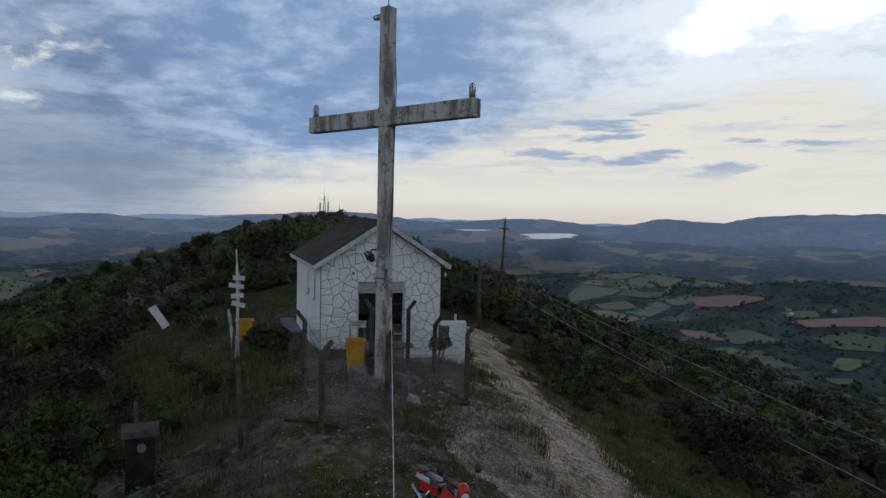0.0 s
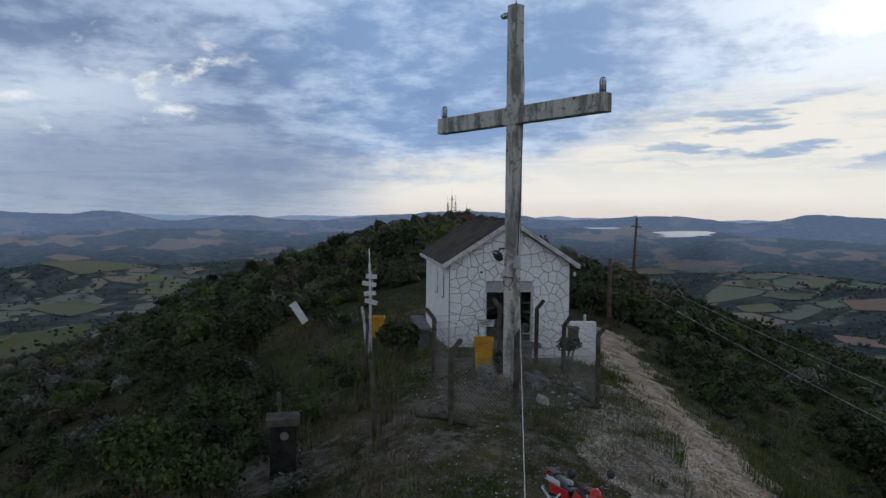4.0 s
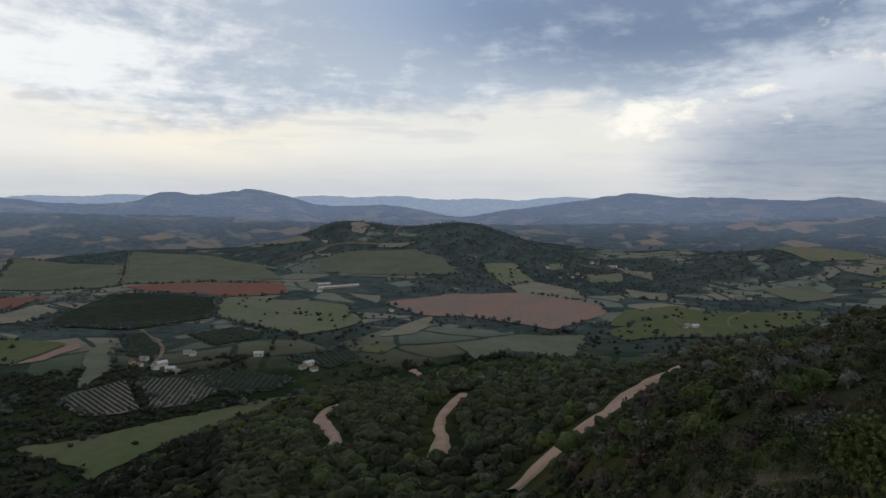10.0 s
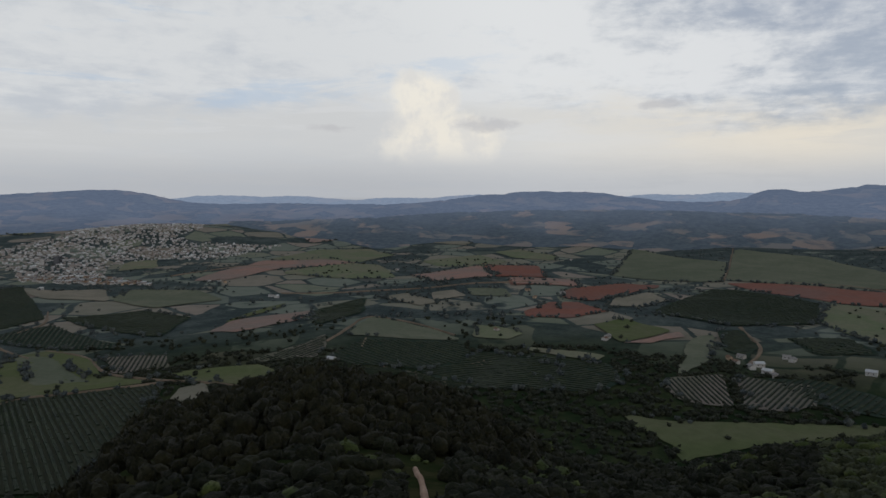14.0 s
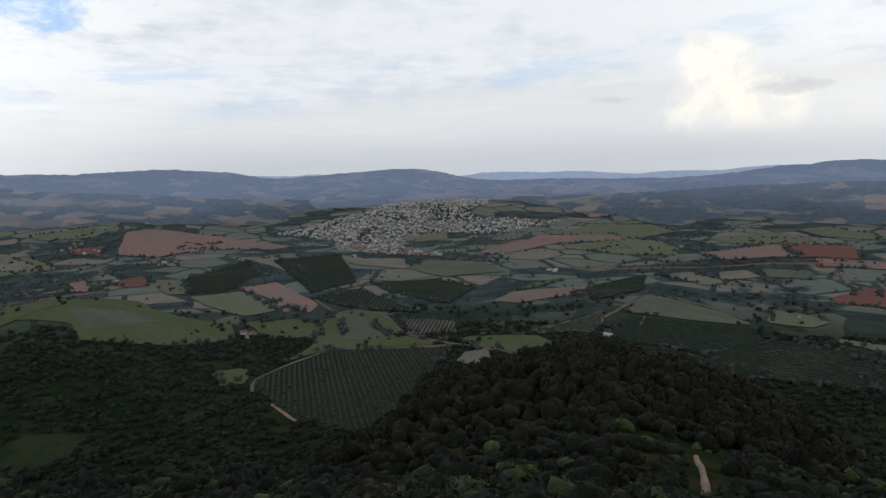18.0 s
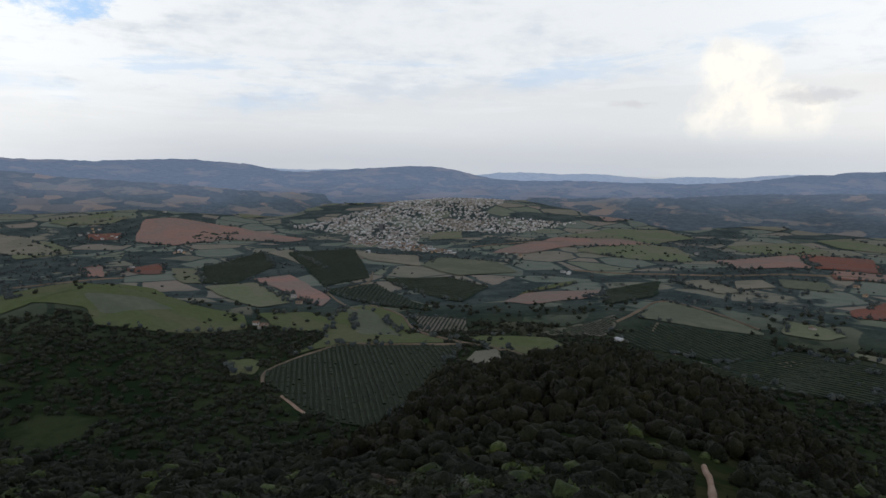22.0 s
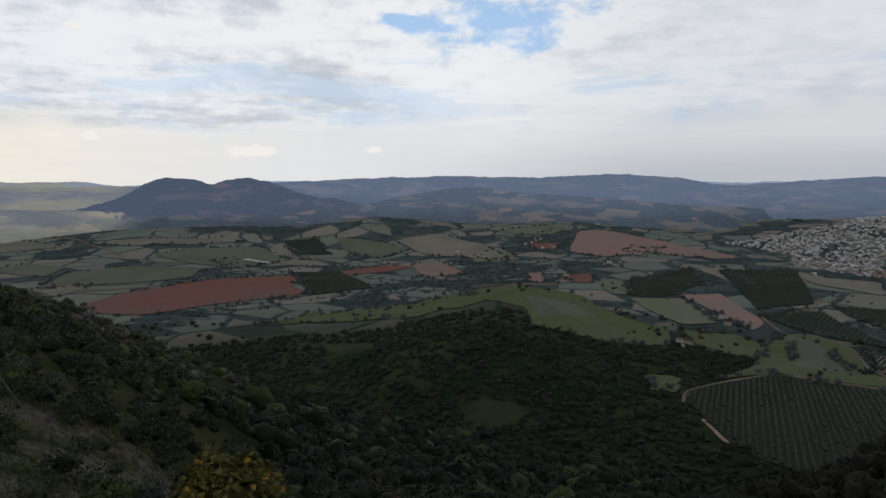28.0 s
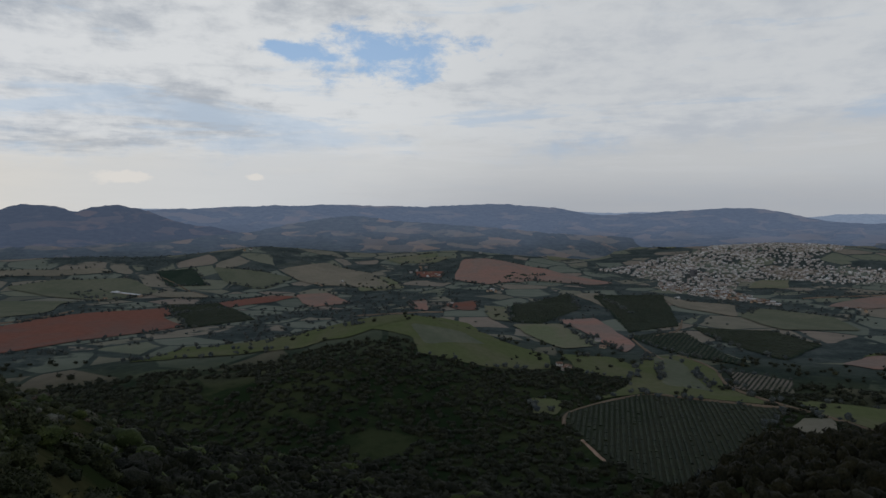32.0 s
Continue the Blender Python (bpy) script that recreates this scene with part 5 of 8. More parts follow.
def build_town():
    rng = random.Random(5)
    kinds = [house(8, 10, 3.4, 1.8, M_HOUSE_WALL, M_HOUSE_ROOF), house(9, 12, 3.8, 2.0, M_HOUSE_WALL, M_ROOF_2), house(7, 12, 3.5, 1.6, M_WALL_2, M_HOUSE_ROOF), house(10, 14, 4.6, 2.2, M_HOUSE_WALL, M_SHED_ROOF)]
    labels = ("white-walled house with a clay tile roof", "pale house under a grey fibre roof", "ochre-walled house with a clay roof", "larger white house with a pale roof")
    for k, label in zip(kinds, labels):
        tagged(k, label, "house", "houses in the valley")
    used = [False] * 4

    def put(x, y, turn, pick):
        m = pose(x, y, ground_at(x, y) + 1.4, 0, 0, turn)
        if used[pick]:
            copy_thing(kinds[pick], m)
        else:
            kinds[pick].matrix_basis, used[pick] = m, True

    for x, y in FARMS:
        if math.hypot(x, y) > 500:
            put(x, y, rng.uniform(0, 180), rng.randrange(4))
    spots = []
    while len(spots) < 2300:
        x, y = rng.uniform(-2875, -1250), rng.uniform(-3020, -1585)
        gx, gy = round(x / 11) * 11 + rng.uniform(-2, 2), round(y / 16) * 16 + rng.uniform(-2, 2)
        if math.hypot(gx, gy) < 3700 and inside(TOWN, np.array([gx]), np.array([gy]))[0] and all((gx - a) ** 2 + (gy - b) ** 2 > 75 for a, b in spots[-300:]):
            spots.append((gx, gy))
    spots.sort(key=lambda p: p[0] ** 2 + p[1] ** 2)
    for x, y in spots[:170]:
        put(x, y, 33 + rng.choice((0, 90)) + rng.uniform(-8, 8), rng.choices(range(4), (5, 3, 3, 2))[0])
    # the rest of the town, roofs and walls joined
    for name, label, roofs in (("town_walls", "pale walls of the far town's houses", False), ("town_roofs", "clay and grey roofs of the far town", True)):
        verts, faces = [], []
        dice = random.Random(9)
        for x, y in spots[170:]:
            w, d, h, rise = dice.uniform(5, 8.5), dice.uniform(6, 11), dice.uniform(2.4, 4.6), dice.uniform(1.0, 2.0)
            a = radians(33 + dice.choice((0, 90)) + dice.uniform(-9, 9))
            z, c, s, b = ground_at(x, y) + 1.0, math.cos(a), math.sin(a), len(verts)
            o = 0.6 if roofs else 0.0
            shape = [(-w / 2 - o, h), (0, h + rise), (w / 2 + o, h)] if roofs else [(-w / 2, -2), (w / 2, -2), (w / 2, h), (-w / 2, h)]
            for v in (-d / 2 - o, d / 2 + o):
                verts += [(x + c * u - s * v, y + s * u + c * v, z + q) for u, q in shape]
            k = len(shape)
            for i in range(k - 1 if roofs else k):
                j = (i + 1) % k
                faces.append((b + i, b + j, b + k + j, b + k + i))
            if not roofs:
                faces += [(b, b + 1, b + 2, b + 3), (b + 7, b + 6, b + 5, b + 4)]
        tagged(new(name, mesh_of(name, verts, faces, M_TOWN_ROOF if roofs else M_HOUSE_WALL, False)), label, "town", kind="stuff")
    x, y, r, g = sprinkle(91, 4000, 2000, 3950, 128, 158)
    keep = inside(TOWN, x, y) & (waves(x, y, 120, 93.0, 2) > 0.1)
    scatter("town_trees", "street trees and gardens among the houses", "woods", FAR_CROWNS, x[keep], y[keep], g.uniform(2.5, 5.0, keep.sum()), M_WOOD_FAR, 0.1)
    # two tall blocks in the middle of the town
    for x, y, w, d, h, mat in ((-1590, -2330, 26, 18, 30, M_GLASS_DARK), (-1545, -2345, 20, 16, 24, M_HOUSE_WALL)):
        top = new("apartment_block")
        top.matrix_basis = pose(x, y, ground_at(x, y), 0, 0, 30)
        part("wall", box_bm(w, d, h), mat if mat is M_HOUSE_WALL else M_BLOCK, top)
        for k in range(5):
            part("window_band", box_bm(w * 0.86, 0.4, h * 0.09, h * (0.1 + 0.17 * k), m=Matrix.Translation((0, d / 2, 0))), M_GLASS_DARK, top)
        part("roof", box_bm(w + 1, d + 1, 0.8, h), M_ROOF_2, top)
        tagged(top, "tall plain apartment block above the town roofs", "building", "apartment blocks in town")
    # long sheds
    for x, y, w, d, turn in ((-1905, 460, 12, 120, 14), (470, -2360, 14, 150, 44), (-1960, 425, 10, 40, 14), (500, -2395, 10, 40, 30), (-1880, 400, 12, 26, 80)):
        top = new("farm_shed")
        top.matrix_basis = pose(x, y, ground_at(x, y) + 1.0, 0, 0, turn)
        part("wall", gable_wall_bm(w, d, 4.2, 2.0), M_WALL_2, top)
        part("roof", gable_bm(w, d, 4.2, 2.0, 1.0), M_SHED_ROOF, top)
        tagged(top, "long farm shed with a pale sheet roof", "shed", "sheds in the valley")


def town_roof_build(n, shader, place):
    isle = n.add("ShaderNodeNewGeometry").outputs["Random Per Island"]
    color = n.mix(isle, (0.20, 0.145, 0.12), (0.36, 0.29, 0.25))
    color = n.mix(n.ramp(isle, 0.62, 0.64), color, (0.70, 0.69, 0.68))
    n.feed(shader.inputs["Base Color"], color)
    shader.inputs["Roughness"].default_value = 0.9


M_TOWN_ROOF = material("town_roofs", town_roof_build)
M_BLOCK = two_tone("dark_rendered_wall", (0.10, 0.10, 0.11), (0.14, 0.14, 0.15), 0.1, 0.8)
build_town()

# ---- the hillside ----
PATH = [(2.2, 46), (2.5, 41), (3.0, 33), (3.5, 25.7), (3.9, 20.5), (4.3, 18), (4.8, 14), (5.9, 9), (7, 2), (7.5, -5), (9, -11), (11.2, -16), (15.3, -21.4), (20, -26), (27, -29)]


def clear_of_path(x, y, gap):
    p = np.array(PATH, float)
    ok = np.ones(len(x), bool)
    for a, b in zip(p[:-1], p[1:]):
        d = b - a
        t = np.clip(((x - a[0]) * d[0] + (y - a[1]) * d[1]) / (d @ d), 0, 1)
        ok &= np.hypot(x - a[0] - t * d[0], y - a[1] - t * d[1]) > gap
    return ok


NEAR_CROWNS = [crown(80 + k, 220, 0.165, 0.85, 0.66, 0.0, True) for k in range(6)]
OUTER_CROWNS = [crown(90 + k, 60, 0.28, 0.85, 0.86, 0.0, True, 2) for k in range(6)]


def build_slopes():
    # steep wooded flank under the camera
    x, y, r, rng = sprinkle(41, 21000, 62, 520, 55, 192, 1.7)
    az = np.degrees(np.arctan2(-x, y)) % 360
    keep = ~in_fields(x, y, ALL_KINDS) & off_tracks(x, y, 4.0) & (waves(x, y, 60, 43.0, 3) > rng.uniform(-2.2, 0.0, len(x)))
    keep &= ((az > 62) | (r > 150)) & ((az > 72) | off_tracks(x, y, 6.5))
    x, y, r, az = x[keep][:9500], y[keep][:9500], r[keep][:9500], az[keep][:9500]
    size = np.interp(r, [60, 150, 300, 520], [1.8, 2.8, 3.7, 4.8]) * rng.uniform(0.5, 1.5, len(x)) ** 1.2
    tall = rng.uniform(0.65, 1.15, len(x))
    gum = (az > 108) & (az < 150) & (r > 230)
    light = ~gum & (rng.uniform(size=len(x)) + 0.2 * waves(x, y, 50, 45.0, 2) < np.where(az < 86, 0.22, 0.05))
    # past heading 86 the forest takes the leaves coloured darker for shade
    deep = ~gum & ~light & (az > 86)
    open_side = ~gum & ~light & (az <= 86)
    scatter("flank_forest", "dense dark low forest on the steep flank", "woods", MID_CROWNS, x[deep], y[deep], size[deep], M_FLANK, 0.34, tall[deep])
    scatter("low_forest", "dense green low forest below the track", "woods", MID_CROWNS, x[open_side], y[open_side], size[open_side], M_LEAF, 0.34, tall[open_side])
    scatter("fresh_crowns", "brighter green crowns in dark forest", "woods", MID_CROWNS, x[light], y[light], size[light], M_LEAF_LIGHT, 0.34, tall[light])
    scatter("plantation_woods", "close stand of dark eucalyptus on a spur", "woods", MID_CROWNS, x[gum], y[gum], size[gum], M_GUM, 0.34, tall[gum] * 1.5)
    # scrub on the ridges to both sides
    x, y, r, rng = sprinkle(44, 30000, 110, 460, -41, 226, 1.5)
    az = np.degrees(np.arctan2(-x, y))
    az = (az + 100) % 360 - 100
    keep = ((az < 66) | (az > 183)) & off_tracks(x, y, 6.0) & (waves(x, y, 50, 43.0, 3) > rng.uniform(-1.5, 0.3, len(x)))
    x, y, r = x[keep][:6500], y[keep][:6500], r[keep][:6500]
    size = np.interp(r, [110, 300, 460], [1.4, 2.3, 3.6]) * rng.uniform(0.45, 1.6, len(x)) ** 1.2
    draw = rng.uniform(size=len(x))
    dry = (waves(x, y, 60, 51.0, 2) + 0.5 * rng.normal(size=len(x)) > 0.8)
    tall = rng.uniform(0.6, 1.1, len(x))
    for tag, ids, mat, label in (("hillside_scrub", ~dry & (draw > 0.26), M_LEAF, "dense dark scrub on the ridge"), ("silvery_scrub", ~dry & (draw < 0.13), M_LEAF_GREY, "pale silvery shrubs scattered over the slope"),
                                 ("fresh_scrub", ~dry & (draw >= 0.13) & (draw <= 0.26), M_LEAF_LIGHT, "bright green shrubs among dark scrub"), ("dry_scrub", dry, M_LEAF_DRY, "dry brown shrubs and dead bracken")):
        scatter(tag, label, "scrub", MID_CROWNS, x[ids], y[ids], size[ids], mat, 0.34, tall[ids])
    # nearer scrub
    x, y, r, rng = sprinkle(47, 15000, 9, 122, power=1.3)
    az = (np.degrees(np.arctan2(-x, y)) + 180) % 360 - 180
    yard = (az > -8) & (az < 15.5) & (r < 52)
    yard |= (az > -24) & (az < 18) & (r < 26)
    yard |= np.hypot(x + 10.5, y - 34) < 4.5
    dense = waves(x, y, 22, 53.0, 3) - 1.1 * ((az > 15.5) & (az < 24.3) & (r > 20) & (r < 43))
    keep = ~yard & clear_of_path(x, y, 2.6) & (dense > rng.uniform(-1.0, 0.5, len(x))) & (np.abs(x - 16.6) + np.abs(y + 18.1) > 4.5)
    x, y, r = x[keep][:5200], y[keep][:5200], r[keep][:5200]
    size = np.interp(r, [9, 25, 60, 126], [0.28, 0.55, 1.15, 1.7]) * rng.uniform(0.4, 1.6, len(x)) ** 1.2
    draw = rng.uniform(size=len(x)) + 0.25 * waves(x, y, 30, 57.0, 2)
    tall = rng.uniform(0.8, 1.2, len(x))
    for tag, lo, hi, mat, label in (("dark_scrub", 0.3, 9, M_LEAF, "knee-high to head-high dark green scrub"), ("green_scrub", 0.12, 0.3, M_LEAF_LIGHT, "fresh green leafy scrub"),
                                    ("grey_scrub", 0.03, 0.12, M_LEAF_GREY, "silver-grey flowering scrub"), ("brown_scrub", -9, 0.03, M_LEAF_DRY, "dry brown bushes and dead stems")):
        ids = (draw >= lo) & (draw < hi)
        close = ids & (r < 48)
        scatter(tag, label, "scrub", NEAR_CROWNS, x[close], y[close], size[close], mat, 0.2, tall[close], smooth=False)
        out = ids & (r >= 48)
        scatter(tag + "_belt", label + " further off", "scrub", OUTER_CROWNS, x[out], y[out], size[out], mat, 0.28, tall[out], smooth=False)


build_slopes()

M_GRASS = material("green_grass_blades", leaf_build((0.052, 0.070, 0.021), (0.155, 0.175, 0.060)))
M_STRAW = material("dry_grass_blades", leaf_build((0.070, 0.056, 0.034), (0.19, 0.150, 0.095)))


def path_build(n, shader, place, dark=(0.28, 0.215, 0.165), pale=(0.43, 0.35, 0.275), green=(0.52, 0.62)):
    chips = n.add("ShaderNodeSeparateColor")
    n.link(n.cells(place, 24.0), chips.inputs[0])
    soil_tone = n.mix(n.ramp(n.noise(place, 0.8, 6.0, 0.65, 0.5), 0.36, 0.64), dark, pale)
    color = n.mix(n.ramp(chips.outputs[0], 0.35, 1.0), n.mix(1.0, soil_tone, (0.62, 0.6, 0.58), "MULTIPLY"), n.mix(1.0, soil_tone, (1.5, 1.5, 1.5), "MULTIPLY"))
    moss = n.ramp(n.noise(n.vec("ADD", place, (3.0, 1.0, 0.0)), 0.9, 7.0, 0.68, 0.4), *green)
    color = n.mix(n.math("MULTIPLY", moss, 0.75), color, (0.06, 0.066, 0.028))
    n.feed(shader.inputs["Base Color"], color)
    shader.inputs["Roughness"].default_value = 1.0
    shader.inputs["Specular IOR Level"].default_value = 0.0
    bump(n, shader, chips.outputs[1], 0.5, 0.02)


M_PATH = material("gravel_path", path_build)
M_APRON = material("stony_yard", lambda n, s, p: path_build(n, s, p, (0.16, 0.136, 0.112), (0.29, 0.25, 0.21), (0.48, 0.62)))


def pebble_build(n, shader, place):
    isle = n.add("ShaderNodeNewGeometry").outputs["Random Per Island"]
    n.feed(shader.inputs["Base Color"], n.mix(n.math("POWER", isle, 2.0), (0.10, 0.088, 0.074), (0.42, 0.39, 0.355)))
    shader.inputs["Roughness"].default_value = 0.95


M_PEBBLE = material("loose_pebbles", pebble_build)


def tuft(seed, blades, tall, spread, w=0.013):
    """A tuft of bent grass blades, radius about spread."""
    rng = np.random.default_rng(seed)
    v, f = [], []
    for _ in range(blades):
        a, lean, h = rng.uniform(0, 6.28), rng.uniform(0.1, 0.7), tall * rng.uniform(0.5, 1.1)
        bx, by = rng.normal(0, spread * 0.4, 2)
        c, s = math.cos(a), math.sin(a)
        b = len(v)
        v += [(bx - s * w, by + c * w, -0.02), (bx + s * w, by - c * w, -0.02), (bx + c * lean * h * 0.8, by + s * lean * h * 0.8, h)]
        f += [(b, b + 1, b + 2)]
    return np.array(v), np.array(f)


def build_grass():
    protos = [tuft(k, 12, 0.36, 0.24) for k in range(5)]
    x, y, r, rng = sprinkle(71, 40000, 5, 46, -36, 220, power=1.25)
    az = (np.degrees(np.arctan2(-x, y)) + 180) % 360 - 180
    u, v = 4.63 + x, y - 25.64
    cx, cy = u * math.cos(radians(18)) + v * math.sin(radians(18)), -u * math.sin(radians(18)) + v * math.cos(radians(18))
    indoors = (cx > -0.2) & (cx < 5.0) & (cy > -0.4) & (cy < 8.7)
    bare = (az > -26) & (az < 14) & (r < 27) & (waves(x, y, 3.2, 73.0, 3) < -0.1)
    keep = ~indoors & ~bare & clear_of_path(x, y, 0.95 + 0.55 * waves(x, y, 1.6, 75.0, 2)) & (waves(x, y, 5, 77.0, 2) > rng.uniform(-1.3, 0.4, len(x))) & (np.abs(x - 16.6) + np.abs(y + 18.1) > 3.4)
    keep &= np.hypot(x + 6.5, (y - 14.6) * 0.7) > 1.25
    x, y, r, az = x[keep], y[keep], r[keep], az[keep]
    size = rng.uniform(0.55, 1.35, len(x)) * np.where((az > 14) & (r < 50), 1.25, 0.95)
    dry = waves(x, y, 9, 79.0, 2) + 0.35 * rng.normal(size=len(x)) + 0.55 * ((az > 14) & (az < 45)) - 0.35 * (az < -4) > 0.45
    scatter("green_grass", "tufts of green grass on stony ground", "grass", protos, x[~dry], y[~dry], size[~dry], M_GRASS, 0.03, smooth=False)
    # short turf over the yard and along the path
    x2, y2, r2, g2 = sprinkle(73, 30000, 8, 34, -34, 24, power=1.2)
    u2, v2 = 4.63 + x2, y2 - 25.64
    cx2, cy2 = u2 * math.cos(radians(18)) + v2 * math.sin(radians(18)), -u2 * math.sin(radians(18)) + v2 * math.cos(radians(18))
    ok = ~((cx2 > -0.2) & (cx2 < 5.0) & (cy2 > -0.4) & (cy2 < 8.7)) & clear_of_path(x2, y2, 0.8 + 0.8 * waves(x2, y2, 1.5, 78.0, 2)) & (waves(x2, y2, 2.6, 76.0, 3) > g2.uniform(-0.5, 0.45, len(x2)))
    turf = [tuft(20 + k, 9, 0.13, 0.30, 0.010) for k in range(4)]
    scatter("turf", "short patchy turf on stony ground", "grass", turf, x2[ok], y2[ok], g2.uniform(0.6, 1.3, ok.sum()), M_GRASS, 0.03, smooth=False)
    scatter("dry_grass", "tall dry straw-coloured grass tufts", "grass", protos, x[dry], y[dry], size[dry], M_STRAW, 0.03, smooth=False)


def build_path():
    v, f = strip(PATH, 3.5, 0.03, 0.4, 3.0, 0.42)
    tagged(new("path", mesh_of("path", v, f, M_PATH)), "pale gravel path along the ridge", "path", kind="structure")
    v, f = strip([(1.7, 25), (2.0, 20.5), (2.4, 18), (3.1, 14), (4.2, 9), (5.4, 3)], 4.6, 0.022, 0.4, 6.0, 0.3)
    tagged(new("yard", mesh_of("yard", v, f, M_APRON)), "stony worn ground beside the path", "ground", kind="structure")
    # loose stones on the path and in the yard
    rng = np.random.default_rng(83)
    p = np.array(PATH, float)
    k = rng.integers(1, 13, 7000)
    t = rng.uniform(0, 1, 7000)[:, None]
    q = p[k] + (p[k + 1] - p[k]) * t + rng.normal(0, 1.0, (7000, 2))
    x, y, r, g = sprinkle(85, 6500, 5, 27, -26, 14, 1.4)
    keep = waves(x, y, 3.2, 73.0, 3) < 0.2
    x, y = np.r_[q[:, 0], x[keep]], np.r_[q[:, 1], y[keep]]
    protos = []
    for s in range(4):
        bm = bmesh.new()
        bmesh.ops.create_cone(bm, cap_ends=True, cap_tris=True, segments=4, radius1=1.0, radius2=0.6, depth=0.8)
        d = np.random.default_rng(s)
        bmesh.ops.triangulate(bm, faces=bm.faces)
        pv = np.array([c.co[:] for c in bm.verts])
        pv = pv * d.uniform(0.65, 1.25, (len(pv), 1)) * (1, 0.75, 0.6)
        protos.append((pv, np.array([[c.index for c in fc.verts] for fc in bm.faces])))
        bm.free()
    g = np.random.default_rng(88)
    rx, ry = g.normal(0.35, 0.55, 260), g.normal(22.2, 1.3, 260)
    scatter("rubble", "pale broken stones banked up inside the fence", "rubble", protos, rx, ry, g.uniform(0.03, 0.12, 260), M_PEBBLE, -0.5, smooth=False)
    scatter("loose_stones", "loose pale stones over path and yard", "gravel", protos, x, y, np.r_[0.014 + 0.050 * rng.uniform(0, 1, 7000) ** 2.6, 0.010 + 0.034 * rng.uniform(0, 1, len(x) - 7000) ** 2.4], M_PEBBLE, -0.6, smooth=False)


build_grass()
build_path()


def shrub(x, y, wide, tall, mat, label, leaf=0.14, cards=700, trunk=0.3, seed=1, name="shrub", lean=0.0):
    """A shrub or small tree: bent stems and a crown of many leaf clusters."""
    rng = random.Random(seed)
    z = ground_at(x, y)
    top = new(name)
    top.matrix_basis = pose(x, y, z - 0.1)
    base = tall * trunk
    for k in range(5 if trunk < 0.5 else 3):
        a = 6.28 * k / 5 + rng.uniform(-0.4, 0.4)
        d = wide * rng.uniform(0.12, 0.30)
        pts = [(0.04 * math.cos(a), 0.04 * math.sin(a), 0), (d * 0.3 * math.cos(a), d * 0.3 * math.sin(a), base * 0.7), (d * math.cos(a), d * math.sin(a), base + (tall - base) * 0.55)]
        part("stem", tube(pts, 0.03 + 0.012 * tall, 6, 0.45), M_BARK, top)
    lobes = max(3, int(wide * 1.6))
    for k in range(lobes):
        a, d = rng.uniform(0, 6.28), wide * (0.0 if k == 0 else rng.uniform(0.15, 0.30))
        s = wide * rng.uniform(0.26, 0.36) if k else wide * 0.38
        pv, pf = crown(seed * 10 + k, cards // lobes, leaf / s, 1.0, 0.6)
        pv = pv - (0, 0, 0.72)
        h = (tall - base) * 0.5
        pv = pv * (s, s, min(s * 1.15, h * 0.9))
        pv = pv + (d * math.cos(a), d * math.sin(a), base + h * rng.uniform(0.75, 1.15))
        ob = new("crown", mesh_of("crown", pv, pf, mat, False))
        ob.parent = top
    return tagged(top, label, "tree" if name == "tree" else "shrub")


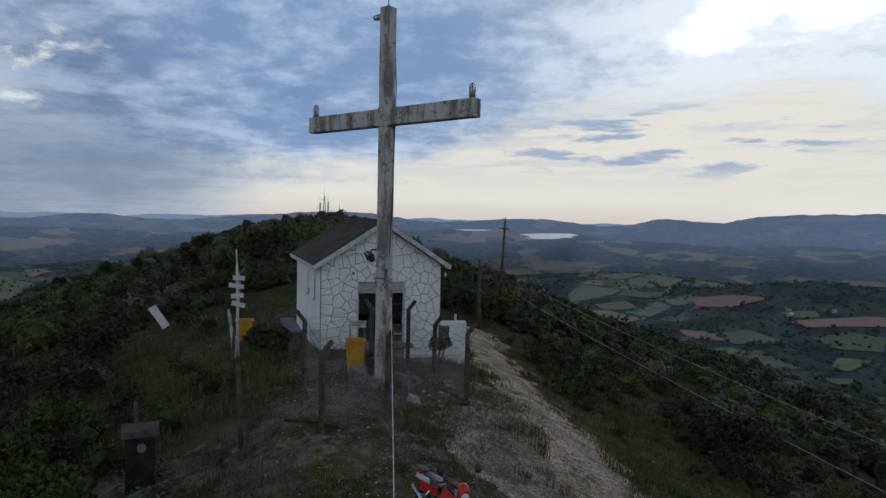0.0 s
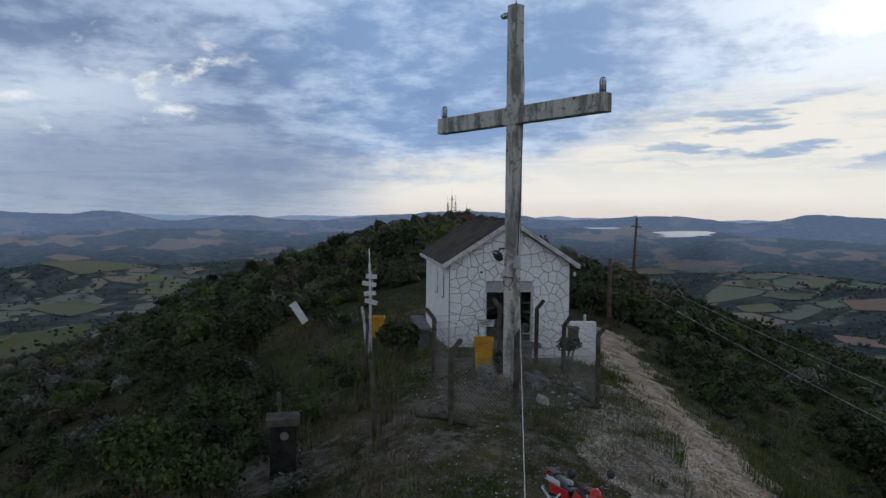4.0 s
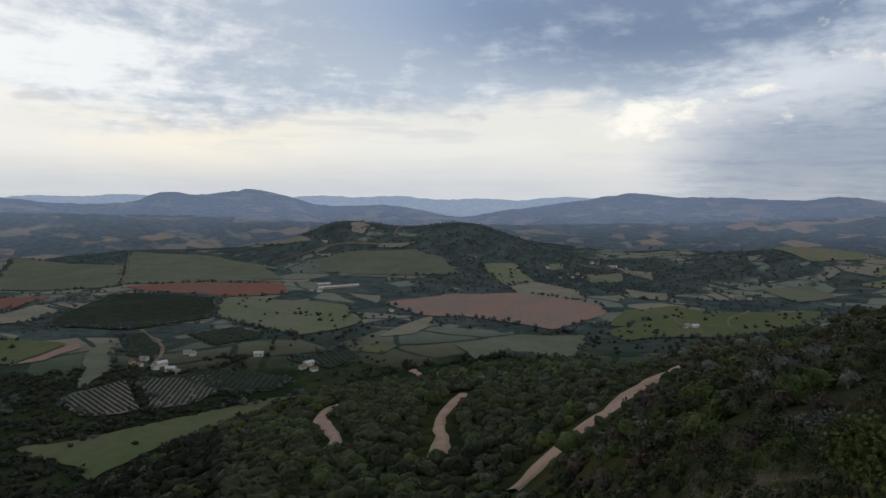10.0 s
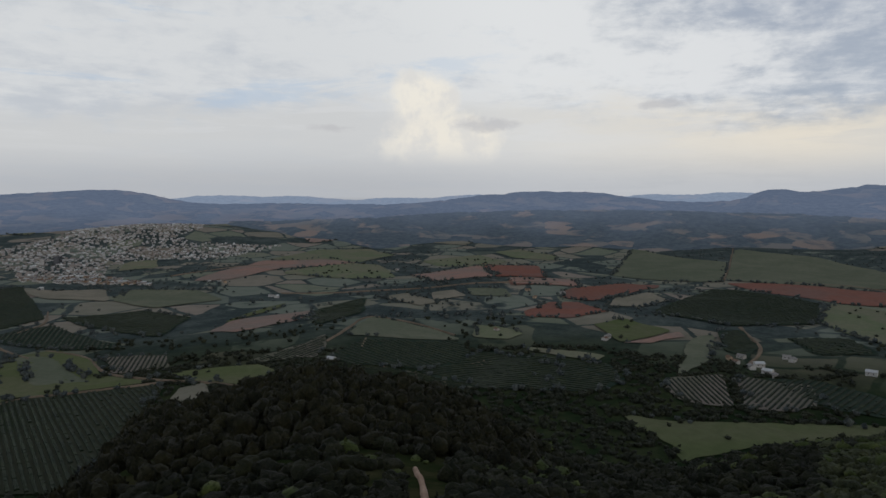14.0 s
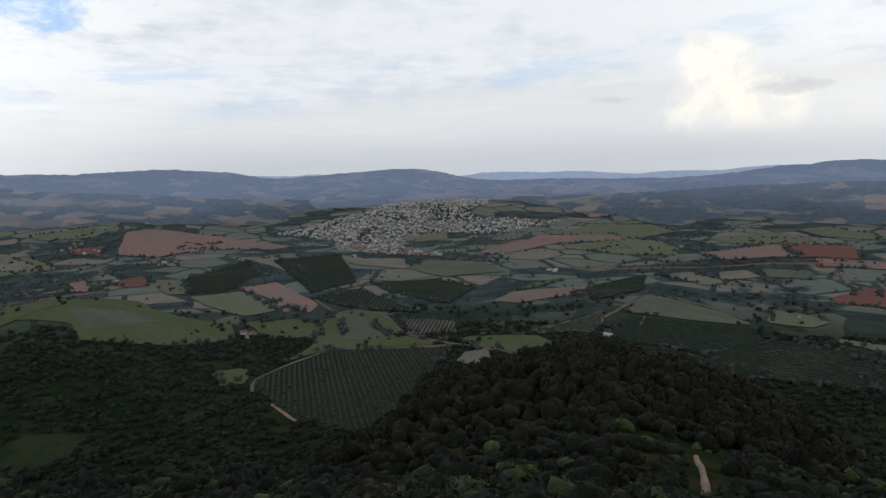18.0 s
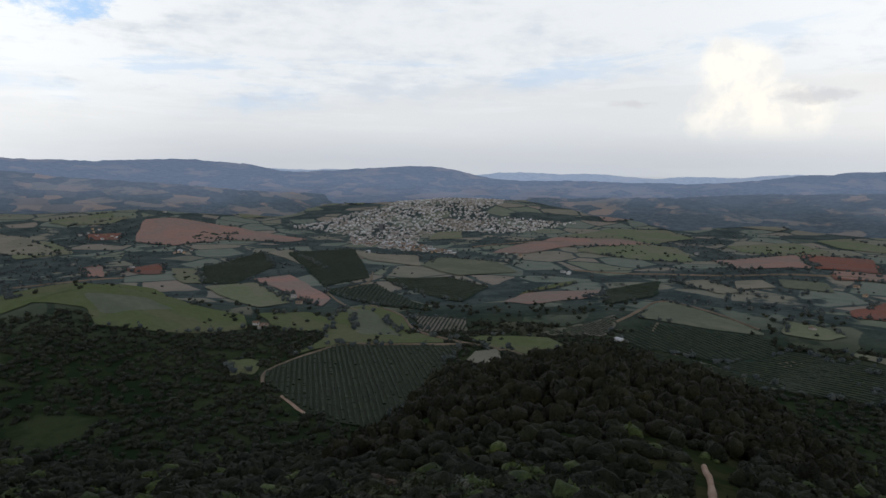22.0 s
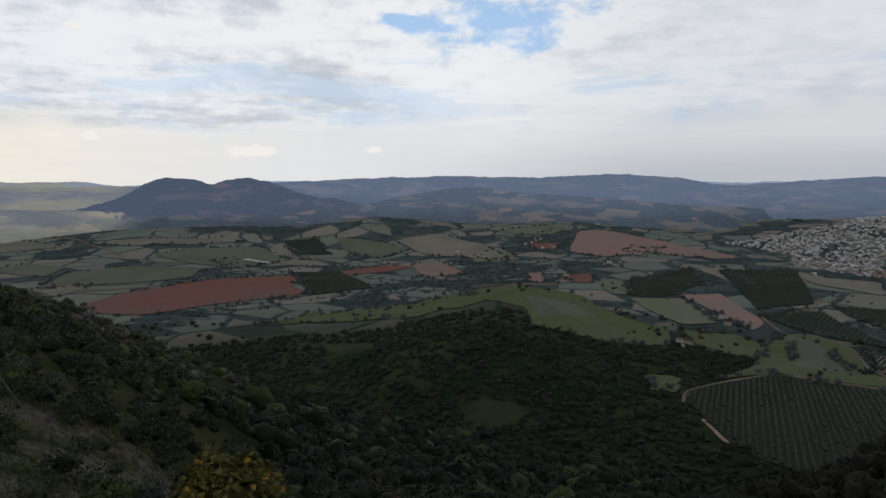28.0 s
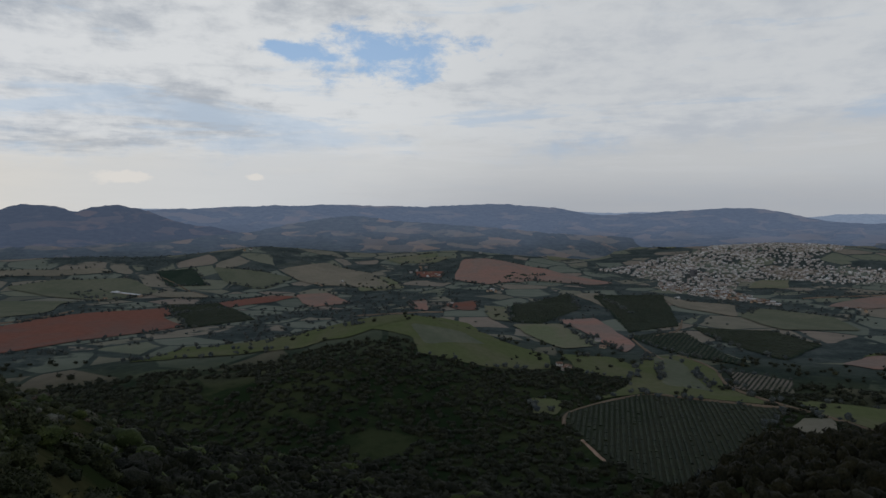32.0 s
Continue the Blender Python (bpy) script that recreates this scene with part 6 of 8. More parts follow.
def build_shrubs():
    shrub(13.0, 29.3, 4.0, 3.1, M_LEAF, "broad dark shrub with long drooping leaves", 0.17, 3000, 0.2, 2)
    shrub(-6.1, 24.1, 2.0, 1.7, M_LEAF, "dark rounded bush beside the fence", 0.13, 1100, 0.15, 3)
    shrub(-17.2, 33.6, 4.2, 3.0, M_LEAF, "leafy dark green bush next to a fallen sign", 0.16, 2200, 0.12, 5)
    shrub(-15.2, 27.6, 3.0, 2.0, M_LEAF, "dark leafy bush on the falling slope", 0.13, 1700, 0.1, 51)
    shrub(-12.4, 21.6, 2.6, 1.8, M_LEAF_LIGHT, "green leafy bush on the falling slope", 0.11, 1700, 0.1, 52)
    shrub(-23.0, 36.5, 4.0, 2.4, M_LEAF, "dark leafy bush on the falling slope", 0.16, 1500, 0.1, 53)
    shrub(-11.0, 18.4, 2.2, 1.5, M_LEAF, "dark leafy bush on the falling slope", 0.10, 1400, 0.1, 54)
    shrub(-9.4, 16.0, 1.9, 1.4, M_LEAF_LIGHT, "fresh green leafy shrub on the slope", 0.09, 1500, 0.1, 55)
    shrub(-11.7, 16.9, 2.7, 2.8, M_LEAF_LIGHT, "fresh green leafy shrub on the slope", 0.12, 2300, 0.15, 6)
    shrub(-8.3, 14.2, 2.5, 2.1, M_LEAF_LIGHT, "green willowy shrub on the slope", 0.10, 1800, 0.1, 7)
    shrub(-6.0, 13.6, 1.3, 0.8, M_LEAF_GREY, "thin grey shrub with bare twigs", 0.08, 700, 0.3, 8)
    shrub(-10.3, 13.7, 2.4, 1.7, M_LEAF_GOLD, "yellow-green bush on the slope edge", 0.10, 1300, 0.1, 9)
    shrub(-13.6, 19.5, 2.0, 1.6, M_LEAF, "dark bush on the steep flank", 0.11, 1100, 0.1, 10)
    shrub(3.4, 50.0, 4.2, 3.0, M_LEAF_LIGHT, "green leafy tree behind the chapel", 0.20, 1500, 0.2, 11)
    shrub(1.2, 47.5, 2.6, 2.4, M_LEAF, "dark bush behind the white wall", 0.18, 900, 0.2, 12)
    shrub(-0.1, 24.7, 1.15, 1.5, M_LEAF, "small clipped bush in front of the chapel", 0.08, 800, 0.45, 13)
    shrub(-2.2, 21.5, 0.7, 0.75, M_LEAF, "low dark bush beside a bin", 0.08, 400, 0.1, 14)
    shrub(3.3, -13.8, 3.2, 5.4, M_LEAF_GOLD, "small tree with yellow-tipped leaves", 0.13, 2400, 0.55, 15, "tree")
    shrub(7.3, -20.0, 1.8, 1.3, M_LEAF_GREY, "pale silvery shrub by the path", 0.09, 900, 0.1, 16)
    shrub(8.6, -22.5, 2.0, 1.5, M_LEAF_GREY, "pale silvery shrub by the path", 0.09, 900, 0.1, 17)
    shrub(7.9, -18.0, 1.8, 1.6, M_LEAF_LIGHT, "green bush under the stay wire", 0.10, 1000, 0.1, 18)
    shrub(4.6, 44.5, 1.0, 0.9, M_LEAF_GREY, "pale tussock beside a timber pole", 0.14, 300, 0.1, 19)
    shrub(-12.9, 37.0, 1.1, 1.0, M_LEAF_LIGHT, "bright green bush by the signpost", 0.12, 400, 0.2, 20)
    for k, (az, r, w, h) in enumerate(((19.4, 92, 2.6, 6.2), (20.6, 96, 2.2, 4.4), (15.6, 75, 2.4, 4.6), (13.5, 70, 2.6, 4.4), (24.4, 120, 2.6, 4.2), (29.6, 165, 3.2, 3.6), (33.5, 190, 3.4, 3.8), (26.6, 140, 3.0, 4.6), (15.0, 62, 2.6, 3.6), (18.0, 66, 2.4, 3.4))):
        x, y = plan(az, r)
        shrub(x, y, w, h, M_LEAF, "dark slender tree on the ridge", 0.30, 420, 0.3, 30 + k, "tree")
    # agave clump
    top = new("agave")
    top.matrix_basis = pose(-13.0, 37.8, ground_at(-13.0, 37.8) - 0.05)
    tagged(top, "clump of spiky blue-green agave", "agave")
    rng = random.Random(8)
    for k in range(34):
        a, e, long = rng.uniform(0, 6.28), rng.uniform(0.5, 1.35), rng.uniform(0.8, 1.4)
        ox, oy = rng.uniform(-1.0, 1.0), rng.uniform(-0.5, 0.5)
        bm = bmesh.new()
        rows = []
        for t, w in ((0, 0.05), (0.35, 0.075), (0.75, 0.045), (1.0, 0.004)):
            d, h = long * t * math.cos(e), long * t * math.sin(e) - 0.12 * t * t
            c, s = math.cos(a), math.sin(a)
            rows.append([bm.verts.new((ox + c * d - s * q, oy + s * d + c * q, h + abs(q) * 0.5)) for q in (-w, 0, w)])
        for p, q in zip(rows, rows[1:]):
            for i in range(2):
                bm.faces.new((p[i], p[i + 1], q[i + 1], q[i]))
        part("leaf", bm, M_AGAVE, top)


M_AGAVE = two_tone("agave_leaf", (0.10, 0.14, 0.11), (0.15, 0.19, 0.15), 3.0, 0.6, 20.0)

# ---- the hilltop: chapel, cross, fence and what stands about ----
M_PAINT = two_tone("white_painted_stone", (0.86, 0.86, 0.85), (0.78, 0.77, 0.75), 0.8, 0.85, 14.0, 0.01)
M_MORTAR = two_tone("grey_mortar_joint", (0.22, 0.20, 0.175), (0.36, 0.32, 0.27), 2.0, 0.95, 30.0, 0.01)
M_PLASTER = two_tone("whitewashed_plaster", (0.84, 0.84, 0.82), (0.74, 0.73, 0.70), 0.7, 0.9, 10.0, 0.006)
M_CONCRETE = None


def concrete_build(n, shader, place):
    streak = n.noise(n.vec("MULTIPLY", place, (1.0, 1.0, 0.22)), 2.2, 7.0, 0.68, 0.3)
    color = n.mix(n.ramp(streak, 0.44, 0.58), (0.46, 0.44, 0.40), (0.17, 0.16, 0.145))
    spots = n.ramp(n.noise(place, 5.0, 6.0, 0.72), 0.57, 0.63)
    color = n.mix(n.math("MULTIPLY", spots, 0.8), color, (0.045, 0.042, 0.038))
    pale = n.ramp(n.noise(place, 3.1, 4.0, 0.6), 0.58, 0.68)
    color = n.mix(n.math("MULTIPLY", pale, 0.6), color, (0.54, 0.52, 0.48))
    n.feed(shader.inputs["Base Color"], color)
    shader.inputs["Roughness"].default_value = 0.95
    bump(n, shader, n.noise(place, 14.0, 6.0, 0.7), 0.6, 0.02)


M_CONCRETE = material("weathered_concrete", concrete_build)
M_ROOF = two_tone("old_dark_roof_sheet", (0.050, 0.039, 0.033), (0.085, 0.068, 0.056), 1.1, 0.95, 12.0, 0.02)
M_TRIM = two_tone("chipped_white_trim", (0.66, 0.66, 0.64), (0.42, 0.41, 0.38), 2.5, 0.85, 20.0, 0.005)
# near-black colour stands in for the unlit inside behind windows and vent
M_DARK = two_tone("unlit_room", (0.02, 0.018, 0.016), (0.03, 0.027, 0.024), 1.0, 0.95)
M_SHUTTER = two_tone("galvanised_shutter", (0.50, 0.50, 0.50), (0.40, 0.40, 0.41), 2.0, 0.5, 20.0, 0.0, 0.5)
M_POST = two_tone("dark_weathered_post", (0.055, 0.045, 0.038), (0.11, 0.095, 0.08), 2.6, 0.95, 30.0, 0.01)
M_STEEL = two_tone("galvanised_wire", (0.17, 0.165, 0.16), (0.12, 0.11, 0.10), 6.0, 0.6, 40.0, 0.0, 0.7)
M_YELLOW = two_tone("yellow_bin_plastic", (0.62, 0.33, 0.012), (0.50, 0.25, 0.012), 2.0, 0.5, 18.0)
M_BENCH = two_tone("grey_cement_slab", (0.20, 0.20, 0.195), (0.13, 0.13, 0.125), 2.0, 0.9, 20.0, 0.005)
M_WHITE = two_tone("white_enamel", (0.72, 0.72, 0.71), (0.60, 0.60, 0.58), 3.0, 0.5, 20.0)
M_RUST = two_tone("rusty_steel", (0.16, 0.07, 0.035), (0.09, 0.05, 0.035), 5.0, 0.8, 30.0)
M_RED = two_tone("red_motorcycle_plastic", (0.52, 0.022, 0.018), (0.45, 0.02, 0.018), 4.0, 0.28, 30.0)
M_BLACK = two_tone("black_rubber", (0.014, 0.014, 0.015), (0.026, 0.026, 0.027), 5.0, 0.6, 40.0, 0.002)
M_SEAT = two_tone("dark_blue_black_vinyl", (0.016, 0.018, 0.028), (0.024, 0.027, 0.038), 6.0, 0.45, 60.0, 0.001)
M_CHROME = two_tone("bright_metal", (0.55, 0.55, 0.55), (0.45, 0.45, 0.46), 6.0, 0.25, 40.0, 0.0, 1.0)
M_LENS = two_tone("lamp_glass", (0.55, 0.57, 0.58), (0.6, 0.62, 0.62), 6.0, 0.12)
M_STONE = two_tone("pale_gravel", (0.26, 0.235, 0.20), (0.42, 0.39, 0.34), 9.0, 0.95, 40.0, 0.004)
M_ROCK = two_tone("mottled_grey_rock", (0.055, 0.052, 0.048), (0.20, 0.19, 0.175), 5.0, 0.95, 24.0, 0.02)
M_BRICKY = two_tone("reddish_broken_brick", (0.24, 0.09, 0.05), (0.15, 0.08, 0.055), 8.0, 0.95, 30.0, 0.01)
M_RUBBLE = two_tone("brown_rubble_stone", (0.10, 0.075, 0.06), (0.22, 0.18, 0.15), 7.0, 0.95, 26.0, 0.02)
M_DARK_CONCRETE = two_tone("dark_concrete", (0.014, 0.013, 0.012), (0.036, 0.032, 0.029), 3.0, 0.95, 20.0, 0.01)
M_WIRE = two_tone("pale_galvanised_wire", (0.34, 0.34, 0.33), (0.24, 0.23, 0.22), 6.0, 0.6, 40.0)
M_CORD = two_tone("white_plastic_cable", (0.72, 0.72, 0.70), (0.5, 0.49, 0.46), 6.0, 0.6)
M_TIMBER = two_tone("brown_pole_timber", (0.075, 0.055, 0.04), (0.12, 0.095, 0.075), 2.0, 0.95, 25.0, 0.01)


def thing(name, label, category, m, group=""):
    top = new(name)
    top.matrix_basis = m
    return tagged(top, label, category, group)


def bevelled(bm, width=0.02, cuts=1):
    bmesh.ops.bevel(bm, geom=list(bm.edges), offset=width, segments=cuts, affect="EDGES", profile=0.6)
    return bm


def box(w, d, h, x=0, y=0, z=0, turn=(0, 0, 0), bevel=0.0):
    bm = bmesh.new()
    bmesh.ops.create_cube(bm, size=1.0, matrix=Matrix.Diagonal((w, d, h, 1)))
    if bevel:
        bevelled(bm, bevel)
    bmesh.ops.transform(bm, matrix=pose(x, y, z, *turn), verts=bm.verts)
    return bm


def tube(points, radius, sides=8, taper=1.0, cap=True):
    """A round bar along a line of points."""
    bm = bmesh.new()
    pts = [Vector(p) for p in points]
    rings = []
    for i, p in enumerate(pts):
        way = (pts[min(i + 1, len(pts) - 1)] - pts[max(i - 1, 0)]).normalized()
        side = way.orthogonal().normalized() if i == 0 or abs(way.dot(last)) > 0.99 else (last - way * last.dot(way)).normalized()
        if i:
            side = (last - way * last.dot(way)).normalized() if (last - way * last.dot(way)).length > 1e-4 else side
        last = side
        up = way.cross(side)
        r = radius * (1 + (taper - 1) * i / max(1, len(pts) - 1))
        rings.append([bm.verts.new(p + (side * math.cos(a) + up * math.sin(a)) * r) for a in (2 * math.pi * k / sides for k in range(sides))])
    for a, b in zip(rings, rings[1:]):
        for k in range(sides):
            f = bm.faces.new((a[k], a[(k + 1) % sides], b[(k + 1) % sides], b[k]))
            f.smooth = True
    if cap:
        bm.faces.new(rings[0][::-1])
        bm.faces.new(rings[-1])
    return bm


def lathe(profile, sides=20, m=None):
    """A turned body from (radius, height) steps round z."""
    bm = bmesh.new()
    rings = [[bm.verts.new((max(r, 1e-4) * math.cos(a), max(r, 1e-4) * math.sin(a), z)) for a in (2 * math.pi * k / sides for k in range(sides))] for r, z in profile]
    for a, b in zip(rings, rings[1:]):
        for k in range(sides):
            bm.faces.new((a[k], a[(k + 1) % sides], b[(k + 1) % sides], b[k])).smooth = True
    bm.faces.new(rings[0][::-1])
    bm.faces.new(rings[-1])
    if m:
        bmesh.ops.transform(bm, matrix=m, verts=bm.verts)
    return bm


# ---- chapel ----
CH = pose(-4.63, 25.64, 0.78, 0, 0, 18)      # front left corner; x along the front, y to the back
CW, CD, EAVE, RISE = 4.80, 8.5, 3.12, 1.55
DOOR = (1.42, 3.32, 0.05, 2.44)


def clip(poly, a, b, c):
    """The part of a polygon where a x + b y <= c."""
    out = []
    for p, q in zip(poly, poly[1:] + poly[:1]):
        dp, dq = a * p[0] + b * p[1] - c, a * q[0] + b * q[1] - c
        if dp <= 0:
            out.append(p)
        if dp * dq < 0:
            t = dp / (dp - dq)
            out.append((p[0] + t * (q[0] - p[0]), p[1] + t * (q[1] - p[1])))
    return out


def crazy_paving(outline, count, seed, joint, hole=None):
    """Irregular stones that fill an outline, with a joint between them."""
    rng = random.Random(seed)
    xs, ys = [p[0] for p in outline], [p[1] for p in outline]
    seeds, tries = [], 0
    gap = math.sqrt((max(xs) - min(xs)) * (max(ys) - min(ys)) / count) * 0.62
    while len(seeds) < count and tries < 9000:
        tries += 1
        p = (rng.uniform(min(xs), max(xs)), rng.uniform(min(ys), max(ys)))
        if all((p[0] - q[0]) ** 2 + (p[1] - q[1]) ** 2 > (gap * rng.uniform(0.5, 1.35)) ** 2 for q in seeds):
            seeds.append(p)
    stones = []
    for p in seeds:
        cell = list(outline)
        for q in seeds:
            if q is p:
                continue
            dx, dy = q[0] - p[0], q[1] - p[1]
            d = math.hypot(dx, dy)
            if d < gap * 5 and cell:
                cell = clip(cell, dx / d, dy / d, (dx * (p[0] + q[0]) + dy * (p[1] + q[1])) / 2 / d - joint / 2)
        if hole and len(cell) > 2:
            x0, x1, y0, y1 = hole
            cx = sum(c[0] for c in cell) / len(cell)
            cy = sum(c[1] for c in cell) / len(cell)
            if cy < y1 + 0.1 and x0 - 0.3 < cx < x1 + 0.3:
                if cx < x0 + 0.12:
                    cell = clip(cell, 1, 0, x0)
                elif cx > x1 - 0.12:
                    cell = clip(cell, -1, 0, -x1)
                else:
                    cell = clip(cell, 0, -1, -y1)
            elif cy < y1 + 0.5 and x0 < cx < x1:
                cell = clip(cell, 0, -1, -y1)
            elif cy < y1:
                cell = clip(cell, 1, 0, x0) if cx < x0 else clip(cell, -1, 0, -x1)
        if len(cell) > 2:
            stones.append(cell)
    return stones


def stone_bm(cell, place, thick):
    """A flat stone with a chamfered edge; place maps wall coordinates and depth to 3D."""
    bm = bmesh.new()
    n = len(cell)
    cx, cy = sum(p[0] for p in cell) / n, sum(p[1] for p in cell) / n
    rings = []
    for k, t in ((1.0, 0.0), (1.0, thick * 0.7), (0.93, thick)):
        rings.append([bm.verts.new(place(cx + (x - cx) * k, cy + (y - cy) * k, t)) for x, y in cell])
    for a, b in zip(rings, rings[1:]):
        for i in range(n):
            bm.faces.new((a[i], a[(i + 1) % n], b[(i + 1) % n], b[i]))
    bm.faces.new(rings[-1])
    bmesh.ops.recalc_face_normals(bm, faces=bm.faces)
    return bm


def wall_with_holes(profile, holes, thick, place):
    """A wall slab: profile as (x, top) steps, with rectangular holes, built from columns."""
    bm = bmesh.new()
    cuts = sorted({p[0] for p in profile} | {v for h in holes for v in h[:2]})

    def top(x):
        for (x0, t0), (x1, t1) in zip(profile, profile[1:]):
            if x0 <= x <= x1:
                return t0 + (t1 - t0) * (x - x0) / (x1 - x0)
        return profile[-1][1]

    for a, b in zip(cuts, cuts[1:]):
        bands = [(-1.2, None)]
        for h in holes:
            if h[0] <= a and b <= h[1]:
                bands = [(-1.2, h[2]), (h[3], None)]
        for lo, hi in bands:
            ta, tb = (top(a), top(b)) if hi is None else (hi, hi)
            vs = [bm.verts.new(place(x, z, t)) for t in (0, thick) for x, z in ((a, lo), (b, lo), (b, tb), (a, ta))]
            for f in ((0, 1, 2, 3), (7, 6, 5, 4), (0, 4, 5, 1), (1, 5, 6, 2), (2, 6, 7, 3), (3, 7, 4, 0)):
                bm.faces.new([vs[i] for i in f])
    bmesh.ops.remove_doubles(bm, verts=bm.verts, dist=1e-4)
    bmesh.ops.recalc_face_normals(bm, faces=bm.faces)
    return bm


def build_chapel():
    top = thing("chapel", "small whitewashed stone chapel with a dark gable roof", "chapel", CH)
    gable = [(0, EAVE), (CW / 2, EAVE + RISE), (CW, EAVE)]
    front = part("front_wall", wall_with_holes(gable, [DOOR], 0.22, lambda x, z, t: (x, t, z)), M_MORTAR, top, "front wall of white stones with grey joints")
    back = part("back_wall", wall_with_holes(gable, [], 0.22, lambda x, z, t: (x, CD - t, z)), M_PLASTER, top)
    slits = [(1.5, 1.85, 1.65, 2.6), (3.6, 3.95, 1.65, 2.6)]
    left = part("side_wall", wall_with_holes([(0.22, EAVE), (CD - 0.22, EAVE)], slits, 0.22, lambda x, z, t: (t, x, z)), M_PLASTER, top, "whitewashed side wall with two narrow pointed windows")
    part("side_wall", wall_with_holes([(0.22, EAVE), (CD - 0.22, EAVE)], [], 0.22, lambda x, z, t: (CW - t, x, z)), M_PLASTER, top)
    part("floor", box(CW - 0.4, CD - 0.4, 0.1, CW / 2, CD / 2, -0.02), M_BENCH, top)
    # roof: two slabs with white fascia boards
    over, out = 0.34, 0.30
    pitch = math.degrees(math.atan2(RISE, CW / 2))
    run = math.hypot(CW / 2, RISE) + over
    for side in (-1, 1):
        mid = Vector((CW / 2 + side * (run / 2) * math.cos(radians(pitch)), CD / 2, EAVE + RISE - (run / 2) * math.sin(radians(pitch)) + 0.11))
        roof = part("roof", box(run, CD + 2 * out, 0.09, *mid, (0, side * pitch, 0), 0.015), M_ROOF, top)
        for k in range(13):
            y = -out + (CD + 2 * out) * (k + 0.5) / 13
            part("roof_sheet", box(run - 0.03, (CD + 2 * out) / 13 - 0.035, 0.03, mid[0] + side * 0.03, y, mid[2] + 0.062, (0, side * pitch, 0), 0.01), M_ROOF, roof)
        for y in (-out - 0.025, CD + out + 0.025):
            part("fascia", box(run + 0.02, 0.04, 0.17, mid[0], y, mid[2] - 0.03, (0, side * pitch, 0), 0.008), M_TRIM, top, "chipped white fascia board")
        part("eave_board", box(0.04, CD + 2 * out, 0.15, CW / 2 + side * (run * math.cos(radians(pitch)) + 0.02), CD / 2, EAVE + RISE - run * math.sin(radians(pitch)) + 0.08, (0, 0, 0), 0.008), M_TRIM, top)
    part("ridge_cap", tube([(CW / 2, -out, EAVE + RISE + 0.17), (CW / 2, CD + out, EAVE + RISE + 0.17)], 0.07), M_ROOF, top)
    # roller shutter, half dark doorway and frame
    x0, x1, z0, z1 = DOOR
    shutter = part("roller_shutter", box(x1 - x0, 0.08, 0.46, (x0 + x1) / 2, 0.12, z1 - 0.23), M_SHUTTER, top, "half-raised galvanised roller shutter")
    for k in range(5):
        part("slat", box(x1 - x0, 0.03, 0.075, (x0 + x1) / 2, 0.065, z1 - 0.05 - k * 0.09, (0, 0, 0), 0.012), M_SHUTTER, shutter)
    for x in (x0 + 0.03, x1 - 0.03):
        part("door_jamb", box(0.06, 0.16, z1 - z0, x, 0.09, (z0 + z1) / 2), M_TRIM, top)
    part("door_sill", box(x1 - x0 + 0.5, 0.6, 0.16, (x0 + x1) / 2, -0.2, -0.05, (0, 0, 0), 0.02), M_BENCH, top)
    part("inner_gate", box(0.035, 0.05, z1 - 0.5, x1 - 0.45, 0.15, (z1 - 0.5) / 2), M_POST, top)
    part("inner_gate", box(0.55, 0.03, 0.05, x1 - 0.30, 0.15, 1.55), M_POST, top)
    part("inner_gate", box(0.55, 0.03, 0.05, x1 - 0.30, 0.15, 0.35), M_TRIM, top)
    # windows in the side wall: frames with pointed heads
    for a, b, lo, hi in slits:
        win = part("window", box(0.05, b - a, hi - lo, 0.035, (a + b) / 2, (lo + hi) / 2), M_DARK, top, "narrow dark pointed window")
        for z in (lo + 0.3, lo + 0.6):
            part("glazing_bar", box(0.03, b - a, 0.03, 0.0, (a + b) / 2, z), M_TRIM, win)
        for s in (-1, 1):
            part("pointed_head", box(0.06, 0.30, 0.05, 0.03, (a + b) / 2 + s * 0.11, hi - 0.09, (s * -58, 0, 0)), M_PLASTER, win)
        part("window_sill", box(0.14, b - a + 0.12, 0.05, -0.01, (a + b) / 2, lo - 0.03), M_TRIM, win)
    # stones
    outline = [(0.03, -0.6), (CW - 0.03, -0.6), (CW - 0.03, EAVE), (CW / 2, EAVE + RISE - 0.06), (0.03, EAVE)]
    for cell in crazy_paving(outline, 165, 4, 0.026, DOOR):
        part("stone", stone_bm(cell, lambda x, z, t: (x, -t, z), 0.035), M_PAINT, front)
    outline = [(0.05, -0.4), (CD - 0.1, -0.4), (CD - 0.1, EAVE), (0.05, EAVE)]
    for cell in crazy_paving(outline, 150, 6, 0.022):
        c = (sum(p[0] for p in cell) / len(cell), sum(p[1] for p in cell) / len(cell))
        if any(a - 0.25 < c[0] < b + 0.25 and lo - 0.2 < c[1] < hi + 0.3 for a, b, lo, hi in slits):
            continue
        part("stone", stone_bm(cell, lambda x, z, t: (-t, x, z), 0.022), M_PAINT, left)
    # small things on the front: a vent hole and a bracket lamp by the eave
    part("vent", lathe([(0.05, 0), (0.05, 0.03)], 10, pose(1.25, -0.045, 2.78, 90)), M_DARK, top)
    lamp = part("wall_lamp", tube([(CW, 0.1, EAVE - 0.1), (CW + 0.18, 0.06, EAVE - 0.12), (CW + 0.2, 0.05, EAVE - 0.3)], 0.018), M_STEEL, top)
    part("bulb", lathe([(0.03, 0), (0.06, 0.06), (0.05, 0.14), (0.02, 0.2)], 12, pose(CW + 0.2, 0.05, EAVE - 0.52)), M_LENS, lamp)


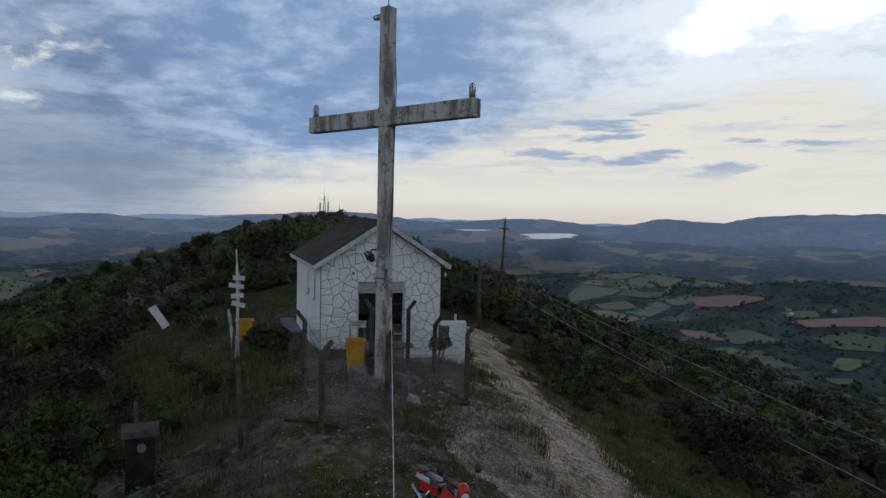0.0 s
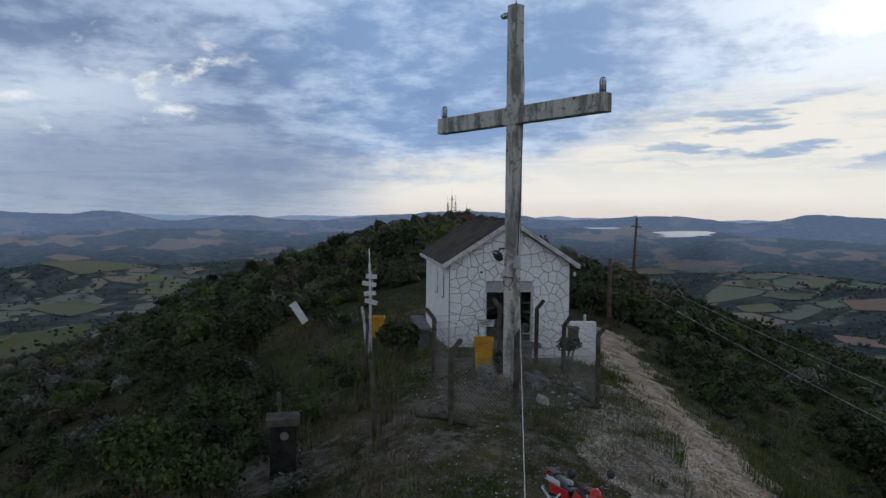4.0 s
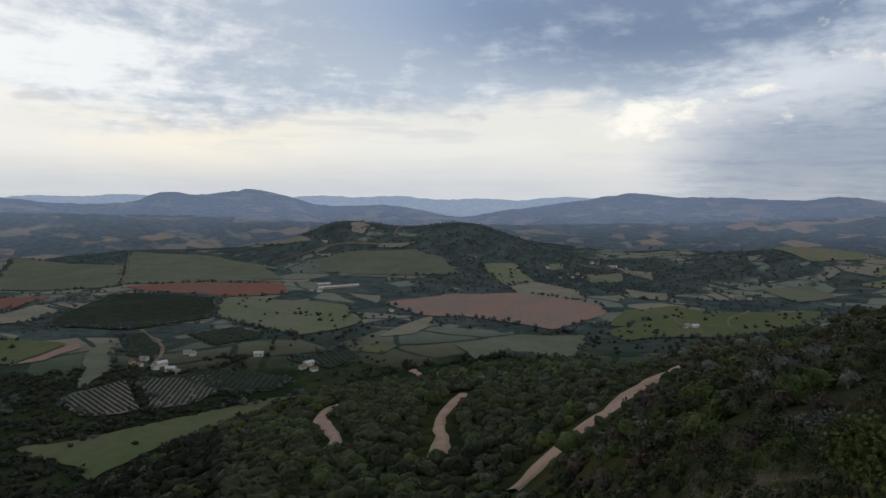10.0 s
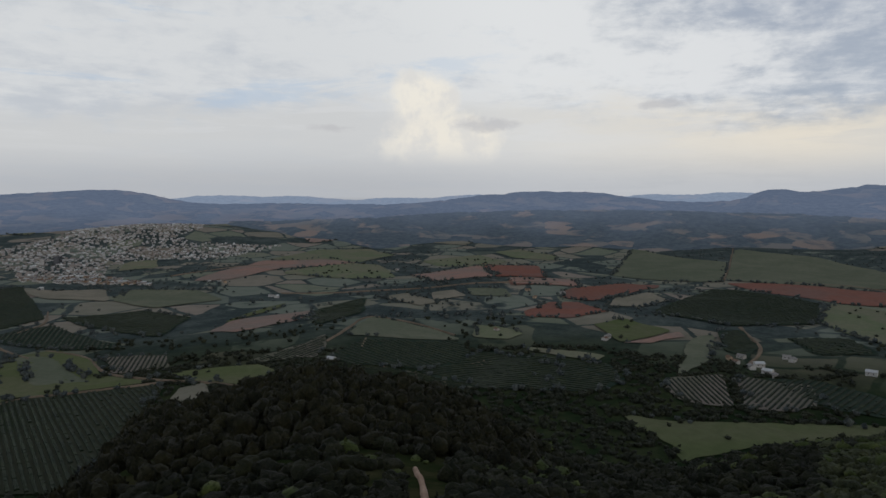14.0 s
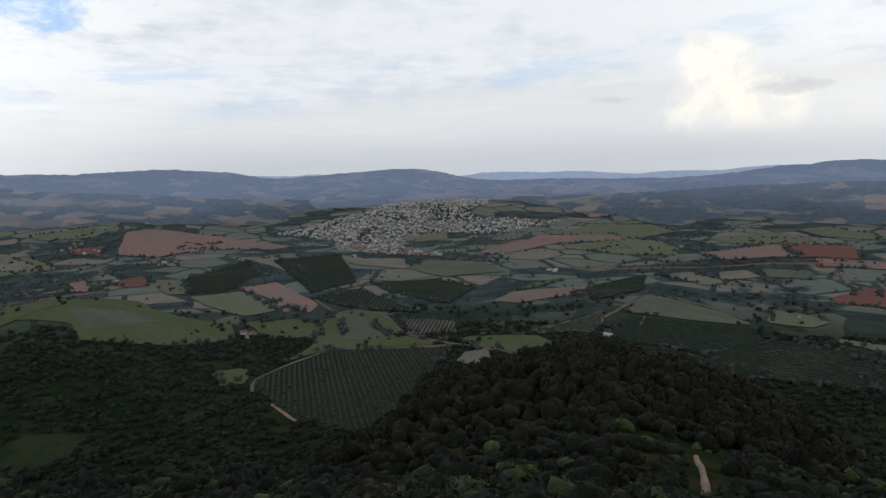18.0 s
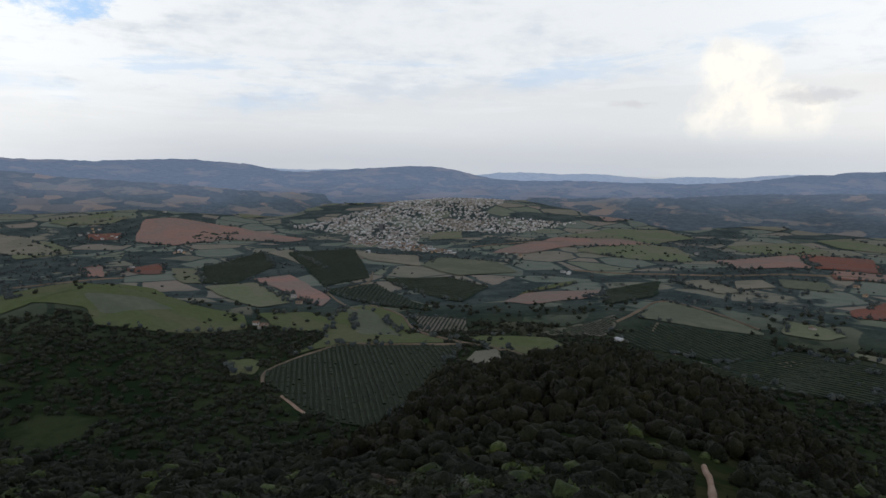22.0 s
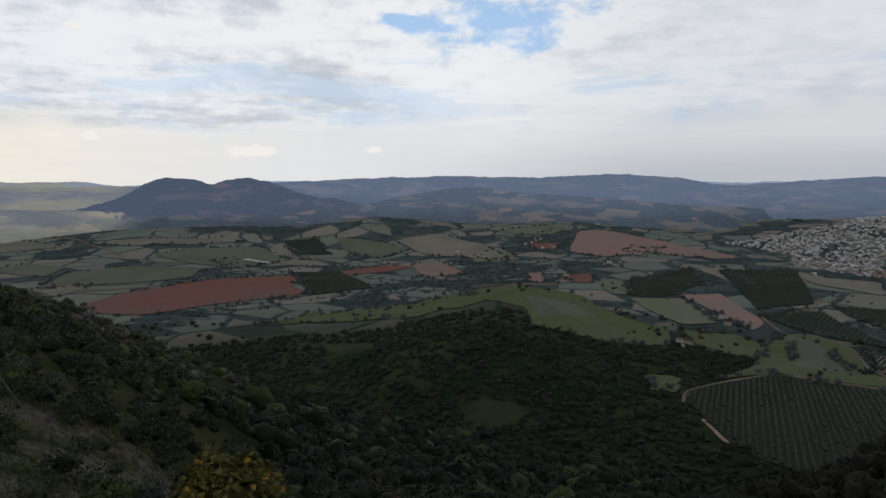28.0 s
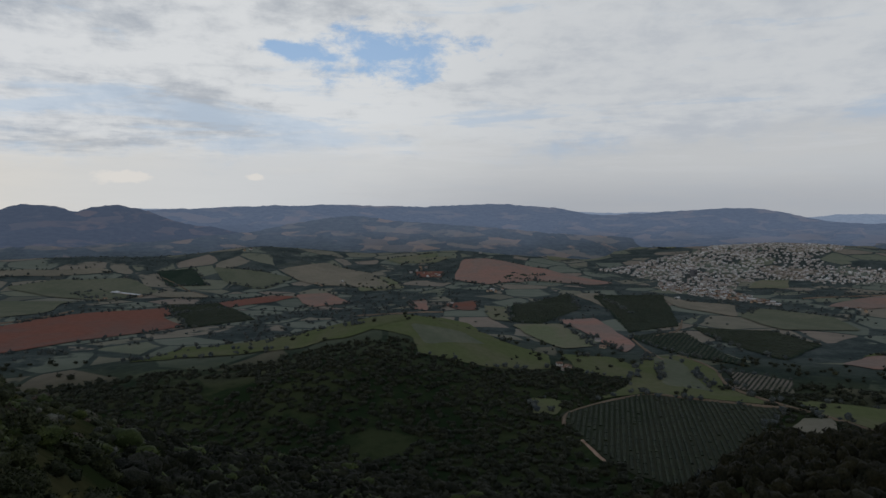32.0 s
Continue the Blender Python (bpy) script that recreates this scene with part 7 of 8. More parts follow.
def caged_lamp(parent, m):
    lamp = part("caged_lamp", lathe([(0.085, 0), (0.09, 0.05), (0.075, 0.09)], 14, m), M_STEEL, parent, "small caged warning lamp")
    part("glass", lathe([(0.06, 0.09), (0.062, 0.26), (0.045, 0.34), (0.01, 0.37)], 14, m), M_LENS, lamp)
    for k in range(3):
        a = math.pi * k / 3
        pts = [(0.085 * math.cos(a) * u, 0.085 * math.sin(a) * u, z) for u, z in ((1, 0.06), (1.02, 0.3), (0.7, 0.39), (0, 0.42), (-0.7, 0.39), (-1.02, 0.3), (-1, 0.06))]
        bm = tube(pts, 0.009, 5)
        bmesh.ops.transform(bm, matrix=m, verts=bm.verts)
        part("cage_wire", bm, M_STEEL, lamp)


def build_cross():
    top = thing("cross", "tall weathered concrete cross with caged lamps", "cross", pose(-1.74, 20.15, 0.55, 0, 0, -39))
    part("post", box(0.36, 0.36, 11.42, 0, 0, 5.61, (0, 0, 0), 0.02), M_CONCRETE, top)
    part("arm", box(6.66, 0.33, 0.50, 0, -0.02, 8.10, (0, 0, 0), 0.02), M_CONCRETE, top)
    part("post_collar", box(0.40, 0.40, 0.56, 0, 0, 8.10, (0, 0, 0), 0.015), M_CONCRETE, top)
    for x in (-3.18, 3.14):
        caged_lamp(top, pose(x, 0, 8.35))
    caged_lamp(top, pose(-0.18, 0.0, 11.1, 0, -90, 0))
    part("lightning_rod", tube([(0.0, 0, 11.2), (0.0, 0, 12.4)], 0.014, 6), M_STEEL, top)
    flood = part("floodlight", box(0.36, 0.16, 0.26, -0.32, -0.30, 3.98, (28, 12, -20), 0.02), M_BLACK, top, "black floodlight clamped to the post")
    part("lens", box(0.31, 0.015, 0.21, -0.345, -0.385, 4.02, (28, 12, -20), 0.004), M_LENS, flood)
    part("bracket", tube([(-0.17, -0.15, 4.2), (-0.3, -0.25, 4.18), (-0.32, -0.28, 4.05)], 0.03, 8), M_BLACK, flood)
    part("junction_box", box(0.10, 0.22, 0.32, 0.225, -0.05, 3.80, (0, 0, 0), 0.01), M_SHUTTER, top, "grey metal junction box")
    ring = part("insulator_bracket", tube([(-0.2, -0.2, 3.35), (0.2, -0.22, 3.35)], 0.022, 8), M_STEEL, top)
    part("insulator", lathe([(0.03, 0), (0.06, 0.03), (0.03, 0.07), (0.06, 0.1), (0.03, 0.13)], 12, pose(-0.22, -0.21, 3.30)), M_LENS, ring)
    part("loop_wire", tube([(-0.2, -0.21, 3.38), (-0.1, -0.24, 3.12), (0.05, -0.23, 3.05), (0.18, -0.2, 3.2), (0.22, -0.12, 3.6)], 0.012, 6), M_BLACK, top)
    part("down_cable", tube([(0.0, 0.19, 11.0), (0.12, 0.2, 10.2), (0.19, 0.19, 9.0), (0.2, 0.1, 6.0), (0.2, 0.0, 4.0)], 0.012, 6), M_BLACK, top)


def fence_post(x, y, tall, bend, lean=0.0, turn=0.0):
    top = thing("fence_post", "dark weathered concrete fence post with a bent top", "fence post", pose(x, y, ground_at(x, y) - 0.1, lean, 0, turn), "posts round the cross")
    part("shaft", box(0.13, 0.13, tall - 0.3, 0, 0, (tall - 0.3) / 2, (0, 0, 0), 0.015), M_POST, top)
    a = radians(38) * bend
    part("bent_top", box(0.12, 0.12, 0.44, math.sin(a) * 0.19, 0, tall - 0.30 + math.cos(a) * 0.17, (0, 38 * bend, 0), 0.015), M_POST, top)
    return top


FENCE = [(-4.06, 19.96, 2.3, -1), (-2.87, 16.26, 2.2, 1), (-1.40, 17.74, 2.4, 1), (0.79, 20.03, 2.55, 1), (-0.23, 23.6, 2.2, 1), (-1.21, 24.4, 2.5, 1), (-2.41, 23.2, 2.3, -1)]


def chain_link(a, b, low, high, group):
    """A panel of crossing wires between two posts, with two strands above."""
    (ax, ay), (bx, by) = a, b
    long = math.hypot(bx - ax, by - ay)
    za, zb = ground_at(ax, ay), ground_at(bx, by)
    top = thing("wire_fence", "sagging chain-link fence panel strung between posts", "fence", Matrix(), group)
    d = ((bx - ax) / long, (by - ay) / long)

    def spot(u, z):
        t = u / long
        sag = 0.06 * math.sin(math.pi * t)
        return (ax + d[0] * u, ay + d[1] * u, za + (zb - za) * t + z - sag * (z / high))

    bm = bmesh.new()
    pitch, w = 0.11, 0.0042
    tall = high - low
    k = -tall
    while k < long:
        for sgn in (1, -1):
            u0, z0, u1, z1 = (k, low, k + tall, high) if sgn > 0 else (k, high, k + tall, low)
            pts = []
            for n in range(7):
                u = u0 + (u1 - u0) * n / 6
                z = z0 + (z1 - z0) * n / 6
                pts.append((u, z))
            for (ua, zz), (ub, zq) in zip(pts, pts[1:]):
                if min(ua, ub) >= 0 and max(ua, ub) <= long:
                    p, q = Vector(spot(ua, zz)), Vector(spot(ub, zq))
                    up = Vector((0, 0, w))
                    bm.faces.new([bm.verts.new(c) for c in (p - up, q - up, q + up, p + up)])
        k += pitch
    part("mesh", bm, M_WIRE, top, "rusty diamond wire mesh")
    for z in (low, (low + high) / 2, high, high + 0.22, high + 0.42):
        part("strand", tube([spot(long * t / 6, z) for t in range(7)], 0.006, 4), M_STEEL, top)


def build_fence():
    for x, y, tall, bend in FENCE:
        fence_post(x, y, tall, bend, random.uniform(-2, 2), random.uniform(-25, 25))
    ring = [(p[0], p[1]) for p in FENCE]
    for a, b in zip(ring, ring[1:] + ring[:1]):
        chain_link(a, b, 0.05, 1.55, "fence round the cross")
    for (x0, y0), (x1, y1) in (((0.85, 20.0), (-0.5, 21.6)), ((-3.9, 16.9), (-2.2, 16.0)), ((0.8, 19.9), (0.1, 19.4))):
        rail = thing("fallen_rail", "dark weathered rail lying at the fence foot", "rail", pose((x0 + x1) / 2, (y0 + y1) / 2, 0), "fallen rails")
        mx, my = (x0 + x1) / 2, (y0 + y1) / 2
        part("timber", tube([(x0 - mx, y0 - my, ground_at(x0, y0) + 0.09), (0, 0, ground_at(mx, my) + 0.10), (x1 - mx, y1 - my, ground_at(x1, y1) + 0.08)], 0.07, 7, 0.85), M_POST, rail)
    # older wooden stakes further left
    for x, y, tall, lean in ((-4.73, 15.96, 2.15, 2), (-6.87, 21.96, 2.1, -2), (-7.7, 17.1, 1.7, 2)):
        stake = thing("fence_stake", "dark split-wood stake standing in tall grass", "fence post", pose(x, y, ground_at(x, y) - 0.15, lean, -lean), "old stakes")
        part("shaft", tube([(0, 0, 0), (0.02, 0, tall * 0.5), (0.0, 0.02, tall)], 0.065, 7, 0.8), M_POST, stake)
        for z in (0.8, 1.4):
            part("wire_tie", tube([(-0.07, 0, z), (0, -0.075, z), (0.075, 0, z), (0, 0.075, z)], 0.008, 4), M_STEEL, stake)


def bin_thing(x, y, w, d, h, turn, label):
    top = thing("waste_bin", label, "bin", pose(x, y, ground_at(x, y), 0, 0, turn), "yellow bins")
    bm = bmesh.new()
    rings = []
    for k, z in ((0.78, 0.02), (0.8, 0.05), (0.98, h * 0.93), (1.0, h * 0.93), (1.06, h * 0.94), (1.06, h), (0.95, h), (0.74, 0.08)):
        rings.append([bm.verts.new((sx * w / 2 * k, sy * d / 2 * k, z)) for sx, sy in ((-1, -1), (1, -1), (1, 1), (-1, 1))])
    for a, b in zip(rings, rings[1:]):
        for i in range(4):
            bm.faces.new((a[i], a[(i + 1) % 4], b[(i + 1) % 4], b[i]))
    bm.faces.new(rings[0][::-1])
    bm.faces.new(rings[-1])
    bmesh.ops.recalc_face_normals(bm, faces=bm.faces)
    bmesh.ops.bevel(bm, geom=[e for e in bm.edges if abs((e.verts[0].co - e.verts[1].co).z) > 0.3], offset=0.03, segments=2, affect="EDGES")
    part("body", bm, M_YELLOW, top)
    for sx in (-1, 1):
        part("wheel", lathe([(0.09, -0.025), (0.1, -0.01), (0.1, 0.01), (0.09, 0.025)], 14, pose(sx * w * 0.42, d * 0.42, 0.1, 0, 90, 0)), M_BLACK, top)
    part("handle", tube([(-w * 0.35, d / 2 + 0.02, h - 0.04), (-w * 0.35, d / 2 + 0.09, h - 0.02), (w * 0.35, d / 2 + 0.09, h - 0.02), (w * 0.35, d / 2 + 0.02, h - 0.04)], 0.02, 6), M_YELLOW, top)


def build_bench():
    top = thing("bench", "long grey cement slab bench against the chapel wall", "bench", CH @ pose(-0.95, 1.5, 0.1, 0, 0, 0))
    part("seat", box(0.55, 3.5, 0.11, 0, 0, 0.50, (0, 0, 0), 0.015), M_BENCH, top)
    for y in (-1.45, 0, 1.45):
        part("leg", box(0.38, 0.16, 0.85, 0, y, 0.02, (0, 0, 0), 0.012), M_BENCH, top)


def build_small_things():
    bin_thing(-2.72, 21.32, 0.60, 0.58, 1.04, 10, "open yellow plastic waste bin beside the cross")
    bin_thing(-9.55, 32.6, 0.80, 0.7, 1.05, 16, "squat yellow waste bin on the grass")
    # white wall piece beside the chapel
    x, y = 0.52, 30.2
    top = thing("gate_pier", "short whitewashed wall piece beside the chapel", "wall", pose(x, y, ground_at(x, y) - 0.2, 0, 0, 12))
    part("wall", box(1.15, 0.30, 2.05, 0, 0, 1.02, (0, 0, 0), 0.03), M_PLASTER, top)
    part("stub_post", box(0.1, 0.1, 0.35, 0.1, 0, 2.18, (0, 0, 0), 0.01), M_TRIM, top)
    # letter box on a fence post
    x, y = -0.05, 23.4
    top = thing("wooden_box", "small brown wooden box fixed to a post", "box", pose(x, y, ground_at(x, y), 0, 0, 8))
    part("body", box(0.34, 0.26, 0.30, 0.12, -0.1, 1.62, (0, 0, 0), 0.01), M_TIMBER, top)
    part("lid", box(0.40, 0.32, 0.03, 0.12, -0.1, 1.79, (6, 0, 0), 0.006), M_TIMBER, top)
    # blank notice board by the doorway
    x, y = -2.95, 23.6
    top = thing("notice_board", "small pale board wired to the fence", "sign", pose(x, y, ground_at(x, y), 0, 0, 12))
    part("board", box(0.62, 0.02, 0.24, 0, 0, 1.25, (0, 4, 0), 0.004), M_TRIM, top)
    for k in range(3):
        part("lettering_bar", box(0.44 - 0.08 * k, 0.006, 0.022, 0, -0.014, 1.31 - 0.06 * k, (0, 4, 0)), M_POST, top)
    for sx in (-0.25, 0.25):
        part("stake", tube([(sx, 0.03, -0.1), (sx, 0.03, 1.36)], 0.018, 6), M_POST, top)
    # white mast with blank arms
    x, y = -11.6, 38.3
    top = thing("signpost", "white post with blank slanting boards both sides", "signpost", pose(x, y, ground_at(x, y) - 0.1, 1, -1, 10))
    part("post", box(0.13, 0.10, 3.4, 0, 0, 1.7, (0, 0, 0), 0.01), M_WHITE, top)
    part("finial", tube([(0, 0, 3.4), (-0.02, 0, 4.25)], 0.04, 8, 0.6), M_WHITE, top)
    part("brace", tube([(0.1, 0, 2.9), (0.16, 0, 2.55), (0.05, 0, 0.2)], 0.02, 6), M_WHITE, top)
    for z, x, roll, w in ((2.62, 0.1, 3, 0.66), (2.18, -0.04, 9, 0.84), (1.62, 0.0, -4, 0.70), (1.12, 0.06, 14, 0.76)):
        part("board", box(w, 0.035, 0.26, x, -0.07, z, (0, roll, 0), 0.006), M_WHITE, top)
    # leaning white planks
    for x, y, tall, lean, ry in ((-9.12, 29.6, 2.1, 4, -5), (-8.98, 29.5, 2.3, -2, -9), (-8.8, 29.2, 1.9, 0, -2), (-8.95, 29.1, 1.2, 3, 3)):
        top = thing("plank", "split white plank stuck upright in the grass", "plank", pose(x, y, ground_at(x, y) - 0.2, lean, ry, 15), "white planks")
        part("board", box(0.115, 0.035, tall, 0, 0, tall / 2, (0, 0, 0), 0.006), M_TRIM, top)
    # fallen sign panel
    x, y = -16.45, 40.4
    top = thing("sign_panel", "white sign panel leaning over at a slant", "sign", pose(x, y, ground_at(x, y) + 0.35, 0, -34, 22))
    part("panel", box(0.46, 0.06, 1.5, 0, 0, 0.85, (-14, 0, 0), 0.01), M_WHITE, top)
    part("frame", box(0.50, 0.03, 0.06, 0, -0.2, 1.56, (-14, 0, 0)), M_TRIM, top)
    for sx in (-0.22, 0.22):
        part("leg", tube([(sx, 0.05, -0.5), (sx, 0.05, 0.6)], 0.03, 6), M_POST, top)
    # concrete pedestal with a post behind it
    x, y = -6.85, 15.3
    top = thing("pedestal", "dark concrete pedestal with a flat cap slab", "pedestal", pose(x, y, ground_at(x, y) - 0.1, 0, 0, 24))
    part("shaft", box(0.62, 0.55, 1.35, 0, 0, 0.66, (0, 0, 0), 0.03), M_DARK_CONCRETE, top)
    part("cap", box(0.80, 0.66, 0.20, 0, 0, 1.42, (0, 0, 0), 0.025), M_POST, top)
    part("niche", lathe([(0.10, 0), (0.10, 0.03)], 12, pose(0.03, -0.285, 1.1, 90)), M_BENCH, top)
    # rocks at the foot of the cross
    for x, y, s, mat, label in ((-2.3, 19.7, 0.36, M_ROCK, "rough grey rock at the foot of the cross"), (-1.05, 20.4, 0.40, M_ROCK, "mottled blue-grey rock at the foot of the cross"), (-1.95, 19.45, 0.30, M_RUBBLE, "broken brownish masonry lump"),
                                (-2.5, 20.3, 0.36, M_ROCK, "rough grey rock at the foot of the cross"), (-1.5, 19.3, 0.26, M_ROCK, "low grey rock in the grass"), (-0.75, 19.0, 0.18, M_STONE, "pale flat stone in the grass")):
        bm = bmesh.new()
        bmesh.ops.create_icosphere(bm, subdivisions=3, radius=1.0)
        for v in bm.verts:
            v.co = Vector([max(-0.72, min(0.72, c)) for c in v.co])
            v.co *= 1.1 + 0.45 * noise.noise(v.co * 1.3 + Vector((x, y, 0))) + 0.1 * noise.noise(v.co * 4)
            v.co = Vector((v.co.x * s, v.co.y * s * 0.8, max(v.co.z, -0.5) * s * 0.95))
        ob = part("rock", bm, mat, None)
        ob.matrix_basis = pose(x, y, ground_at(x, y) + 0.3 * s, 0, 0, 40 * x)
        tagged(ob, label, "rock", "rocks by the cross")
    # poles
    for x, y, tall, lean, arm, label in ((6.3, 74.0, 10.0, 2.5, True, "tall leaning timber utility pole on the ridge"), (2.55, 46.5, 5.2, 0.0, False, "short dark timber pole beside the path")):
        top = thing("utility_pole", label, "utility pole", pose(x, y, ground_at(x, y) - 0.4, 0, lean, 0), "timber poles")
        part("pole", tube([(0, 0, 0), (0, 0, tall * 0.5), (0, 0, tall)], 0.17, 10, 0.7), M_TIMBER, top)
        if arm:
            part("crossarm", box(1.1, 0.1, 0.12, 0, -0.15, tall - 0.9, (0, 4, 0), 0.01), M_TIMBER, top)
            for sx in (-0.45, 0.45):
                part("insulator", lathe([(0.05, 0), (0.08, 0.06), (0.05, 0.12), (0.07, 0.18)], 10, pose(sx, -0.15, tall - 0.84)), M_LENS, top)
            part("pin", tube([(0, 0, tall), (0, 0, tall + 0.3)], 0.03, 6), M_STEEL, top)
            part("crossarm", box(0.5, 0.08, 0.1, 0.1, -0.12, tall - 3.9, (0, 4, 0), 0.01), M_TIMBER, top)


def cable(name, label, points, radius, mat):
    ob = part(name, tube(points, radius, 6), mat, None)
    return tagged(ob, label, "cable")


def sagging(a, b, sag, n=22):
    a, b = Vector(a), Vector(b)
    return [a.lerp(b, k / n) - Vector((0, 0, 4 * sag * (k / n) * (1 - k / n))) for k in range(n + 1)]


def at_view(az, el, r):
    x, y = plan(az, r)
    return (x, y, EYE + r * math.tan(radians(el)))


def build_cables():
    cord = sagging((-1.5, 19.9, 3.35), (-0.32, 5.2, 2.62), 0.05) + [Vector((-0.28, 4.7, 2.4)), Vector((-0.2, 3.6, 0.9)), Vector((-0.15, 3.0, 0.0))]
    cable("white_cable", "thin white cable strung from the cross to the ground", cord, 0.006, M_CORD)
    for a, b, sag in (((354.2, -5.7, 74), (324, -18.0, 27), 0.5), ((352.0, -5.6, 70), (323, -15.2, 33), 0.5)):
        p, q = Vector(at_view(*a)), Vector(at_view(*b))
        cable("overhead_wire", "thin wire slung low across the slope", sagging(p, p + (q - p) * 1.35, sag), 0.016, M_WIRE)
    cable("pole_stay", "stay wire from the utility pole to the slope", [(6.6, 74, ground_at(6.3, 74) + 8.6), (14, 64, ground_at(14, 64))], 0.014, M_WIRE)
    cable("mast_stay", "steel stay wire running down to the shrubs", [at_view(219.5, 6.0, 23.5), (*plan(206.8, 29), ground_at(*plan(206.8, 29)))], 0.010, M_WIRE)


def build_station():
    """The radio cabin and its mast by the path behind."""
    m = pose(16.4, -18.35, ground_at(15.9, -18.7) - 0.3, 0, 0, 47)
    top = thing("radio_cabin", "small white radio cabin beside the gravel path", "cabin", m)
    part("wall", box(3.0, 3.0, 2.55, 0, 0, 1.28, (0, 0, 0), 0.02), M_PLASTER, top)
    part("roof", box(3.2, 3.2, 0.12, 0, 0, 2.61, (0, 0, 0), 0.02), M_BENCH, top)
    part("door", box(0.06, 0.85, 2.05, -1.51, 0.3, 1.35, (0, 0, 0), 0.01), M_SHUTTER, top)
    x, y = plan(220.6, 23.4)
    mast = thing("radio_mast", "steel pole mast carrying white drum antennas", "antenna", pose(x, y, ground_at(x, y) - 0.3))
    tall = 12.0
    for a in (0, 120, 240):
        part("leg", tube([(0.3 * math.cos(radians(a)), 0.3 * math.sin(radians(a)), 0), (0.22 * math.cos(radians(a)), 0.22 * math.sin(radians(a)), tall)], 0.035, 6), M_STEEL, mast)
    for k in range(16):
        a, b = radians(120 * k), radians(120 * (k + 1))
        z = 0.3 + k * 0.72
        part("brace", tube([(0.27 * math.cos(a), 0.27 * math.sin(a), z), (0.27 * math.cos(b), 0.27 * math.sin(b), z + 0.7)], 0.018, 5), M_STEEL, mast)
    side = Vector((math.cos(radians(220.6)), math.sin(radians(220.6)), 0))
    for el, az, size in ((0.75, 217.45, 0.70), (-6.3, 217.75, 0.56)):
        p = Vector(at_view(az + 0.1, el, 23.2))
        local = p - Vector((x, y, ground_at(x, y) - 0.3))
        turn = math.degrees(math.atan2(-(heading(125, 0)).x, heading(125, 0).y))
        mm = Matrix.Translation(local) @ pose(0, 0, 0, 0, 0, 125) @ pose(0, 0, 0, -90, 0, 0)
        drum = part("drum_antenna", lathe([(size * 0.3, -0.34), (size * 0.95, -0.26), (size, -0.2), (size, 0.18), (size * 0.97, 0.22), (size * 0.5, 0.27), (0.05, 0.28)], 26, mm), M_WHITE, mast, "white shrouded drum antenna")
        part("rim", lathe([(size * 1.0, 0.14), (size * 1.03, 0.15), (size * 1.03, 0.2), (size * 1.0, 0.21)], 26, mm), M_RUST, drum)
        part("mount", tube([local, (0, 0, local.z)], 0.05, 8), M_STEEL, drum)
    # radio masts on the hill beyond the chapel
    for az, r, h, wide in ((10.0, 292, 12.5, 1.5), (10.35, 296, 10.0, 1.2), (9.7, 300, 10.5, 1.1), (8.75, 300, 8.5, 0.3)):
        x, y = plan(az, r)
        far = thing("hill_mast", "slender lattice radio mast on the far hilltop", "antenna", pose(x, y, ground_at(x, y) - 0.5), "masts on the hill")
        for a in (0, 120, 240):
            part("leg", tube([(wide * math.cos(radians(a)) * 0.6, wide * math.sin(radians(a)) * 0.6, 0), (0.15 * math.cos(radians(a)), 0.15 * math.sin(radians(a)), h)], 0.11, 5), M_POST, far)
        for k in range(5):
            z = h * (0.35 + 0.13 * k)
            part("antenna_arm", tube([(-wide * (1.6 - 0.2 * k), 0, z), (wide * (1.6 - 0.2 * k), 0.2, z + 0.1)], 0.05, 5), M_POST, far)
        part("whip", tube([(0, 0, h), (0, 0, h * 1.25)], 0.05, 5), M_POST, far)
    x, y = plan(213.6, 99)
    top = thing("marker_post", "pale weathered marker post on the knoll", "post", pose(x, y, ground_at(x, y) - 0.2, 0, -8, 0))
    part("shaft", box(0.5, 0.4, 3.0, 0, 0, 1.5, (0, 0, 0), 0.03), M_TRIM, top)


def wheel(parent, x, r, name="wheel"):
    w = part(name, lathe([(r * 0.1, -0.03), (r * 0.12, 0.03)], 12, pose(x, 0, r, 90)), M_CHROME, parent)
    bm = bmesh.new()
    for i in range(28):
        a0, a1 = 2 * math.pi * i / 28, 2 * math.pi * (i + 1) / 28
        for j in range(8):
            b0, b1 = 2 * math.pi * j / 8, 2 * math.pi * (j + 1) / 8
            f = []
            for a, b in ((a0, b0), (a1, b0), (a1, b1), (a0, b1)):
                q = r - 0.05 + 0.05 * math.cos(b)
                f.append(bm.verts.new((x + q * math.cos(a), 0.055 * math.sin(b), r + q * math.sin(a))))
            bm.faces.new(f).smooth = True
    bmesh.ops.remove_doubles(bm, verts=bm.verts, dist=1e-4)
    part("tyre", bm, M_BLACK, w, "black knobbly tyre")
    part("rim", lathe([(r - 0.11, -0.03), (r - 0.095, -0.03), (r - 0.095, 0.03), (r - 0.11, 0.03)], 24, pose(x, 0, r, 90)), M_CHROME, w)
    for k in range(14):
        a = 2 * math.pi * k / 14
        part("spoke", tube([(x + 0.03 * math.cos(a), 0.02, r + 0.03 * math.sin(a)), (x + (r - 0.1) * math.cos(a + 0.2), 0, r + (r - 0.1) * math.sin(a + 0.2))], 0.004, 4), M_CHROME, w)


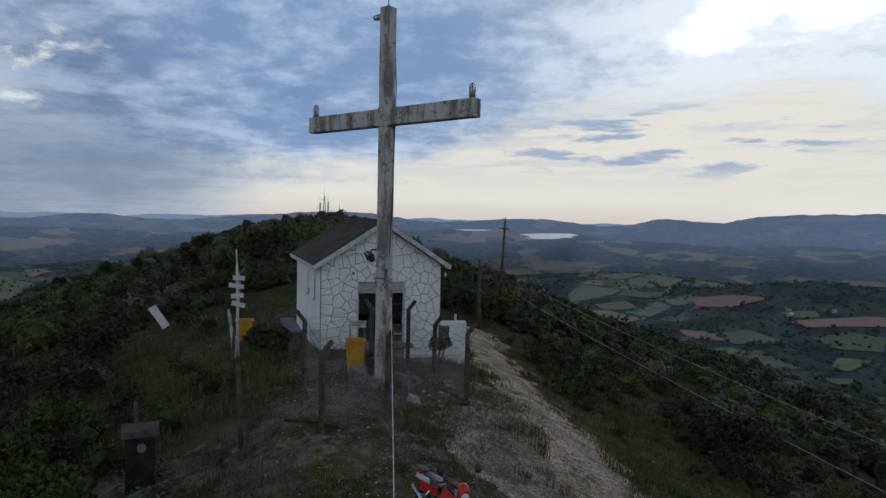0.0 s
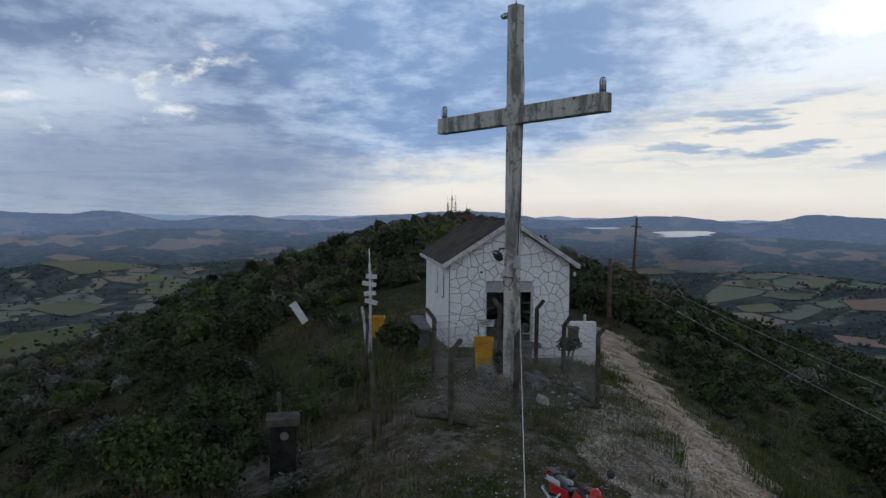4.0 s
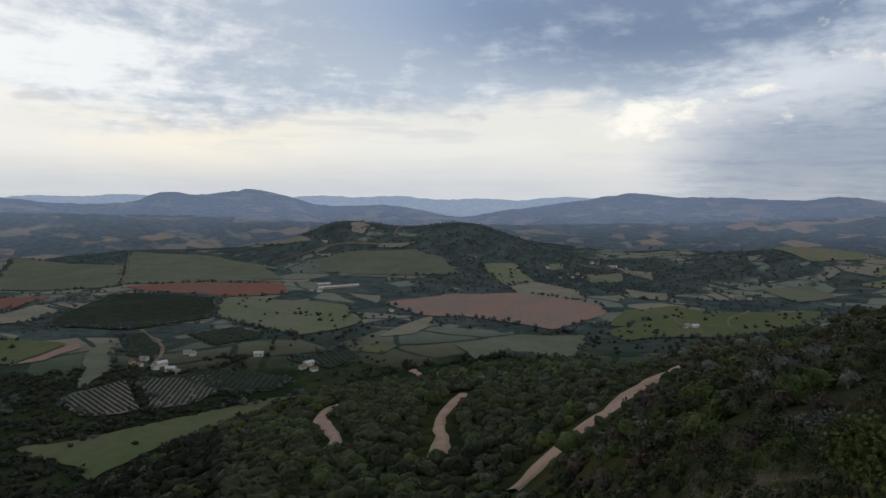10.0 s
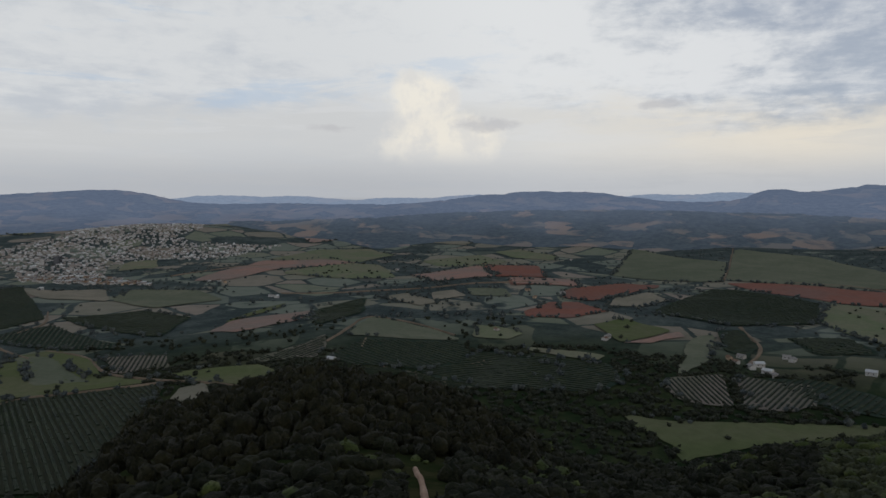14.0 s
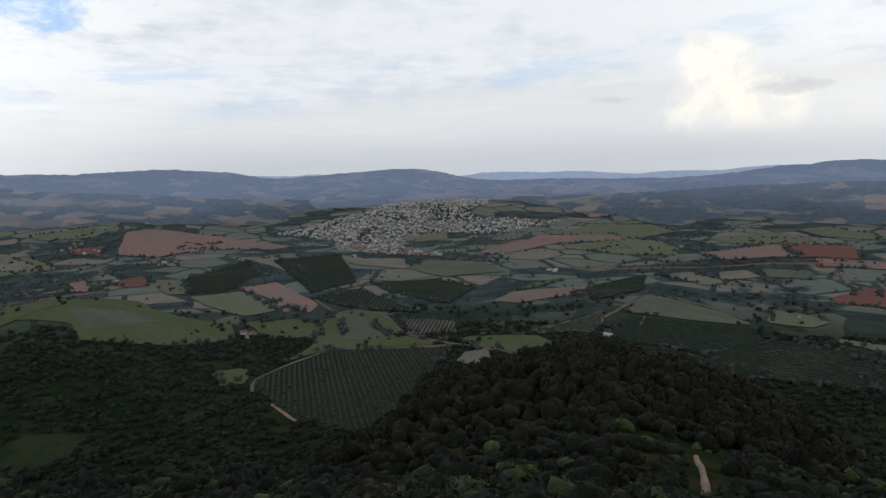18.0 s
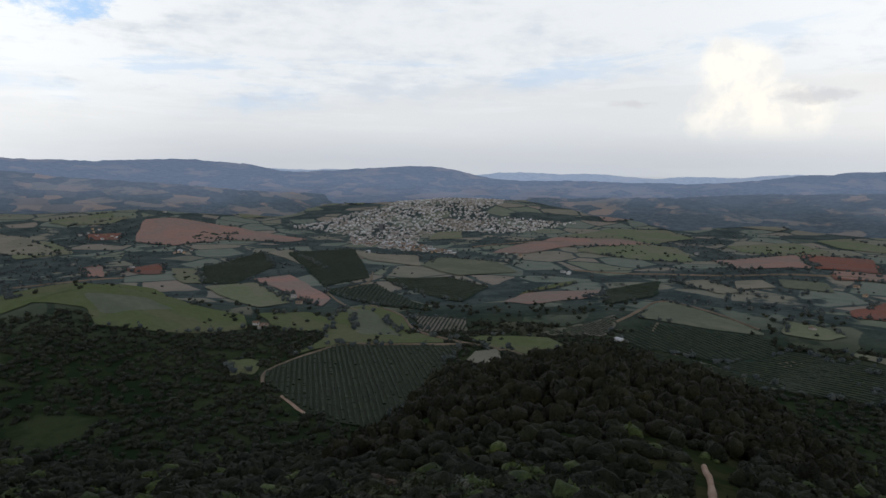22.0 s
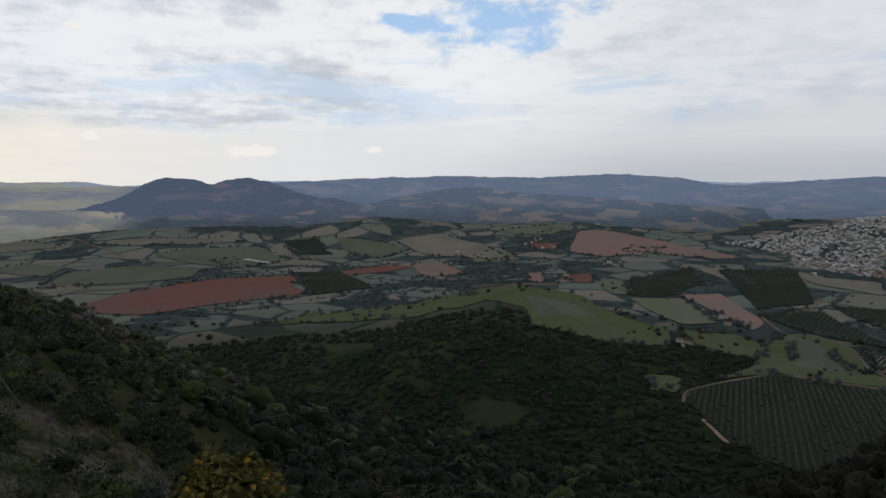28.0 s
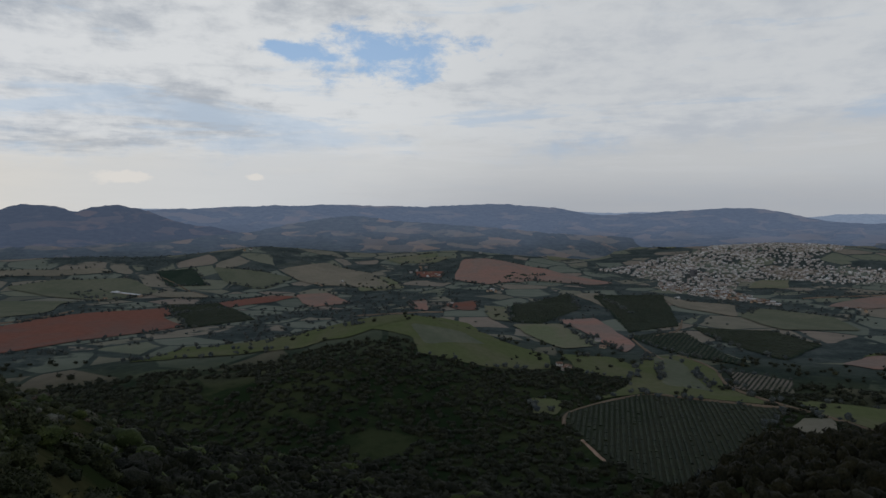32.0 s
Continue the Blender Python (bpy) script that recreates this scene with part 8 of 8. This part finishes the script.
def blob(stations, sides=12):
    """A smooth body through (x, z, half width, half height) stations."""
    bm = bmesh.new()
    rings = [[bm.verts.new((x, w * math.cos(a), z + h * math.sin(a))) for a in (2 * math.pi * k / sides for k in range(sides))] for x, z, w, h in stations]
    for a, b in zip(rings, rings[1:]):
        for k in range(sides):
            bm.faces.new((a[k], a[(k + 1) % sides], b[(k + 1) % sides], b[k])).smooth = True
    bm.faces.new(rings[0][::-1])
    bm.faces.new(rings[-1])
    bmesh.ops.recalc_face_normals(bm, faces=bm.faces)
    return bm


def build_motorcycle():
    # x runs forward
    x, y = 0.04, 11.88
    top = thing("motorcycle", "red and white trail motorcycle parked on gravel", "motorcycle", pose(x, y, ground_at(x, y) - 0.02, -8, 0, -58))
    wheel(top, -0.66, 0.31, "rear_wheel")
    wheel(top, 0.70, 0.34, "front_wheel")
    part("engine", blob([(-0.18, 0.42, 0.10, 0.1), (-0.05, 0.42, 0.16, 0.16), (0.15, 0.44, 0.16, 0.17), (0.28, 0.5, 0.08, 0.1)]), M_STEEL, top)
    part("frame", tube([(-0.55, 0, 0.78), (-0.1, 0, 0.72), (0.38, 0, 0.92), (0.2, 0, 0.3), (-0.2, 0, 0.28), (-0.66, 0, 0.31)], 0.03, 8), M_BLACK, top)
    part("tank", blob([(-0.02, 0.84, 0.06, 0.05), (0.08, 0.88, 0.14, 0.10), (0.22, 0.92, 0.16, 0.12), (0.34, 0.93, 0.12, 0.08), (0.42, 0.92, 0.05, 0.05)]), M_BLACK, top)
    part("seat", blob([(-0.72, 0.90, 0.07, 0.03), (-0.6, 0.89, 0.125, 0.05), (-0.3, 0.84, 0.13, 0.055), (-0.05, 0.84, 0.11, 0.06), (0.1, 0.92, 0.08, 0.05)]), M_SEAT, top, "dark blue-black seat")
    for s in (-1, 1):
        part("side_panel", box(0.62, 0.02, 0.17, -0.36, s * 0.13, 0.73, (s * -8, -7, 0), 0.008), M_RED, top, "red side panel")
        part("tail_panel", box(0.50, 0.025, 0.10, -0.60, s * 0.125, 0.84, (s * -14, -5, s * 4), 0.01), M_WHITE, top, "white tail panel")
        part("tank_shroud", box(0.36, 0.02, 0.26, 0.32, s * 0.17, 0.78, (s * 6, 20, s * -8), 0.01), M_RED, top)
        part("fork", tube([(0.42, s * 0.09, 0.98), (0.70, s * 0.09, 0.34)], 0.025, 8), M_CHROME, top)
        part("shock", tube([(-0.3, s * 0.12, 0.72), (-0.6, s * 0.12, 0.36)], 0.03, 8), M_CHROME, top)
        mirror = part("mirror", lathe([(0.03, -0.015), (0.078, -0.01), (0.084, 0.0), (0.03, 0.015)], 16, pose(0.34, s * 0.40, 1.30, 0, 75, 0)), M_BLACK, top, "round black mirror")
        part("stem", tube([(0.34, s * 0.28, 1.06), (0.33, s * 0.34, 1.18), (0.34, s * 0.40, 1.26)], 0.007, 5), M_BLACK, mirror)
        part("grip", tube([(0.31, s * 0.28, 1.075), (0.28, s * 0.41, 1.065)], 0.019, 8), M_BLACK, top)
        part("lever", tube([(0.36, s * 0.26, 1.07), (0.36, s * 0.40, 1.04)], 0.007, 5), M_CHROME, top)
        part("indicator", lathe([(0.01, 0), (0.03, 0.03), (0.028, 0.06)], 10, pose(0.46, s * 0.14, 0.96, s * -90)), M_BRICKY, top)
    part("handlebar", tube([(0.31, -0.3, 1.075), (0.38, -0.14, 1.05), (0.41, -0.08, 1.0), (0.41, 0.08, 1.0), (0.38, 0.14, 1.05), (0.31, 0.3, 1.075)], 0.016, 8), M_BLACK, top)
    part("crossbar", tube([(0.38, -0.15, 1.06), (0.38, 0.15, 1.06)], 0.01, 6), M_RED, top)
    cowl = part("headlight_cowl", blob([(0.44, 1.0, 0.05, 0.06), (0.5, 0.99, 0.11, 0.13), (0.56, 0.95, 0.13, 0.15), (0.6, 0.90, 0.10, 0.11)]), M_RED, top, "red headlight cowl with a white mark")
    part("headlight", lathe([(0.02, 0), (0.085, 0.0), (0.08, 0.03), (0.03, 0.045)], 18, pose(0.585, 0, 0.88, 0, 78, 0)), M_LENS, cowl)
    part("white_mark", box(0.012, 0.06, 0.07, 0.565, 0.0, 1.035, (0, -28, 0), 0.01), M_WHITE, cowl)
    part("front_fender", blob([(0.40, 0.74, 0.05, 0.01), (0.60, 0.79, 0.075, 0.018), (0.80, 0.76, 0.07, 0.018), (1.0, 0.66, 0.04, 0.01)]), M_RED, top)
    part("rear_fender", blob([(-0.58, 0.8, 0.08, 0.02), (-0.8, 0.82, 0.085, 0.025), (-1.0, 0.74, 0.06, 0.02)]), M_WHITE, top)
    rack = part("rear_rack", box(0.30, 0.20, 0.02, -0.82, 0, 0.955, (0, 4, 0), 0.008), M_BLACK, top, "black carrier rack")
    for s in (-1, 1):
        part("rack_rail", tube([(-0.62, s * 0.11, 0.93), (-0.8, s * 0.12, 0.97), (-0.97, s * 0.1, 0.965)], 0.011, 6), M_BLACK, rack)
    part("tail_light", box(0.05, 0.12, 0.06, -1.0, 0, 0.86, (0, 0, 0), 0.01), M_RED, top)
    part("exhaust", tube([(0.2, -0.12, 0.35), (0.1, -0.16, 0.3), (-0.3, -0.17, 0.42), (-0.85, -0.18, 0.62)], 0.04, 10), M_CHROME, top)
    part("side_stand", tube([(0.0, 0.12, 0.28), (-0.05, 0.26, 0.02)], 0.014, 6), M_BLACK, top)


build_chapel()
build_cross()
build_fence()
build_bench()
build_small_things()
build_cables()
build_station()
build_motorcycle()


build_shrubs()
